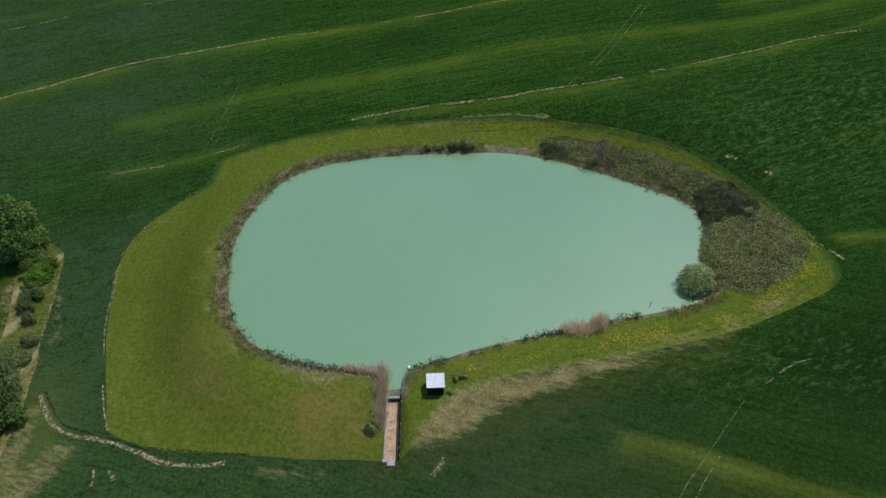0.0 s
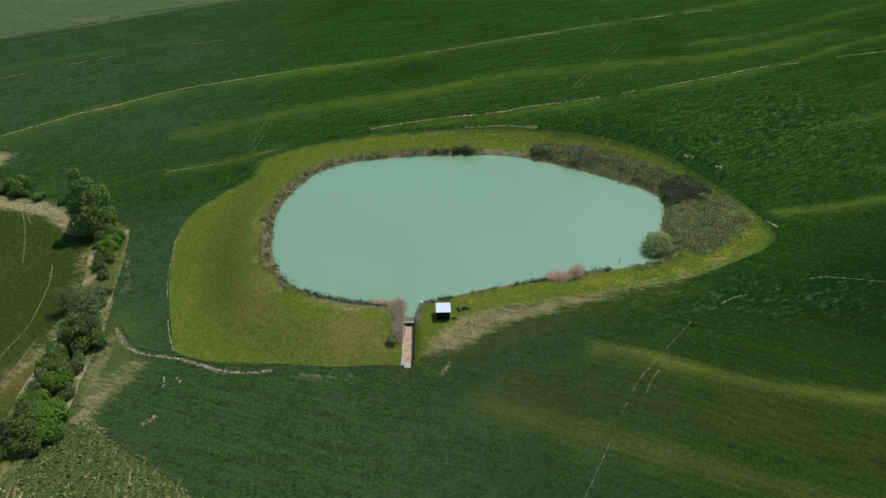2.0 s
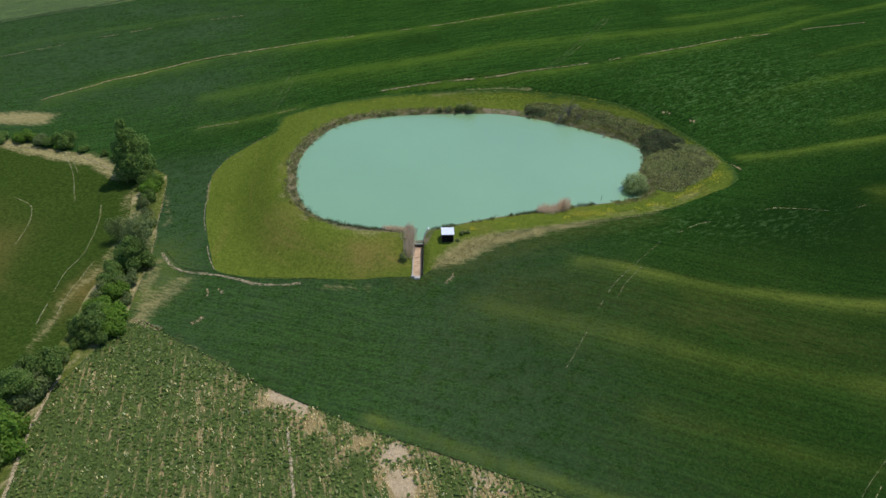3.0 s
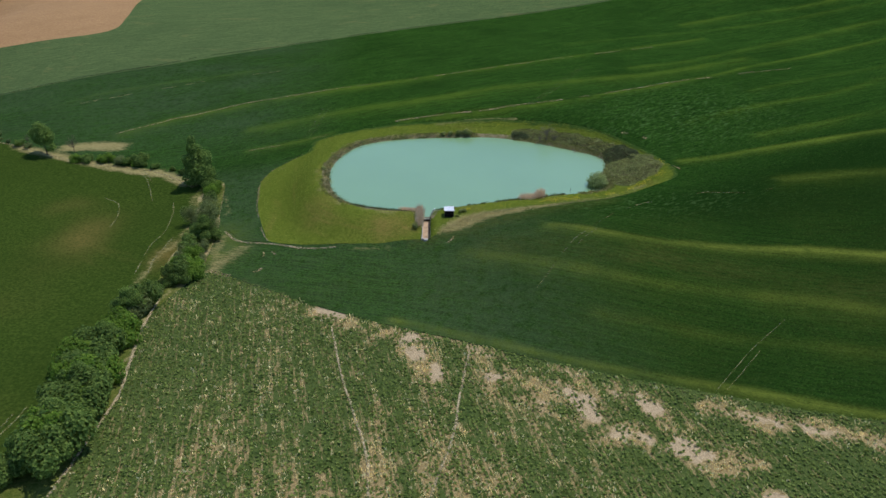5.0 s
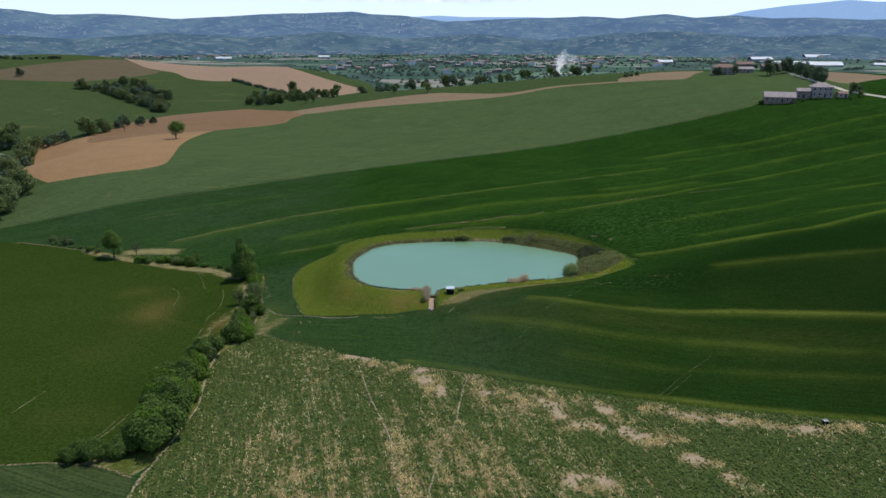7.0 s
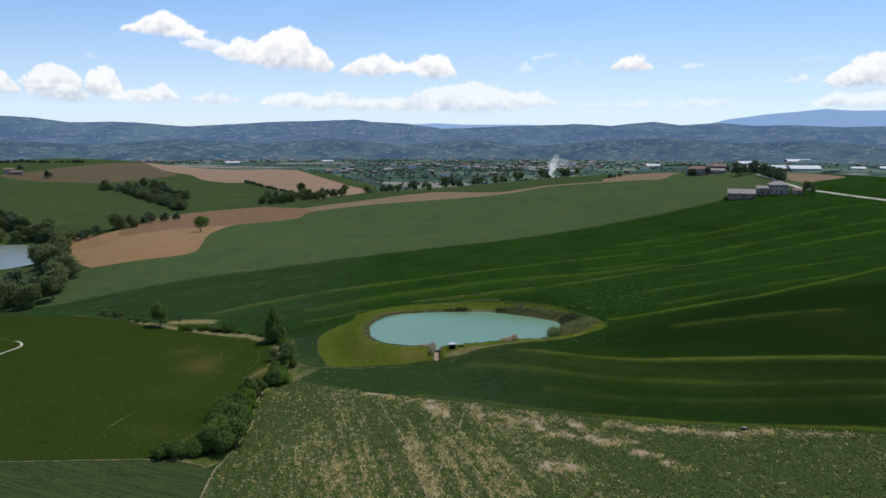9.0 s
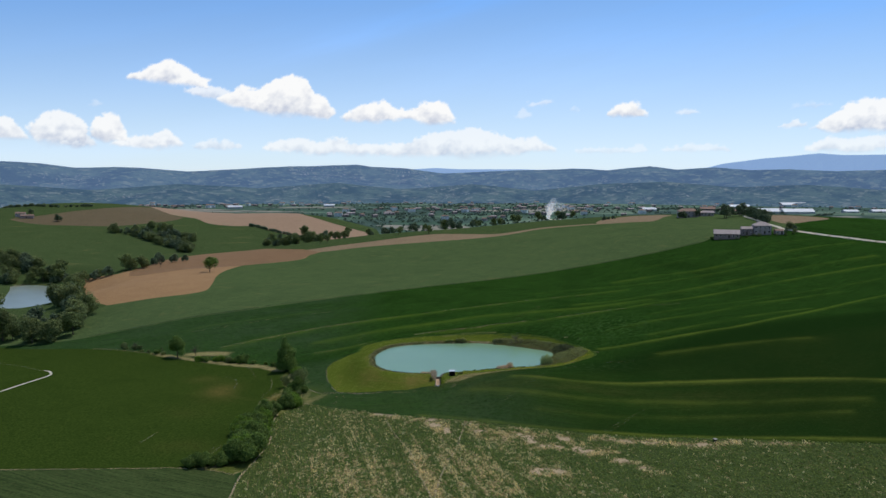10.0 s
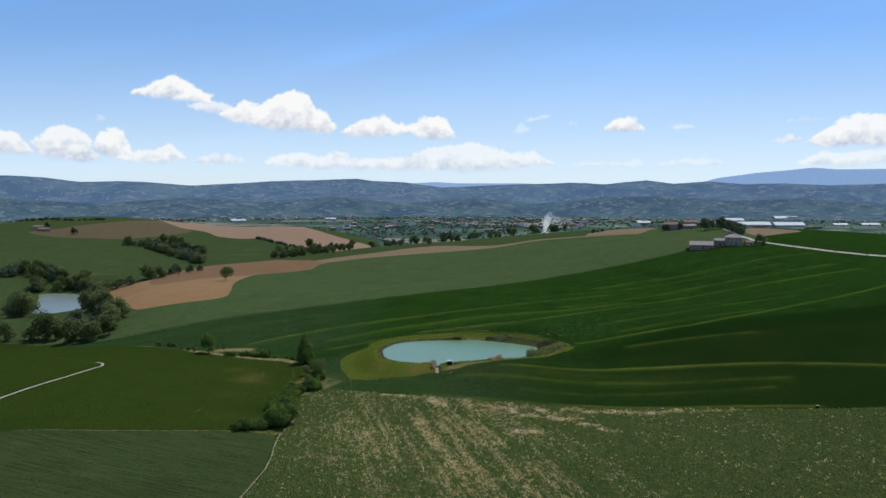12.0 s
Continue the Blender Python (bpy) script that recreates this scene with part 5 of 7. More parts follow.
PLANTS = {
    "tall": (lambda: tree_thing("tree", 11, 16.0, 9.0, LEAF, 11000, 0.44, 0.28, 0.12, [(0, 0, 5.4, 4.2, 4.2, 3.6), (1.6, 0.6, 8.2, 3.0, 2.8, 2.8), (-1.9, -0.2, 8.6, 2.5, 2.5, 2.6), (-2.6, -0.9, 3.0, 2.6, 2.5, 2.3), (2.7, 0.4, 3.2, 2.4, 2.4, 2.4), (0.2, 1.2, 10.8, 2.1, 2.0, 2.3), (-1.0, -0.3, 12.6, 1.6, 1.5, 2.0), (-0.7, 0.1, 14.9, 1.15, 1.1, 1.5), (0.6, -2.4, 3.4, 2.6, 2.2, 2.6)]), ("tall broadleaf tree with dense dark green crown", "tree", "hedgerow trees")),
    "oval": (lambda: tree_thing("tree", 12, 13.0, 8.5, LEAF, 7000, 0.46, 0.25, 0.12), ("rounded broadleaf tree in full leaf by the path", "tree", "hedgerow trees")),
    "thin": (lambda: tree_thing("tree", 13, 11.0, 7.5, LEAF_GREY, 4200, 0.38, 0.2, 0.12), ("half-bare grey-green tree in the hedgerow", "tree", "hedgerow trees")),
    "lone": (lambda: tree_thing("tree", 14, 14.0, 11.0, LEAF, 2600, 0.85, 0.35, 0.24), ("lone green tree standing on ploughed earth", "tree")),
    "wood1": (lambda: tree_thing("tree", 15, 15.0, 12.0, LEAF_OLIVE, 1600, 1.2, 0.3, 0.10), ("broadleaf tree of a dark wood by water", "tree", "woodland trees")),
    "wood2": (lambda: tree_thing("tree", 16, 13.0, 11.0, FAR_LEAF, 1300, 1.3, 0.3, 0.08), ("rounded dark green woodland tree", "tree", "woodland trees")),
    "wood3": (lambda: tree_thing("tree", 17, 16.0, 10.0, LEAF_GREY, 1300, 1.2, 0.3, 0.15), ("pale grey-green woodland tree just in leaf", "tree", "woodland trees")),
    "shrub1": (lambda: tree_thing("shrub", 21, 4.6, 6.0, LEAF, 3600, 0.38, 0.10, 0.05, shrub_lobes(21, 6.0, 4.6)), ("dense dark green hedgerow shrub", "shrub", "hedgerow shrubs")),
    "shrub2": (lambda: tree_thing("shrub", 22, 4.2, 5.5, LEAF_BRIGHT, 3400, 0.36, 0.10, 0.05, shrub_lobes(22, 5.5, 4.2)), ("bright fresh green hedgerow shrub", "shrub", "hedgerow shrubs")),
    "shrub3": (lambda: tree_thing("shrub", 23, 3.6, 5.0, LEAF_GREY, 2600, 0.34, 0.08, 0.05, shrub_lobes(23, 5.0, 3.6)), ("grey-green sprawling hedgerow shrub", "shrub", "hedgerow shrubs")),
    "willow": (lambda: tree_thing("bush", 24, 5.2, 6.4, LEAF_WILLOW, 6000, 0.3, 0.14, 0.02, [(0, 0, 2.6, 3.0, 2.8, 2.5), (1.2, 0.8, 2.2, 2.2, 2.2, 2.0), (-1.3, -0.5, 2.0, 2.2, 2.0, 1.9), (0.3, -1.2, 1.8, 2.2, 1.8, 1.7)]), ("round yellow-green willow bush at the water's edge", "bush")),
    "dark": (lambda: tree_thing("bush", 25, 3.4, 4.6, BRAMBLE, 2600, 0.34, 0.08, 0.02, shrub_lobes(25, 4.6, 3.4), DEADWOOD), ("dark dense bush on the pond bank", "bush", "bank bushes")),
    "dead": (lambda: bare_tree("dead_tree", 31, 5.0, DEADWOOD, 30), ("leafless grey tree leaning over the pond", "tree")),
    "sapling": (lambda: bare_tree("bare_tree", 32, 7.0, BARK, 30), ("bare tree without leaves beside the field", "tree")),
    "low": (lambda: tree_thing("bush", 35, 4.5, 7.0, FAR_LEAF, 420, 1.0, 0.12, 0.05, shrub_lobes(35, 7.0, 4.5)), ("low dark hedge bush along a far field", "bush", "far hedge bushes")),
    "conifer": (lambda: tree_thing("tree", 33, 15.0, 9.0, FAR_LEAF, 1200, 1.1, 0.3, 0.10), ("dark evergreen tree beside the villa", "tree", "villa trees")),
    "avenue": (lambda: tree_thing("tree", 34, 12.0, 7.5, FAR_LEAF, 1100, 0.95, 0.25, 0.12), ("dark dense avenue tree beside the farm road", "tree", "avenue trees")),
}


def plant_hedgerow():
    rng = random.Random(41)
    plant("tall", -75.0, 103.3, 1.0, 0.4)
    plant("tall", -77.2, 105.2, 0.66, 2.0)
    plant("thin", -63.6, 69.6, 0.88, 0.3)
    plant("thin", -70.5, 75.5, 0.5, 2.3)
    plant("oval", -63.6, 65.4, 0.6, 1.3)
    for key, x, y, size in (("shrub2", -68.3, 98.4, 0.8), ("shrub2", -69.6, 95.2, 0.75), ("shrub1", -70.8, 99.2, 0.8), ("shrub1", -69.0, 92.0, 0.62), ("shrub3", -69.0, 89.4, 0.7),
                            ("shrub3", -67.4, 86.0, 0.5), ("shrub3", -65.4, 81.0, 0.55), ("shrub3", -65.0, 77.0, 0.5), ("shrub1", -65.2, 66.6, 1.05), ("shrub1", -62.6, 64.4, 0.95), ("shrub1", -66.8, 62.6, 0.8),
                            ("shrub3", -63.4, 58.6, 0.85), ("shrub1", -66.2, 58.6, 0.8), ("shrub2", -64.6, 54.6, 0.9), ("shrub3", -67.4, 54.6, 0.85), ("shrub3", -61.9, 52.2, 0.6),
                            ("shrub2", -62.6, 47.0, 1.0), ("shrub2", -65.6, 48.2, 1.0), ("shrub2", -61.4, 43.6, 0.95), ("shrub1", -64.6, 43.6, 1.1), ("shrub1", -63.0, 40.8, 0.8)):
        plant(key, x, y, size, rng.uniform(0, 6.28), rng.uniform(0.9, 1.2), 0.2)
    plant("oval", -135.6, 132.2, 0.92, 0.0)
    plant("sapling", -127.5, 134.8, 0.9)
    plant("sapling", -164.0, 150.5, 0.7, 1.0)
    plant("shrub3", -173.0, 157.5, 0.8, 1.0)
    plant("shrub3", -162.5, 152.0, 0.6, 2.0)
    plant("sapling", -147.0, 143.0, 0.5, 2.0)
    courses = [([(-65.2, 40), (-66.6, 37.5), (-67.5, 35)], 2.4, 0.5, ("shrub1", "shrub3")),
               ([(-68.2, 31), (-69.2, 25), (-69.4, 19)], 2.4, 1.05, ("shrub1", "shrub1", "shrub3")),
               ([(-69.6, 19), (-69.8, 12), (-68.8, 4)], 2.2, 1.2, ("shrub2", "shrub2", "shrub1")),
               ([(-68.0, 4), (-66.0, -6), (-65.8, -14), (-67.0, -22)], 2.0, 1.3, ("shrub1", "shrub1", "shrub2")),
               ([(-71.0, 12), (-70.4, 2), (-69.2, -8), (-69.6, -20)], 2.6, 1.3, ("shrub1", "shrub2")),
               ([(-70, -24), (-76, -25.5), (-82, -26)], 3.0, 0.8, ("shrub1", "shrub3")),
               ([(-124, 127), (-115, 125.5), (-108, 123.5), (-100, 121.5)], 3.2, 0.75, ("shrub1", "shrub2", "shrub3")),
               ([(-98, 121), (-88, 115), (-82, 110)], 5.0, 0.45, ("shrub3", "shrub1")),
               ([(-170, 152), (-160, 147), (-145, 139)], 6.0, 0.55, ("shrub3", "shrub3", "shrub1"))]
    for course, step, size, keys in courses:
        for x, y in curve_points(course, step):
            plant(rng.choice(keys), x + rng.uniform(-1.2, 1.2), y + rng.uniform(-1, 1), size * rng.uniform(0.75, 1.25), rng.uniform(0, 6.28), rng.uniform(0.85, 1.2), 0.2)
    for x, y, s in ((-69, 25, 0.62), (-69.5, 12, 0.55), (-67.5, -3, 0.6), (-67.5, -13, 0.58), (-63.8, 45.4, 0.42)):
        plant("oval", x, y, s, rng.uniform(0, 6))


plant_hedgerow()


def plant_woods():
    rng = random.Random(43)

    def grove(course, step, spread, size, keys):
        for x, y in curve_points(course, step):
            x, y = x + rng.uniform(-spread, spread), y + rng.uniform(-spread, spread)
            if within(np.array([(x, y)]), FAR_SHORE)[0]:
                continue
            plant(rng.choice(keys), x, y, size * rng.uniform(0.7, 1.25), rng.uniform(0, 6.28), rng.uniform(0.85, 1.15), 0.3)

    plant("lone", -196.6, 410.0)
    plant("sapling", -268.0, 490.0, 1.5)
    grove([(-262, 206), (-246, 202), (-228, 198), (-220, 204)], 7, 4, 1.0, ("wood1", "wood2", "wood3"))
    grove([(-330, 215), (-300, 212), (-270, 210)], 9, 5, 0.8, ("wood1", "wood3"))
    grove([(-258, 225), (-240, 220), (-230, 235), (-245, 255)], 9, 6, 1.0, ("wood1", "wood2"))
    grove([(-290, 330), (-275, 300), (-258, 275), (-248, 262)], 8, 6, 0.8, ("wood1", "wood2"))
    grove([(-300, 345), (-305, 390), (-325, 430), (-340, 462)], 10, 5, 0.75, ("wood1", "wood2", "wood3"))
    grove([(-376, 380), (-364, 352), (-342, 325)], 6, 5, 1.05, ("wood1", "wood2"))
    grove([(-415, 480), (-380, 485), (-345, 475), (-325, 468), (-305, 480), (-288, 500)], 7, 7, 0.85, ("wood2", "wood1", "wood3"))
    grove([(-470, 520), (-436, 525), (-395, 505), (-360, 495)], 6, 12, 1.0, ("wood2", "wood3", "wood1"))
    grove([(-290, 520), (-262, 540)], 10, 6, 0.7, ("wood2",))
    grove([(-465, 850), (-420, 836), (-356, 775), (-312, 722)], 7, 5, 0.78, ("wood2", "wood1"))
    grove([(-445, 880), (-400, 850), (-350, 800), (-318, 745)], 7, 7, 0.78, ("wood2", "wood1"))
    grove([(-430, 905), (-390, 880), (-345, 830)], 7, 7, 0.78, ("wood2", "wood1"))
    grove([(-225, 790), (-200, 755), (-170, 700), (-120, 650), (-90, 620)], 6, 6, 0.72, ("wood2", "wood3", "wood1"))
    grove([(-225, 850), (-190, 850), (-160, 830)], 9, 8, 0.75, ("wood2", "wood3"))
    grove([(-290, 990), (-230, 942), (-190, 910)], 5, 2, 1.0, ("low",))
    grove([(-192, 925), (-186, 920)], 8, 3, 1.0, ("wood2", "wood3"))
    grove([(-80, 700), (-20, 690), (40, 690), (90, 660)], 16, 10, 0.8, ("wood2", "wood3"))
    plant("wood2", -567.0, 898.0, 0.9)
    plant("wood2", -640.0, 960.0, 0.7)
    grove([(-760, 1100), (-700, 1080), (-640, 1060), (-600, 1090)], 8, 4, 1.2, ("low",))
    grove([(-118, 572), (-112, 575)], 8, 2, 0.6, ("wood3",))
    plant("wood3", 4.0, 571.0, 0.65)
    plant("wood3", -30.0, 585.0, 0.55)
    grove([(30, 760), (120, 720), (200, 700)], 12, 8, 0.75, ("wood2", "wood3"))
    # round the farm and the villa
    grove([(300, 470), (308, 478), (318, 488), (330, 500)], 6, 3, 0.85, ("conifer",))
    grove([(335, 498), (322, 455), (314, 428), (300, 388), (294, 372)], 5.5, 1.8, 0.8, ("avenue",))
    grove([(270, 512), (285, 510), (325, 575), (345, 560)], 9, 4, 0.55, ("conifer", "wood2"))
    grove([(276, 305), (280, 300), (285, 318)], 5, 1, 0.4, ("wood1", "avenue"))
    grove([(205, 565), (215, 575)], 6, 2, 0.35, ("wood2",))


plant_woods()


# ---- tracks, rills and paths on the land ----
def ribbon(name, course, wide, material, label, category, lift=0.06, crest=0.0, step=1.2, ragged=0.4, seed=1, gaps=0.0, sway=0.25):
    """A worn strip laid over the ground along a course; crest raises its middle into a low ridge."""
    pts = curve_points(course, step)
    n = len(pts)
    way = np.gradient(pts, axis=0)
    side = np.stack([-way[:, 1], way[:, 0]], 1) / (np.hypot(*way.T)[:, None] + 1e-9)
    s = np.arange(n) * step
    left = wide * 0.5 * (1 + ragged * fbm(s / 4.0, s * 0 + seed, 4, seed))
    right = wide * 0.5 * (1 + ragged * fbm(s / 4.0, s * 0 + seed + 40, 4, seed + 3))
    wander = sway * wide * fbm(s / 7.0, s * 0 + seed + 80, 3, seed + 5)
    mid = pts + side * wander[:, None]
    rows = [mid + side * left[:, None], mid + side * (left * 0.35)[:, None], mid - side * (right * 0.35)[:, None], mid - side * right[:, None]]
    verts = []
    for i in range(n):
        for k, r in enumerate(rows):
            edge = k in (0, 3)
            verts.append((r[i, 0], r[i, 1], land(r[i, 0], r[i, 1]) + (0.02 if edge else lift + crest)))
    hole = fbm(s / 6.0, s * 0 + seed + 120, 3, seed + 9)
    faces = [(4 * i + k, 4 * i + k + 1, 4 * i + k + 5, 4 * i + k + 4) for i in range(n - 1) if not (gaps and hole[i] < -1 + 2 * gaps) for k in range(3)]
    mesh = array_mesh(name, verts, faces, material, True)
    mesh.attributes.new("edge", "FLOAT", "POINT").data.foreach_set("value", [0.0, 1.0, 1.0, 0.0] * n)
    ob = new(name, mesh)
    return tagged(ob, label, category, kind="structure")


RILL = "pale eroded rill across the green wheat"
ribbon("rill", [(-118, 150), (-101.8, 158.8), (-94.3, 161.3), (-83.8, 164.6), (-75.9, 167.3), (-64.7, 169.0), (-50.2, 169.9), (-37.3, 171.0)], 1.78, WORN, RILL, "rill", crest=0.18, seed=2, gaps=0.15, ragged=0.8)
ribbon("rill", [(-37.3, 171.0), (-4.2, 172.9), (22.2, 178.2), (60, 188), (95, 196)], 1.1, WORN, RILL, "rill", crest=0.2, seed=3, gaps=0.42)
ribbon("rill", [(-64.6, 125.0), (-52.1, 125.2), (-43.8, 126.2), (-36.1, 127.8)], 1.07, WORN, RILL, "rill", crest=0.15, seed=4, gaps=0.35)
ribbon("rill", [(-13.9, 132.3), (0.7, 134.2), (20.4, 135.1), (35.3, 136.7), (51.9, 139.4), (71.2, 143.5), (92.0, 148.3), (109.3, 151.1), (135, 156)], 1.2, WORN, RILL, "rill", crest=0.2, seed=5, gaps=0.36)
ribbon("rill", [(-125, 216), (-100, 226), (-73.2, 233), (-19.3, 251), (52.8, 268), (117.8, 284.5), (166.6, 291.8), (204.4, 299.5)], 2.0, DARK_WEED, "grassy boundary ridge between two fields", "field edge", crest=0.3, step=3, seed=6, gaps=0.25)
ribbon("rill", [(-208, 194), (-181, 201), (-157, 208.5), (-125, 216)], 2.4, DARK_WEED, "dark weedy boundary between two fields", "field edge", crest=0.5, step=3, seed=7)
# dark strips laid as the shade in rill crevices and along the ditch
for k, course in enumerate(([(-102, 160.2), (-85, 166.0), (-75.9, 168.2), (-64.7, 170.0), (-50.2, 171.2), (-37.3, 172.2), (-18, 173.2)], [(-64.6, 125.6), (-52.1, 126.6), (-43.8, 127.4), (-36.1, 128.6)], [(0.7, 134.9), (20.4, 135.8), (35.3, 137.3), (51.9, 140.1), (71.2, 144.3), (92.0, 149.0), (108, 152)], [(-59, 70.2), (-56.0, 65.7), (-53.6, 63.3), (-50.2, 61.8), (-45.0, 60.0), (-40.2, 57.8), (-36.4, 56.0)])):
    ribbon("rill", course, 0.7, DARK_LINE, "dark strip drawn as shade along an eroded rill", "rill", lift=0.09, seed=90 + k, gaps=0.5, ragged=0.9, step=0.8)
ribbon("rill", [(-150, 178), (-120, 188), (-90, 196), (-60, 200)], 0.95, WORN, RILL, "rill", crest=0.15, step=2, seed=8, gaps=0.5)
ribbon("ditch_edge", [(-59.7, 69.5), (-56.7, 65.0), (-54.1, 62.5), (-50.7, 61.0), (-45.2, 59.3), (-40.4, 57.1), (-36.7, 55.3), (-32.5, 54.4), (-27.8, 54.4)], 1.4, CRUMBLED, "pale crumbling ditch edge below the mown bank", "ditch", crest=0.05, ragged=0.9, seed=9, gaps=0.15)
ribbon("ditch_edge", [(-46, 60.4), (-38.3, 57.7), (-28.4, 55.9), (-19.7, 54.4), (-11.8, 52.8), (-6.5, 51.8)], 0.6, DARK_WEED, "dark narrow ditch along the mown bank", "ditch", crest=-0.02, seed=10, ragged=0.9, gaps=0.5)
ribbon("ditch_edge", [(-55.2, 98), (-54.5, 90), (-53.4, 82.6), (-51.1, 74), (-48.5, 66.1), (-46.5, 61.5)], 0.5, CRUMBLED, "pale worn edge of the mown bank", "bank edge", seed=11, gaps=0.42)
ribbon("ditch_edge", [(-55.4, 97), (-54.9, 92), (-54.1, 89.2)], 1.4, WORN, "pale worn edge of the mown bank", "bank edge", seed=12, gaps=0.2)
ribbon("ditch_edge", [(-55.6, 100), (-52.7, 107.4), (-48.1, 112.2), (-44.2, 115.6)], 0.47, WORN, "pale worn edge of the mown bank", "bank edge", seed=13, gaps=0.35)
for k in (-0.95, 0.95):
    ribbon("wheel_track", [(34.4 + k, 137.0), (45.3 + k, 150.8), (59.2 + k, 171.9)], 0.3, FAINT, "thin wheel track through wheat", "track", seed=14)
    ribbon("wheel_track", [(-44.5 + k, 127.3), (-42.1 + k, 138.9), (-40.1 + k, 152.8)], 0.3, FAINT, "thin wheel track through wheat", "track", seed=15)
for k, far, gaps in ((-0.95, 3, 0.0), (0.95, 2, 0.3)):
    ribbon("wheel_track", [(46.5 + k, -10.0), (57 + k, 0.5), (67.5 + k, 9.2)][:far], 0.3, FAINT, "thin wheel track through wheat", "track", seed=16, gaps=gaps)
ribbon("wheel_track", [(18.6, 23.5), (22.8, 30.0), (29.9, 41.5), (35.4, 47.5), (43.7, 56.1)], 0.28, FAINT, "thin wheel track through wheat", "track", seed=17, gaps=0.3)
ribbon("wheel_track", [(30.8, 39.5), (33.4, 43.4), (37.2, 47.5)], 0.28, FAINT, "thin wheel track through wheat", "track", seed=19, gaps=0.3)
ribbon("wheel_track", [(47.5, 58.6), (53.7, 62.2), (61.4, 63.5), (69.6, 66.2), (74.7, 65.3), (81.6, 62.9), (88, 63.2)], 0.5, FAINT, "thin wheel track through wheat", "track", seed=18, gaps=0.45, ragged=0.8)
for a, b, w in (((0.6, 49.0), (2.4, 51.3), 0.9), ((-46.8, 44.2), (-45.2, 46.2), 1.3), ((-46.6, 55.2), (-46.0, 52.6), 0.5), ((-44.2, 55.0), (-43.0, 53.2), 0.8), ((64.0, 88.0), (66.3, 85.8), 1.0), ((65.2, 105.5), (66.0, 104.2), 1.1), ((60.1, 111.7), (61.7, 110.3), 0.8), ((67.9, 84.2), (69.5, 81.8), 0.7)):
    ribbon("bare_patch", [a, ((a[0] + b[0]) / 2 + 0.2, (a[1] + b[1]) / 2), b], w * 1.6, WORN, "small bare patch of pale earth", "earth", step=0.5, seed=int(abs(a[0]) * 3) + 23)
ribbon("path", [(-66.0, 33.5), (-65.6, 20.1), (-63.6, 6.9), (-62.1, -3.4), (-62.5, -15.6), (-63.3, -26.0), (-64.2, -36.0), (-61.8, -63.5), (-62.5, -78.0), (-64.6, -95.0)], 1.12, PATHWAY, "pale trodden path beside the hedge", "path", seed=31, ragged=0.7)
ribbon("path", [(-60.4, 48.5), (-61.0, 55), (-61.4, 63.6), (-62.7, 75), (-63.9, 80.3), (-65.0, 87.7), (-65.7, 93.6), (-67.6, 103)], 0.75, WORN, "pale trodden path beside the hedge", "path", seed=32, gaps=0.4, ragged=0.7)
ribbon("path", [(-190, 160), (-168.6, 149.6), (-149.0, 140.0), (-132.9, 130.9), (-115.9, 123.2), (-98.4, 118.2), (-83.8, 108.4), (-77, 101)], 1.6, WORN, "bare pale path along the field", "path", seed=33, step=2.0)
ribbon("field_edge", BEAN_NORTH[:7], 0.55, DARK_LINE, "dark narrow line between wheat and beans", "field edge", lift=0.1, seed=35, ragged=0.6, gaps=0.12)
ribbon("bare_patch", [(-58.5, 47.5), (-55.5, 45.0), (-52.5, 43.0)], 2.81, WORN, "bare pale earth at the field corner", "earth", seed=36, ragged=0.8)
ribbon("field_track", [(-184, -30), (-179.2, 0.5), (-176.3, 20.1), (-173.1, 42.7), (-172.9, 68.1), (-174.5, 82), (-178.9, 91.2), (-184, 96)], 0.95, GRAVEL, "pale gravel farm track", "track", seed=37, ragged=0.15, step=2.0)
ribbon("field_track", [(-178.9, 91.2), (-187, 97), (-205, 115), (-247.4, 155.8)], 1.0, FAINT, "faint continuation of the farm track", "track", seed=38, gaps=0.2, step=2.0)
ribbon("field_edge", [(-420, -60.5), (-300, -60.5), (-158.0, -37.6), (-131.0, -34.6), (-103.4, -30.5), (-78.3, -27.4), (-66, -32.6)], 1.43, WORN, "thin dry field boundary", "field edge", seed=39, gaps=0.25, step=2.0)
ribbon("field_edge", [(-305, 470), (-270, 466), (-240, 464), (-212, 460), (-178, 450)], 2.5, PATHWAY, "pale worn line across the ploughed field", "field edge", seed=45, step=3.0)
ribbon("road", [(520, 110), (420, 170), (340, 234.1), (316.8, 258.6), (296.1, 287.3), (283, 318), (288, 350), (294, 372), (312, 424), (330, 490)], 4.0, GRAVEL, "white gravel road to the farmhouse", "road", seed=40, ragged=0.12, step=4.0, lift=0.6)
for course, w in (([(-25.1, 16.6), (-21.1, -1.5), (-18.1, -12.9), (-15.5, -22.7), (-14.5, -33.8), (-10, -60)], 0.9), ([(2.9, 4.2), (0.4, -7.5), (-1.8, -19.3), (-6.1, -34.5), (-10, -58)], 0.8)):
    ribbon("footpath", course, w, PATHWAY, "narrow trodden line through the bean field", "path", seed=57 + int(w * 10), ragged=0.6, lift=0.18)
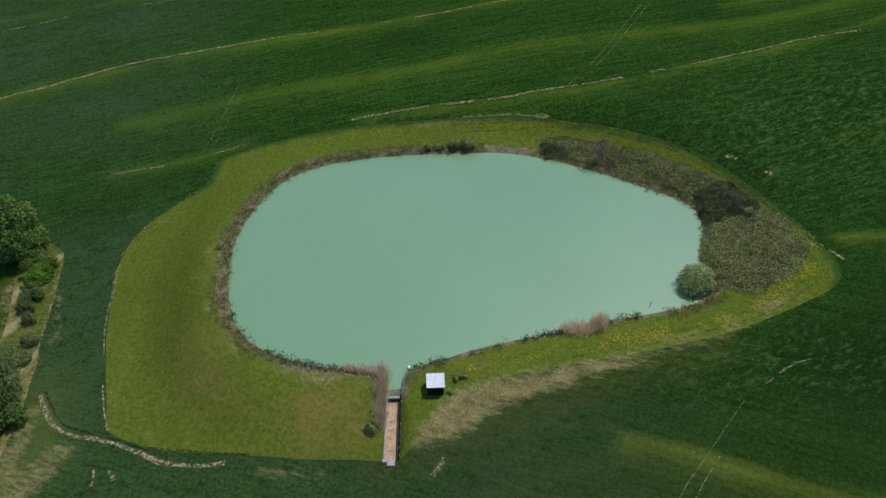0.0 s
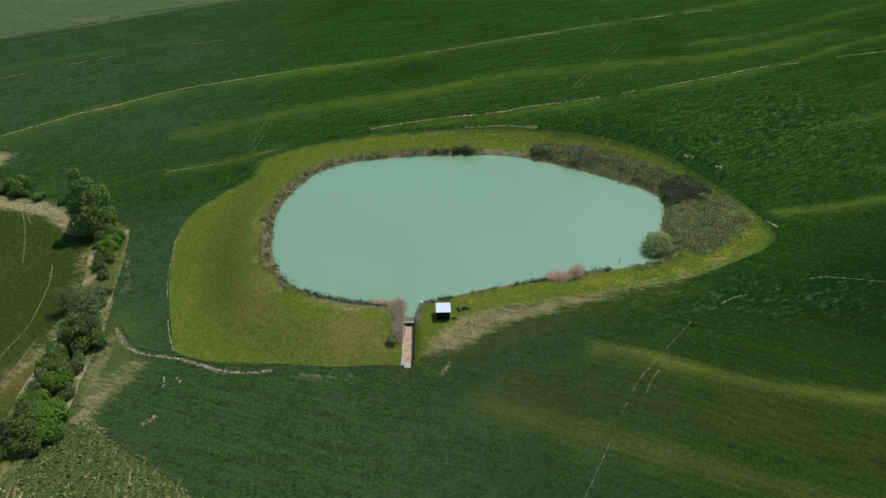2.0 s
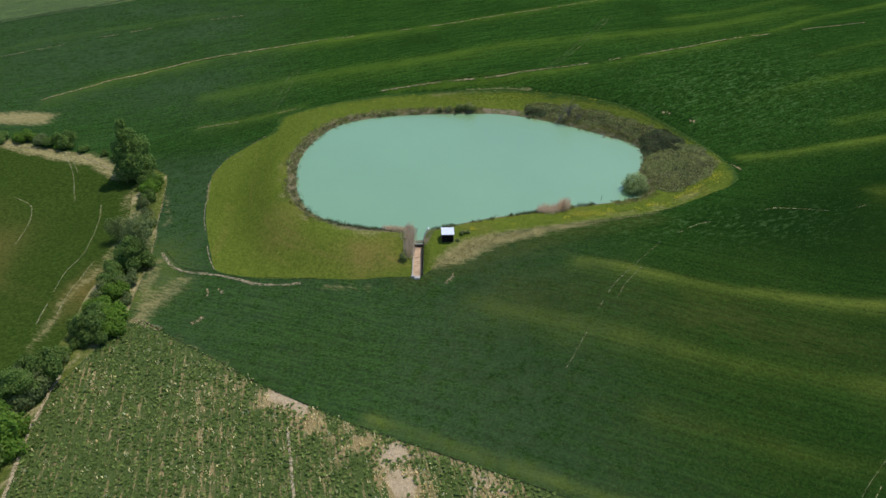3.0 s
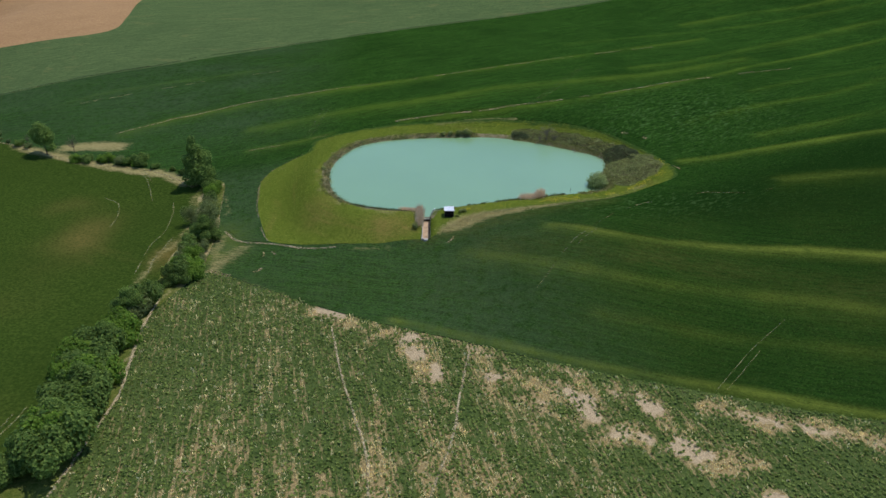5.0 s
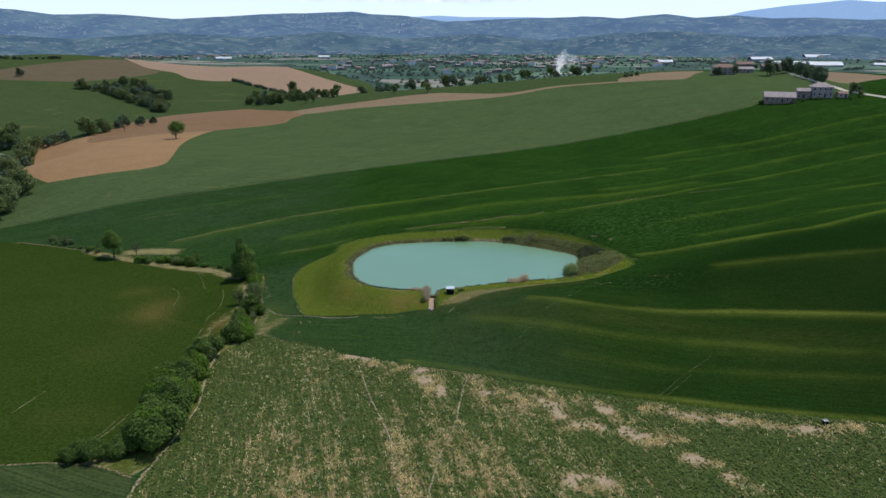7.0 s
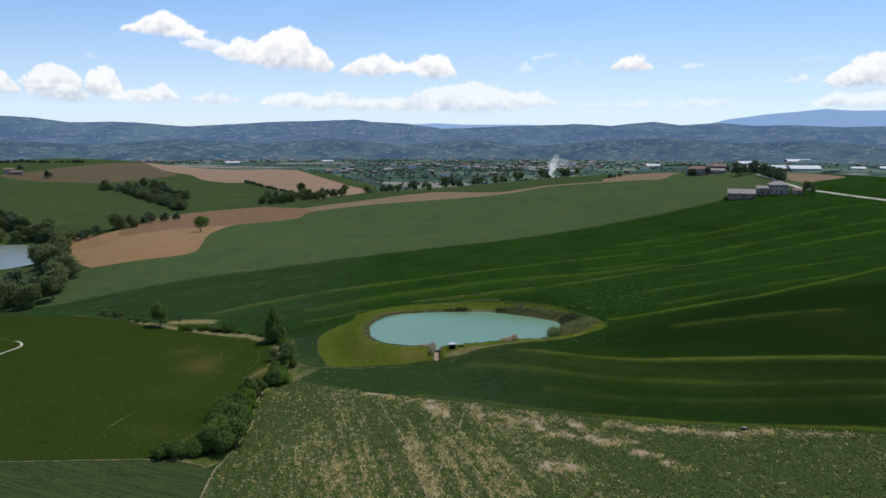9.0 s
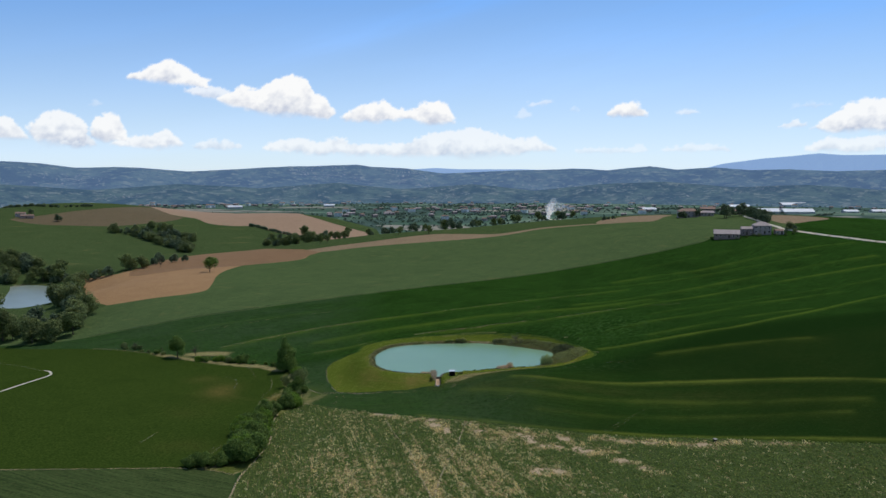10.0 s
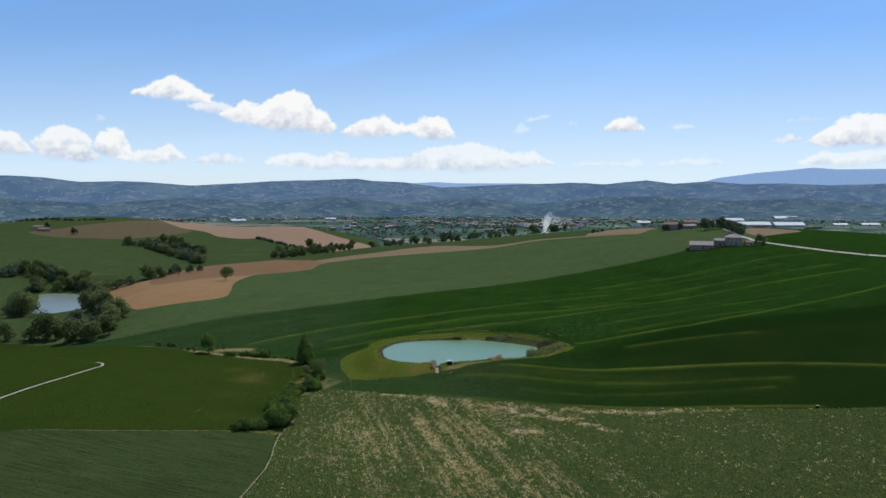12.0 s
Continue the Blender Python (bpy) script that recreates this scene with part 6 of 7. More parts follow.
for course in ([(-81.4, -22.6), (-79.0, -14.0), (-78.3, -7.9)], [(-79.2, -18.6), (-77.4, -12.0), (-76.9, -6)], [(-80.2, 91.3), (-77.8, 82), (-76.7, 70.5), (-77.8, 63.6), (-77.3, 56.4)], [(-76.8, 52.6), (-76.2, 46.1)], [(-73.4, 67.4), (-74.1, 55.3), (-73.2, 46.6)], [(-100.3, 119.3), (-93.5, 108.6), (-87, 92.5)], [(-98.6, 119), (-91.6, 107.5)], [(-101.9, 94.8), (-96.7, 91), (-93.6, 83.4), (-92.5, 73.4)], [(-102, -8), (-100, 4)]):
    ribbon("wheel_track", course, 0.7, FAINT, "pale scuffed wheel track in the young crop", "track", seed=60, ragged=0.7)

for off in (0.0, 1.7):
    ribbon("wheel_rut", [(8, 129.8 - off), (20, 129.8 - off), (30, 128.6 - off), (40, 124.6 - off), (50, 118.6 - off), (57, 111.5 - off), (61 - 0.3 * off, 104), (64 - 0.7 * off, 95), (66.2 - off, 87)], 0.55, RUT, "grassy wheel rut round the pond", "rut", seed=80 + int(off), gaps=0.1)
    ribbon("wheel_rut", [(22, 66.6 + off), (34, 68.2 + off), (46, 71.0 + off), (56, 74.0 + off), (63.5, 78 + off)], 0.5, RUT, "grassy wheel rut round the pond", "rut", seed=82 + int(off), gaps=0.15)


# ---- the pond's edge ----
def sedge_mesh(name, spots, tall, blades, width, material, seed, spread=0.35, lean=0.35):
    """Tufts of upright blades at the given places (x, y, z, size)."""
    rng = np.random.default_rng(seed)
    spots = np.asarray(spots, float)
    base = np.repeat(spots, blades, axis=0)
    n = len(base)
    foot = base[:, :3] + np.c_[rng.normal(size=(n, 2)) * spread * base[:, 3:4], np.full(n, -0.05)]
    a = rng.uniform(0, math.tau, n)
    out = np.c_[np.cos(a), np.sin(a), np.zeros(n)]
    h = tall * base[:, 3] * rng.uniform(0.55, 1.15, n)
    tip = foot + out * (lean * h * rng.uniform(0.2, 1.0, n))[:, None] + np.c_[np.zeros((n, 2)), h]
    b = rng.uniform(0, math.tau, n)
    side = np.c_[np.cos(b), np.sin(b), np.zeros(n)] * (width * base[:, 3:4])
    mid = foot * 0.45 + tip * 0.55 + np.c_[np.zeros((n, 2)), 0.08 * h]
    corners = np.stack([foot - side * 0.5, mid - side * 0.45, tip, mid + side * 0.45], 1).reshape(-1, 3)
    return quad_mesh(name, corners, material)


def bank_plants():
    rng = np.random.default_rng(71)
    d = np.roll(SHORE, -1, 0) - np.roll(SHORE, 1, 0)
    out = np.stack([d[:, 1], -d[:, 0]], 1) / np.hypot(*d.T)[:, None]
    dark, brown, low = [], [], []
    for (x, y), o in zip(SHORE, out):
        inlet = -6.5 < x < -1.5 and y < 68
        if inlet:
            continue
        overgrown = x > 30 and y > 78
        south = y < 76 and x > -24
        for _ in range(18):
            k = rng.uniform(0.05, 0.8) if south else rng.uniform(0.05, 2.2)
            px, py = x + o[0] * k + rng.uniform(-0.8, 0.8), y + o[1] * k + rng.uniform(-0.8, 0.8)
            patch = fbm(np.array([px / 2.6]), np.array([py / 2.6]), 3, 81)[0]
            gap = 14 < px < 26 and py > 100
            if gap and rng.random() < 0.9:
                continue
            if south and x > 0 and patch < 0.05:
                continue
            spot = (px, py, max(land(px, py), -0.05), rng.uniform(0.6, 1.25))
            if overgrown and not south:
                brown.append(spot)
            elif south or k < 1.0 and patch > -0.25:
                dark.append(spot)
            elif rng.random() < 0.6:
                brown.append(spot)
            else:
                low.append(spot)
    for name, spots, tall, mat, label in (("sedge", dark, 0.36, SEDGE_DARK, "dark sedge tufts along the waterline"), ("sedge", brown, 0.45, SEDGE, "withered brown grass on the pond bank"), ("sedge", low, 0.35, DRY_STALK, "pale dead stalks on the pond bank")):
        tagged(new(name, sedge_mesh(name, spots, tall, 12, 0.14, mat, len(spots), 0.30, 0.6)), label, "grass", kind="stuff")


bank_plants()


def reed_bed(course, wide, tall, count, seed, label):
    rng = np.random.default_rng(seed)
    line = curve_points(course, 0.3)
    spots = []
    for _ in range(count):
        x, y = line[rng.integers(len(line))]
        x, y = x + rng.normal() * wide, y + rng.normal() * wide
        spots.append((x, y, max(land(x, y), -0.1), rng.uniform(0.6, 1.2)))
    tagged(new("reeds", sedge_mesh("reeds", spots, tall, 10, 0.07, REED, seed, 0.3, 0.3)), label, "reeds", kind="stuff")


reed_bed([(-6.2, 56.5), (-6.3, 60), (-6.0, 63.5), (-6.1, 66.3)], 0.42, 2.1, 170, 91, "dry tan reeds beside the spillway")
reed_bed([(-6.5, 65.6), (-9.5, 66.2), (-11, 66.6)], 0.4, 1.1, 120, 92, "dry tan reeds on the pond edge")
reed_bed([(22.5, 72.6), (25.0, 72.4), (27.0, 72.9)], 0.7, 1.6, 160, 93, "dry tan reed clump on the bank")
reed_bed([(27.0, 73.2), (28.0, 73.0)], 0.5, 2.4, 110, 94, "tall dry reed clump on the bank")


def thicket(outline, count, tall, size, material, seed, label, name="brambles"):
    """A low tangle of leafy growth over part of the bank."""
    rng = np.random.default_rng(seed)
    ring = curve_points(outline, 1.0, True)
    ring = ring + 1.1 * np.stack([fbm(ring[:, 0] / 2.2, ring[:, 1] / 2.2, 3, seed + 1), fbm(ring[:, 0] / 2.2, ring[:, 1] / 2.2, 3, seed + 2)], 1)
    lo, hi = ring.min(0), ring.max(0)
    q = rng.uniform(lo, hi, (count * 3, 2))
    q = q[within(q, ring)][:count]
    inner = np.clip(distance_to(q, ring, True) / 3.2, 0.1, 1) ** 0.8
    mound = tall * (0.55 + 0.5 * fbm(q[:, 0] / 2.4, q[:, 1] / 2.4, 3, seed)) * inner
    z = height(q[:, 0], q[:, 1]) + np.clip(mound, 0.1, 9) * rng.uniform(0.86, 1.08, len(q))
    slope = np.stack([fbm(q[:, 0] / 2.4 + 0.2, q[:, 1] / 2.4, 3, seed) - fbm(q[:, 0] / 2.4 - 0.2, q[:, 1] / 2.4, 3, seed), fbm(q[:, 0] / 2.4, q[:, 1] / 2.4 + 0.2, 3, seed) - fbm(q[:, 0] / 2.4, q[:, 1] / 2.4 - 0.2, 3, seed)], 1)
    nrm = np.c_[-slope * tall * 1.2, np.ones(len(q))]
    corners = leaf_quads(rng, np.c_[q, z], nrm, size, 0.42, 0.6)
    # the tangle of stems below the leaves
    bm = bmesh.new()
    step = 0.7
    gx, gy = np.meshgrid(np.arange(lo[0], hi[0], step), np.arange(lo[1], hi[1], step))
    flat = np.stack([gx.ravel(), gy.ravel()], 1)
    inn = within(flat, ring)
    rim = np.clip(distance_to(flat, ring, True) / 3.2, 0.0, 1) ** 0.8
    zz = height(flat[:, 0], flat[:, 1]) + 0.86 * np.clip(tall * (0.55 + 0.5 * fbm(flat[:, 0] / 2.4, flat[:, 1] / 2.4, 3, seed)) * rim, 0.05, 9)
    index = {int(i): bm.verts.new((*flat[i], zz[i])) for i in np.nonzero(inn)[0]}
    w = gx.shape[1]
    for i in index:
        if all(j in index for j in (i + 1, i + w, i + w + 1)):
            bm.faces.new((index[i], index[i + 1], index[i + w + 1], index[i + w]))
    thing = tagged(new(name, quad_mesh(name, corners, material)), label, "brambles", kind="stuff")
    part("stems", bm, STEMS, thing, "brown tangled stems")
    return thing


thicket([(50.5, 79.5), (55, 78.2), (61, 80), (65.5, 86), (64.5, 92), (61, 99), (56, 100), (53.0, 97), (50.6, 92), (50.0, 86)], 11000, 1.35, 0.31, BRAMBLE, 101, "grey-green bramble thicket on the pond bank")
thicket([(52.5, 97), (60, 96), (62.5, 99.5), (60.5, 104.5), (56.0, 107.5), (52.8, 104.5)], 4500, 2.7, 0.36, BRAMBLE_DARK, 102, "tall dark bramble thicket over the water")
thicket([(52.5, 104.5), (58, 106), (54, 111.5), (46, 117.5), (38, 122), (29, 125.5), (25.5, 122.2), (30, 119.5), (38, 115.5), (46, 110.5)], 11000, 1.6, 0.31, BRAMBLE, 103, "grey-green bramble thicket on the pond bank")
thicket([(25.6, 120.6), (29.5, 119.0), (32, 120.5), (28.5, 124), (25.6, 123.6)], 1200, 2.0, 0.4, BRAMBLE_DARK, 104, "dark bramble growth on the pond bank")
plant("willow", 45.6, 81.6, 1.0, 0.5)
plant("dark", 11.0, 123.8, 0.62, 0.3)
plant("dark", 8.2, 124.0, 0.5, 1.3)
plant("dark", 5.0, 123.9, 0.38, 2.0)
plant("dark", 2.5, 123.8, 0.34, 2.9)
plant("dead", 36.5, 116.6, 1.25, 0.2)
plant("dead", 34.5, 116.0, 0.6, 1.9)
plant("dead", 39.0, 115.2, 0.6, 3.1)
for x, y, s in ((4.9, 63.6, 0.28), (6.0, 64.0, 0.24), (3.6, 61.3, 0.2), (-35.0, 94.5, 0.3), (-7.1, 56.2, 0.42), (29.5, 74.0, 0.2)):
    plant("dark", x, y, s, x)


def bank_rocks():
    """Mud-stained stones and stumps along the north-eastern waterline."""
    rng = random.Random(111)
    shape = bmesh.new()
    bmesh.ops.create_icosphere(shape, subdivisions=1, radius=1.0)
    for v in shape.verts:
        v.co *= 1 + 0.35 * noise.noise(v.co * 1.7)
    data = bpy.data.meshes.new("stone")
    shape.to_mesh(data)
    shape.free()
    data.materials.append(STONE)
    for _ in range(46):
        i = rng.choice([j for j, p in enumerate(SHORE) if p[0] > 33 and p[1] > 99])
        x, y = SHORE[i][0] + rng.uniform(-1.0, 0.8), SHORE[i][1] + rng.uniform(-1.0, 0.8)
        ob = tagged(new("stone", data), "mud-stained stone at the waterline", "stone", "waterline stones")
        s = rng.uniform(0.12, 0.42)
        ob.matrix_basis = Matrix.Translation((x, y, max(land(x, y), -0.08))) @ Matrix.Rotation(rng.uniform(0, 6), 4, "Z") @ Matrix.Diagonal((s, s * rng.uniform(0.6, 1), s * 0.6, 1))


bank_rocks()


def box(bm, x0, x1, y0, y1, z0, z1, m=None):
    made = bmesh.ops.create_cube(bm, size=1.0, matrix=Matrix.Translation(((x0 + x1) / 2, (y0 + y1) / 2, (z0 + z1) / 2)) @ Matrix.Diagonal((x1 - x0, y1 - y0, z1 - z0, 1)))
    if m is not None:
        bmesh.ops.transform(bm, matrix=m, verts=made["verts"])


def solid(name, parent, material, *boxes, bevel=0.0, label=""):
    bm = bmesh.new()
    for b in boxes:
        box(bm, *b)
    if bevel:
        bmesh.ops.bevel(bm, geom=bm.edges[:], offset=bevel, segments=1, affect="EDGES")
    return part(name, bm, material, parent, label)


def spillway():
    """A sunken chute that leads water out of the pond."""
    thing = tagged(new("spillway"), "sunken concrete spillway chute with sandy floor below the pond", "spillway")
    thing.location = (-4.5, 56.6, 0.0)
    thing.rotation_euler = (0, 0, radians(-2.4))
    bm = bmesh.new()
    corners = [(-0.93, -5.0, -1.25), (0.83, -5.0, -1.25), (0.83, 4.5, -0.55), (-0.93, 4.5, -0.55)]
    lowers = [(x, y, z - 0.15) for x, y, z in corners]
    v = [bm.verts.new(c) for c in corners + lowers]
    for f in ((0, 1, 2, 3), (7, 6, 5, 4), (0, 4, 5, 1), (1, 5, 6, 2), (2, 6, 7, 3), (3, 7, 4, 0)):
        bm.faces.new([v[i] for i in f])
    part("chute_floor", bm, CHUTE_FLOOR, thing, "sandy orange-brown chute floor")
    # the eastern wall's shade is put into its near-black colour
    for x0, x1, mat, label in ((-1.08, -0.93, CONCRETE, ""), (0.83, 0.98, SHADE_AND_BOX_BLACK, "side wall coloured near black as shade")):
        bm = bmesh.new()
        rows = [(-5.05, -1.45, -0.5), (-1.5, -1.25, -0.05), (2.0, -1.0, 0.3), (5.0, -0.75, 0.42)]
        rings = [[bm.verts.new(c) for c in ((x0, y, lo), (x1, y, lo), (x1, y, hi), (x0, y, hi))] for y, lo, hi in rows]
        for r, s in zip(rings, rings[1:]):
            for k in range(4):
                bm.faces.new((r[k], r[(k + 1) % 4], s[(k + 1) % 4], s[k]))
        bm.faces.new(rings[0][::-1])
        bm.faces.new(rings[-1])
        bmesh.ops.recalc_face_normals(bm, faces=bm.faces)
        part("side_wall", bm, mat, thing, label)
    solid("weir", thing, DARK_WOOD, (-0.93, 0.83, 4.4, 4.52, -0.6, 0.05), label="dark weir board")
    solid("weir_cap", thing, CONCRETE, (-1.0, 0.9, 4.52, 4.72, -0.5, 0.12), bevel=0.02)
    solid("end_block", thing, CONCRETE, (-0.55, 0.5, -5.8, -4.95, -1.6, -0.55), bevel=0.04, label="pale concrete end block")
    solid("end_block", thing, CONCRETE, (-1.2, -0.6, -5.35, -4.85, -1.6, -0.42), bevel=0.04, label="pale concrete end block")
    for k in range(8):
        y = -4.4 + k * 1.15
        solid("post", thing, CONCRETE, (0.99, 1.11, y, y + 0.14, -1.0, -0.3 + 0.11 * k), bevel=0.01)
        if k < 6:
            solid("post", thing, DEADWOOD, (-1.2, -1.1, y + 0.3, y + 0.42, -1.0, -0.35 + 0.11 * k), bevel=0.01)
    for y, z in ((-3.4, -1.13), (-1.6, -1.0), (-0.3, -0.9), (1.0, -0.81)):
        bm = bmesh.new()
        tube(bm, [(-0.55, y, z + 0.04), (0.15, y + 0.35, z + 0.08)], [0.035, 0.025], 5)
        part("branch", bm, DEADWOOD, thing, "washed-up stick")
    return thing


spillway()


def inlet_wall():
    """Timber edging with stakes along the inlet's eastern side."""
    thing = tagged(new("inlet_edging"), "grey timber edging along the pond inlet", "edging")
    thing.location = (-2.95, 63.9, 0.0)
    bm = bmesh.new()
    tube(bm, [(-0.3, -2.4, 0.45), (-0.05, 0.0, 0.38), (0.75, 2.4, 0.32)], [0.10, 0.10, 0.08], 6)
    part("rail", bm, DEADWOOD, thing)
    for k in range(6):
        t = k / 5
        x, y = -0.32 + 1.05 * t * t, -2.4 + 4.8 * t
        solid("stake", thing, DEADWOOD, (x - 0.15, x - 0.06, y - 0.05, y + 0.05, -0.5, 0.55), bevel=0.01)
    solid("pale_block", thing, WHITE_WALL, (0.62, 0.95, 2.2, 2.75, 0.1, 0.5), bevel=0.04, label="whitewashed block")
    return thing


inlet_wall()


def shelter():
    """A low pump shelter with dark board walls and a pale metal roof."""
    x, y = 1.6, 62.1
    z = land(x, y)
    thing = tagged(new("shelter"), "low dark shelter with a pale sheet-metal roof beside the pond", "shelter")
    thing.location = (x, y, z)
    bm = bmesh.new()
    n = 28
    for k in range(n + 1):
        xx = -1.3 + 2.6 * k / n
        zz = 0.02 * (1 if k % 2 else -1)
        for yy, base in ((-1.25, 1.86), (1.2, 2.0)):
            bm.verts.new((xx, yy, base + zz))
            bm.verts.new((xx, yy, base + zz + 0.012))
    bm.verts.ensure_lookup_table()
    for k in range(n):
        a, b = 4 * k, 4 * k + 4
        for f in ((a + 1, b + 1, b + 3, a + 3), (a, a + 2, b + 2, b), (a, b, b + 1, a + 1), (a + 2, a + 3, b + 3, b + 2)):
            bm.faces.new([bm.verts[i] for i in f])
    part("roof", bm, ROOF_METAL, thing, "pale corrugated metal sheet")
    for px in (-1.2, 1.05):
        for py in (-1.15, 1.05):
            solid("post", thing, DARK_WOOD, (px, px + 0.1, py, py + 0.1, -0.3, 1.84 + (0.12 if py > 0 else 0)))
    # boards added in near black to imitate the shade under the roof
    for k in range(8):
        solid("board", thing, SHADE_AND_BOX_BLACK, (-1.1 + k * 0.27, -1.1 + k * 0.27 + 0.255, -1.10, -1.07, -0.2, 1.8), label="added near-black board for the shaded front")
    solid("back_wall", thing, DARK_WOOD, (-1.15, 1.15, 1.07, 1.11, -0.2, 1.9))
    solid("side_wall", thing, DARK_WOOD, (-1.19, -1.15, -1.1, 1.1, -0.2, 1.8))
    solid("side_wall", thing, CONCRETE, (1.15, 1.20, -1.1, 1.1, -0.2, 1.8), label="grey sheet side wall")
    return thing


shelter()


def stake(x, y, tall, lean, label):
    bm = bmesh.new()
    tube(bm, [(0, 0, -0.8), (lean * 0.5, 0, tall * 0.5), (lean, 0, tall)], [0.06, 0.055, 0.045], 6)
    ob = tagged(mesh_object("wooden_stake", bm, DEADWOOD), label, "stake")
    ob.location = (x, y, max(land(x, y), -0.3))


stake(36.8, 77.2, 1.5, 0.15, "leaning wooden stake at the water's edge")
stake(-32.9, 96.4, 0.9, 0.0, "short wooden stake on the pond bank")


def field_marker(x, y):
    """A small inspection box at the edge of the bean field."""
    thing = tagged(new("inspection_box"), "small dark box with a pale lid at the field edge", "box")
    thing.location = (x, y, land(x, y))
    solid("body", thing, SHADE_AND_BOX_BLACK, (-0.45, 0.45, -0.4, 0.4, -0.1, 0.75), bevel=0.03)
    solid("lid", thing, CONCRETE, (-0.55, 0.55, -0.5, 0.5, 0.75, 0.87), bevel=0.02)


field_marker(75.9, -26.9)
field_marker(122.0, -48.6)


def flowers():
    rng = np.random.default_rng(121)
    spots = []
    for course, wide, n in (([(26, 68.8), (38, 71.0), (48, 73.6), (58, 77.0), (64, 81)], 0.9, 2200), ([(10, 128.5), (22, 128.6), (34, 126.3), (45, 121.5)], 0.8, 700), ([(-22, 126), (-5, 128.6), (10, 129)], 1.0, 250), ([(60, 103), (64, 94), (66.5, 86)], 0.8, 600), ([(6.8, 65.2), (7.2, 65.6)], 0.3, 70), ([(12, 66.5), (26, 68.0)], 1.0, 160)):
        line = curve_points(course, 0.5)
        p = line[rng.integers(len(line), size=n)] + rng.normal(size=(n, 2)) * wide
        keep = fbm(p[:, 0] / 4, p[:, 1] / 4, 3, 9) > -0.1
        spots.append(p[keep & within(p, LAWN_EDGE)])
    p = np.concatenate(spots)
    z = height(p[:, 0], p[:, 1]) + rng.uniform(0.12, 0.35, len(p))
    c = leaf_quads(rng, np.c_[p, z], np.tile((0.0, 0.0, 1.0), (len(p), 1)), 0.14, 0.35)
    tagged(new("flowers", quad_mesh("flowers", c, FLOWER)), "scattered yellow wildflowers in the grass", "flowers", kind="stuff")


flowers()


def grass_tufts():
    """Longer grass on the mown bank, along the wheat's edge and in the verge."""
    rng = np.random.default_rng(131)
    lo, hi = LAWN_EDGE.min(0), LAWN_EDGE.max(0)
    q = rng.uniform(lo, hi, (30000, 2))
    q = q[within(q, LAWN_EDGE) & ~within(q, BANK_RING) & ~within(q, CHUTE * 1.0)]
    q = q[fbm(q[:, 0] / 5, q[:, 1] / 5, 3, 17) > rng.uniform(-0.9, 0.5, len(q))][:9000]
    spots = np.c_[q, height(q[:, 0], q[:, 1]), rng.uniform(0.5, 1.2, len(q))]
    tagged(new("grass", sedge_mesh("grass", spots, 0.17, 4, 0.16, GRASS_BLADE, 5, 0.35, 0.8)), "short tufty grass on the mown bank", "grass", kind="stuff")
    q = rng.uniform(TAN_EDGE.min(0), TAN_EDGE.max(0), (20000, 2))
    q = q[within(q, TAN_EDGE)]
    deep = distance_to(q, TAN_EDGE, True)
    q = q[rng.random(len(q)) < np.clip(deep / 4, 0.05, 0.8)][:2600] + rng.normal(size=(1, 2)) * 0
    spots = np.c_[q, height(q[:, 0], q[:, 1]), rng.uniform(0.6, 1.3, len(q))]
    tagged(new("grass", sedge_mesh("grass", spots, 0.24, 4, 0.12, DRY_STALK, 6, 0.35, 1.0)), "straw-coloured dry grass below the bank", "grass", kind="stuff")


grass_tufts()


def bean_plants():
    """Rows of low bean plants, thin or missing where the soil is poor."""
    rng = np.random.default_rng(141)
    rows = np.arange(-110, 175, 0.85)
    xs, ys = [], []
    for r in rows:
        y = np.arange(-135, 48, 0.62)
        xs.append(np.full(len(y), r) - ROW_LEAN * (y + 20))
        ys.append(y)
    q = np.stack([np.concatenate(xs), np.concatenate(ys)], 1)
    q += rng.normal(size=q.shape) * 0.12
    q = q[within(q, BEAN_EDGE)]
    row_id = np.round((q[:, 0] + ROW_LEAN * (q[:, 1] + 20)) / 0.85)
    streak = fbm(row_id / 1.7, q[:, 1] / 6, 4, 19)
    patch = fbm(q[:, 0] / 15, q[:, 1] / 15, 4, 23)
    clump = fbm(q[:, 0] / 1.1, q[:, 1] / 2.6, 3, 31)
    dense = 1.08 + 0.7 * streak + 0.25 * patch + 0.8 * clump - 1.1 * poor_soil(q)
    alive = rng.random(len(q)) < np.clip(dense, 0.03, 0.97)
    dying = q[(bare_soil(q) < 0.45) & (rng.random(len(q)) < np.where(alive, 0.25, 1.0) * np.clip(2.4 * poor_soil(q), 0.07, 0.95))]
    spots = np.c_[dying, height(dying[:, 0], dying[:, 1]), rng.uniform(0.6, 1.3, len(dying))]
    tagged(new("dry_stalks", sedge_mesh("dry_stalks", spots, 0.55, 4, 0.26, BLEACHED, 8, 0.25, 0.6)), "bleached dry stalks standing between the bean rows", "crop", kind="stuff")
    q = q[alive]
    z = height(q[:, 0], q[:, 1]) + 0.12
    c3 = np.repeat(np.c_[q, z], 3, axis=0) + rng.normal(size=(3 * len(q), 3)) * (0.16, 0.16, 0.09)
    corners = leaf_quads(rng, c3, np.tile((0.0, 0.0, 1.0), (len(c3), 1)), 0.50, 0.6, 0.8)
    tagged(new("bean_plants", quad_mesh("bean_plants", corners, CROP_LEAF)), "rows of low green bean plants on dry soil", "crop", kind="stuff")


bean_plants()


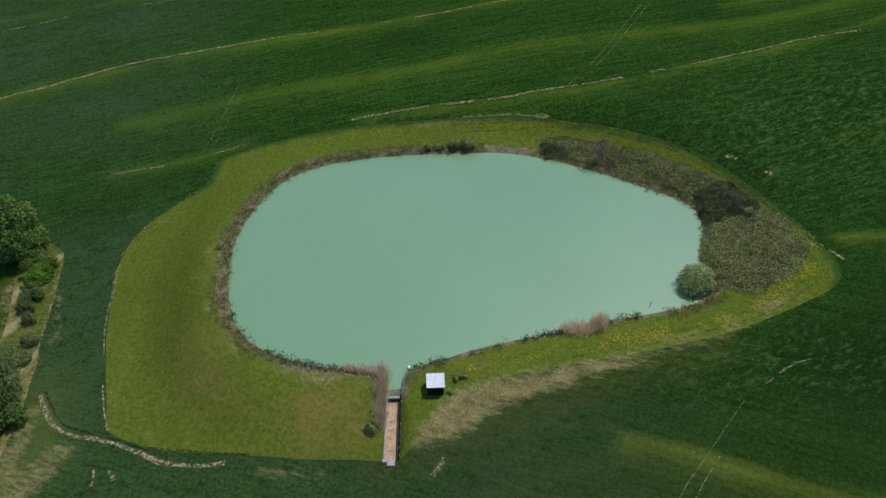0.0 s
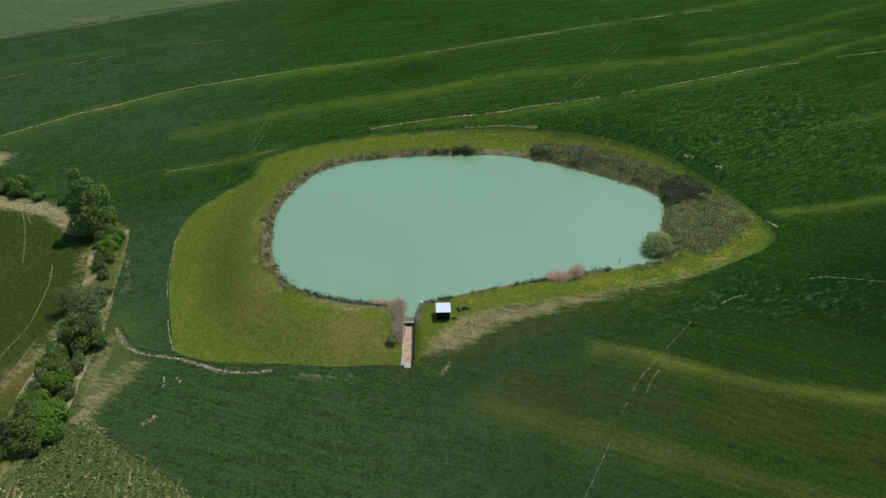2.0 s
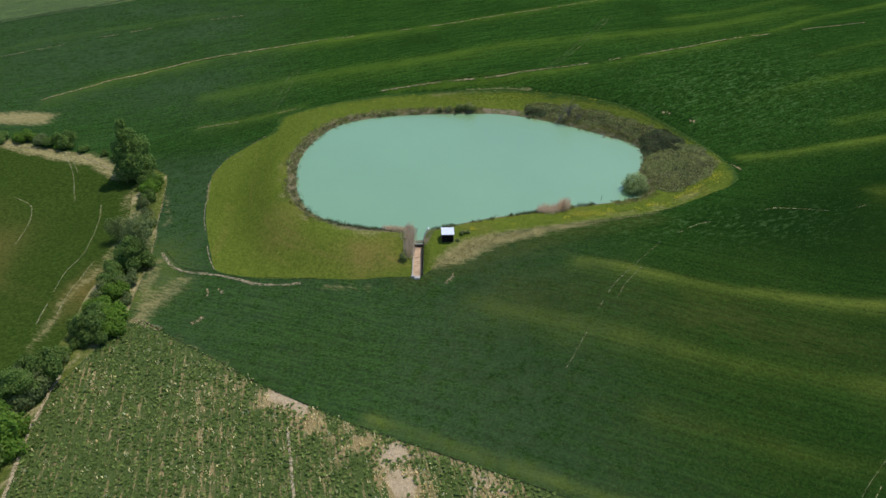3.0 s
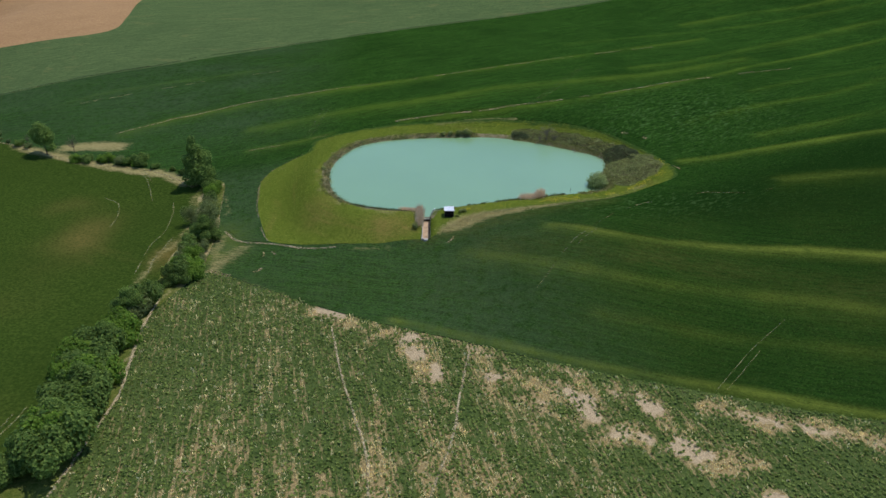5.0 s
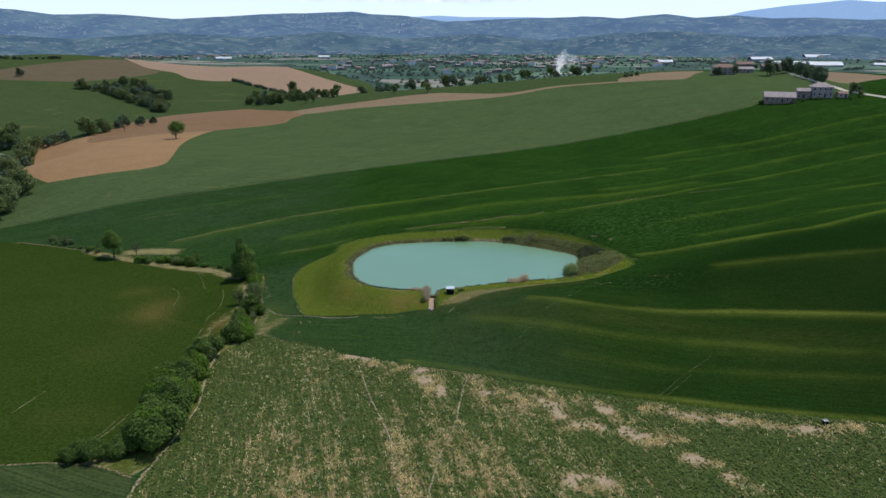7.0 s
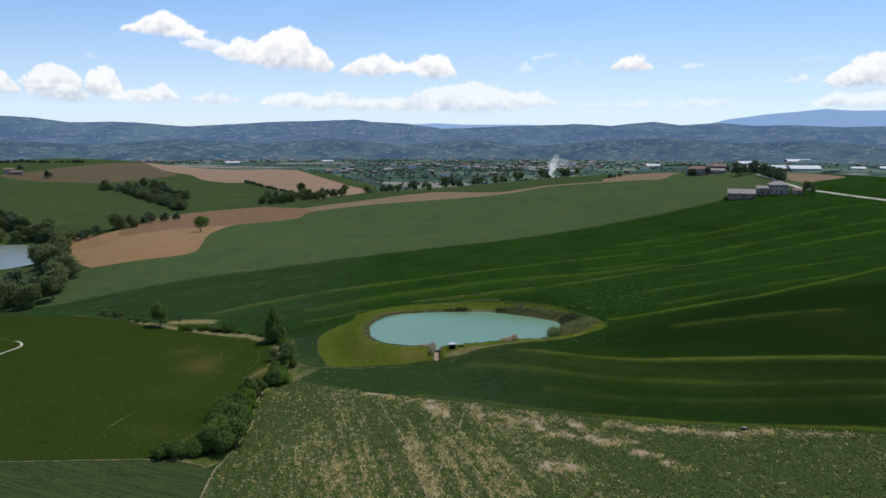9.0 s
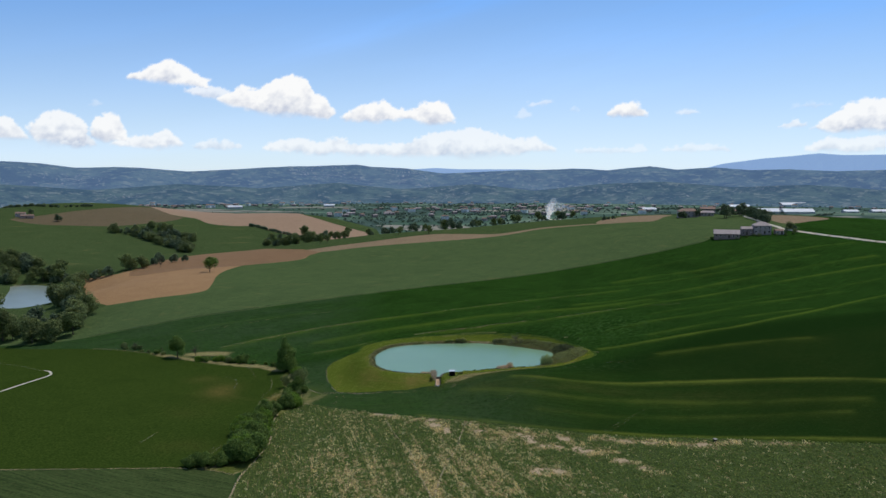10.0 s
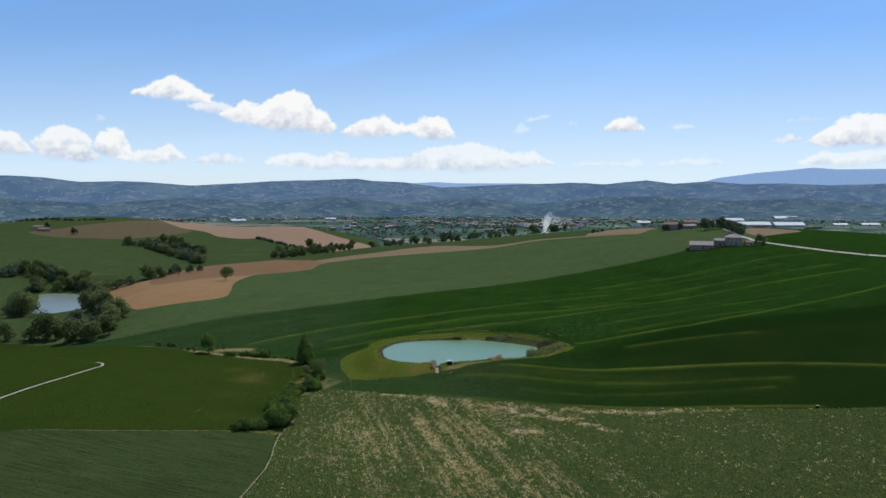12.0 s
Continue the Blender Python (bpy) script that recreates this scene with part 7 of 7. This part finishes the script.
# ---- farm, villa and valley ----
def building(name, label, long, deep, tall, wall, roof, storeys=2, bays=4, hip=0.0, over=0.4, category="house", group="", chimneys=1, door=True):
    """A house with pitched roof, windows, door and chimney; its front faces -y."""
    thing = tagged(new(name), label, category, group)
    rise = deep * 0.22
    bm = bmesh.new()
    box(bm, -long / 2, long / 2, -deep / 2, deep / 2, -1.5, tall)
    if not hip:
        for s in (-1, 1):
            x = s * long / 2
            v = [bm.verts.new(c) for c in ((x, -deep / 2, tall), (x, deep / 2, tall), (x, 0, tall + rise))]
            bm.faces.new(v)
    part("wall", bm, wall, thing)
    bm = bmesh.new()
    lx, ly = long / 2 + over, deep / 2 + over
    ridge_x = lx - (hip * deep / 2 if hip else 0)
    lower = tall - rise * over / (deep / 2)
    outline = [(-lx, -ly, lower), (lx, -ly, lower), (lx, ly, lower), (-lx, ly, lower), (-ridge_x, 0, tall + rise), (ridge_x, 0, tall + rise)]
    up, dn = [bm.verts.new((x, y, z + 0.22)) for x, y, z in outline], [bm.verts.new((x, y, z + 0.02)) for x, y, z in outline]
    for f in ((0, 1, 5, 4), (2, 3, 4, 5), (1, 2, 5), (3, 0, 4)):
        bm.faces.new([up[i] for i in f])
        bm.faces.new([dn[i] for i in reversed(f)])
    for a, b in ((0, 1), (1, 2), (2, 3), (3, 0)):
        bm.faces.new((up[a], dn[a], dn[b], up[b]))
    bmesh.ops.recalc_face_normals(bm, faces=bm.faces)
    part("roof", bm, roof, thing)
    storey = tall / storeys
    for s in range(storeys):
        for k in range(bays):
            x = -long / 2 + (k + 0.5) * long / bays
            if door and s == 0 and k == bays // 2:
                solid("door", thing, DARK_WOOD, (x - 0.6, x + 0.6, -deep / 2 - 0.04, -deep / 2 + 0.06, 0.0, 2.2))
                continue
            z = s * storey + storey * 0.38
            if group:
                solid("window", thing, GLASS_DARK, (x - 0.55, x + 0.55, -deep / 2 - 0.03, -deep / 2 + 0.06, z, z + storey * 0.42))
                continue
            window = solid("window", thing, WHITE_WALL, (x - 0.62, x + 0.62, -deep / 2 - 0.05, -deep / 2 + 0.06, z - 0.07, z + storey * 0.42 + 0.07))
            solid("pane", window, GLASS_DARK, (x - 0.52, x + 0.52, -deep / 2 - 0.06, -deep / 2 - 0.04, z, z + storey * 0.42), label="dark window glass")
            solid("sill", window, CONCRETE, (x - 0.7, x + 0.7, -deep / 2 - 0.16, -deep / 2 - 0.04, z - 0.14, z - 0.075), label="stone window sill")
        for side in (-1, 1):
            z = s * storey + storey * 0.38
            x = side * long / 2
            solid("window", thing, GLASS_DARK, (x - 0.05, x + 0.05, -0.55, 0.55, z, z + storey * 0.42))
    for k in range(chimneys):
        x = (-0.25 + 0.5 * k) * long
        solid("chimney", thing, wall, (x - 0.35, x + 0.35, deep * 0.1, deep * 0.1 + 0.7, tall, tall + rise + 0.9))
    return thing


def put(thing, x, y, turn=0.0, sink=0.0):
    thing.matrix_basis = Matrix.Translation((x, y, land(x, y) - sink)) @ Matrix.Rotation(radians(turn), 4, "Z")
    return thing


put(building("farm_shed", "long low farm shed with a pinkish roof", 18, 12, 3.4, PINK_WALL, GREY_TILE, 1, 6, 0, 0.6, "shed", chimneys=0), 227.5, 303.5, -22, 0.0)
put(building("farmhouse", "two-storey stone farmhouse with a hipped grey-pink roof", 12.5, 11, 6.4, RENDERED, GREY_TILE, 2, 4, 0.8), 256.0, 306.0, -18)
put(building("farmhouse_wing", "lower wing of the stone farmhouse", 8, 7, 4.6, PINK_WALL, GREY_TILE, 2, 3, 0, chimneys=0), 244.5, 306.5, -18)
put(building("garage", "small flat outbuilding beside the farmhouse", 6, 5, 2.6, RENDERED, TILE, 1, 2, 0, 0.3, "shed", chimneys=0), 266.5, 299.5, -12)
put(building("villa", "country villa with a clay roof on the ridge", 20, 12, 6.5, RENDERED, TILE, 2, 5, 0.8), 281.0, 516.0, -10)
put(building("villa", "second country villa among trees on the ridge", 16, 10, 6.0, PINK_WALL, TILE, 2, 4, 0), 326.0, 572.0, -14)
put(building("villa_annex", "low annex beside the villa", 14, 8, 3.6, RENDERED, GREY_TILE, 1, 4, 0, chimneys=0), 303.0, 520.0, -8)
put(building("villa_annex", "low barn behind the villa", 22, 9, 4.4, PINK_WALL, TILE, 1, 4, 0, chimneys=0), 338.0, 536.0, -14)
put(building("farm_cottage", "small farm cottage on the far hillside", 14, 9, 5.5, RENDERED, TILE, 2, 3, 0), -640, 930, 20)
put(building("farm_cottage", "small farm barn on the far hillside", 18, 8, 4.0, PINK_WALL, TILE, 1, 3, 0, chimneys=0), -622, 915, 15)


def roadside_shrubs():
    rng = random.Random(151)
    for x, y in curve_points([(500, 121), (420, 170), (345, 232), (318, 260), (300, 286)], 13.0):
        plant("shrub1", x - 3 + rng.uniform(-1, 1), y - 3, rng.uniform(0.12, 0.24), rng.uniform(0, 6))
    for x, y in ((216, 303), (220, 298), (232, 295), (240, 297), (250, 297), (262, 295), (272, 300), (276, 296), (235.5, 299), (247, 299.5), (252, 300), (270, 308), (244, 313), (268, 292)):
        plant(rng.choice(("shrub1", "shrub3")), x, y, rng.uniform(0.4, 0.6), rng.uniform(0, 6))


roadside_shrubs()


def valley_town():
    """Small far houses, in loose villages, and long pale sheds."""
    rng = random.Random(161)
    kinds = [building("town_house", "small far house with a clay roof", 13, 9, 6.5, RENDERED, TILE, 2, 3, 0, category="house", group="valley houses"),
             building("town_house", "small far brick house", 16, 10, 7.5, PINK_WALL, GREY_TILE, 2, 3, 0, category="house", group="valley houses"),
             building("apartment_house", "far pale apartment house", 22, 12, 11.0, WHITE_WALL, TILE, 3, 5, 0.8, category="house", group="valley houses", chimneys=0),
             building("town_barn", "far low barn with a pale roof", 26, 11, 5.0, RENDERED, GREY_TILE, 1, 4, 0, category="barn", group="valley houses", chimneys=0)]
    used = set()
    spots = []
    for cx, cy, sx, sy, n in ((330, 2050, 190, 150, 34), (620, 2250, 200, 160, 26), (60, 2000, 120, 120, 14), (-170, 1760, 70, 70, 9), (130, 1650, 90, 60, 6), (-950, 2650, 220, 140, 26), (-500, 2800, 250, 120, 14), (900, 2700, 300, 160, 16), (1500, 2500, 300, 200, 18), (-350, 3250, 300, 120, 18), (300, 3200, 300, 150, 14), (-1300, 2900, 250, 150, 12)):
        for _ in range(n):
            spots.append((cx + rng.gauss(0, sx), cy + rng.gauss(0, sy)))
    for x, y in spots:
        k = rng.choice((0, 0, 1, 1, 2, 3))
        m = Matrix.Translation((x, y, land(x, y))) @ Matrix.Rotation(rng.uniform(-0.6, 0.6), 4, "Z") @ Matrix.Diagonal((0.95, 0.95, 0.9, 1))
        if k not in used:
            used.add(k)
            kinds[k].matrix_basis = m
        else:
            held = kinds[k].matrix_basis.copy()
            kinds[k].matrix_basis = Matrix()
            copy_thing(kinds[k], m).matrix_basis = m
            kinds[k].matrix_basis = held
    for x, y, long, deep, tall, turn in ((1050, 1890, 110, 40, 6.5, -8), (1160, 1875, 90, 40, 6.5, -8), (1380, 1960, 45, 24, 4.5, -5), (1500, 1990, 60, 26, 4.5, -5), (760, 2050, 45, 25, 6, 0), (-650, 2350, 50, 24, 6, 10), (-330, 2500, 40, 22, 6, 5), (1600, 2700, 110, 40, 8, 0), (1250, 2450, 80, 35, 7, 0)):
        put(building("factory_hall", "long white industrial hall in the valley", long, deep, tall, HALL_WALL, WHITE_ROOF, 1, 6, 0, 0.5, "factory", "industrial halls", 0), x, y, turn)


valley_town()


def valley_trees():
    """Countless trees between the far fields."""
    rng = np.random.default_rng(171)
    spots = []
    for _ in range(150):
        cx, cy = rng.uniform(-2200, 2600), rng.uniform(1150, 3700)
        a, n, long = rng.normal(0.15, 0.35), int(rng.integers(10, 34)), rng.uniform(60, 340)
        t = rng.uniform(-0.5, 0.5, n) * long
        spots.append(np.c_[cx + np.cos(a) * t + rng.normal(0, 7, n), cy + np.sin(a) * t + rng.normal(0, 7, n)])
    for cx, cy, sx, sy, n in ((330, 2000, 260, 200, 260), (620, 2250, 260, 200, 160), (0, 1600, 200, 90, 160), (-170, 1740, 140, 80, 90), (230, 1450, 160, 50, 110), (-950, 2650, 300, 200, 140), (1400, 2400, 500, 250, 200), (-200, 2900, 600, 250, 200), (600, 1300, 200, 90, 90), (-900, 1750, 300, 120, 90), (120, 1200, 200, 60, 70)):
        spots.append(np.c_[rng.normal(cx, sx, n), rng.normal(cy, sy, n)])
    p = np.concatenate(spots)
    keep = (p[:, 1] > 1050) & (within(p, VALLEY_EDGE))
    p = p[keep]
    z = height(p[:, 0], p[:, 1])
    tall, wide = rng.uniform(3, 8, len(p)), rng.uniform(5, 11, len(p))
    m = 26
    way = rand_unit(rng, len(p) * m)
    way[:, 2] = np.abs(way[:, 2]) * 1.0
    c = np.repeat(np.c_[p, z], m, axis=0)
    c[:, :2] += way[:, :2] * (np.repeat(wide, m) * 0.5 * rng.uniform(0.6, 1, len(c)))[:, None]
    c[:, 2] += way[:, 2] * np.repeat(tall, m) * rng.uniform(0.5, 1, len(c))
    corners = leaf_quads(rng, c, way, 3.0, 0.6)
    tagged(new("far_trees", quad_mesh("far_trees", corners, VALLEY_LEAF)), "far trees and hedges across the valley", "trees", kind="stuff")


valley_trees()


def smoke_plume():
    """White smoke drifting up from a fire in the valley."""
    n = Nodes("thin_white_smoke")
    clear = n.add("ShaderNodeBsdfTransparent")
    white = n.add("ShaderNodeBsdfTranslucent", Color=(1.0, 1.0, 1.0, 1))
    both = n.add("ShaderNodeMixShader", Fac=0.16)
    n.t.links.new(clear.outputs[0], both.inputs[1])
    n.t.links.new(white.outputs[0], both.inputs[2])
    n.t.links.new(both.outputs[0], n.out.inputs[0])
    rng = random.Random(181)
    bm = bmesh.new()
    for k in range(60):
        t = (k / 59) ** 1.2
        r = 2.0 + 6 * t * rng.uniform(0.3, 1.2)
        at = Matrix.Translation((rng.uniform(-3, 3) + 30 * t * t * rng.uniform(-0.4, 1.3), rng.uniform(-8, 8), 2 + 46 * t * rng.uniform(0.6, 1.05))) @ Matrix.Diagonal((r, r, r * 1.2, 1))
        made = bmesh.ops.create_icosphere(bm, subdivisions=2, radius=1.0, matrix=at)
        for v in made["verts"]:
            v.co += 3.5 * noise.noise_vector(v.co * 0.11 + Vector((k, 0, 0)))
    ob = tagged(mesh_object("smoke", bm, n.m, smooth=True), "thin white smoke rising from a valley fire", "smoke", kind="stuff")
    ob.location = (342, 1600, land(342, 1600))
    ob.visible_shadow = False
    ribbon("bare_patch", [(290, 1590), (330, 1596), (380, 1600)], 26, GRAVEL, "pale bare ground in the valley", "earth", step=10, lift=0.4)


smoke_plume()
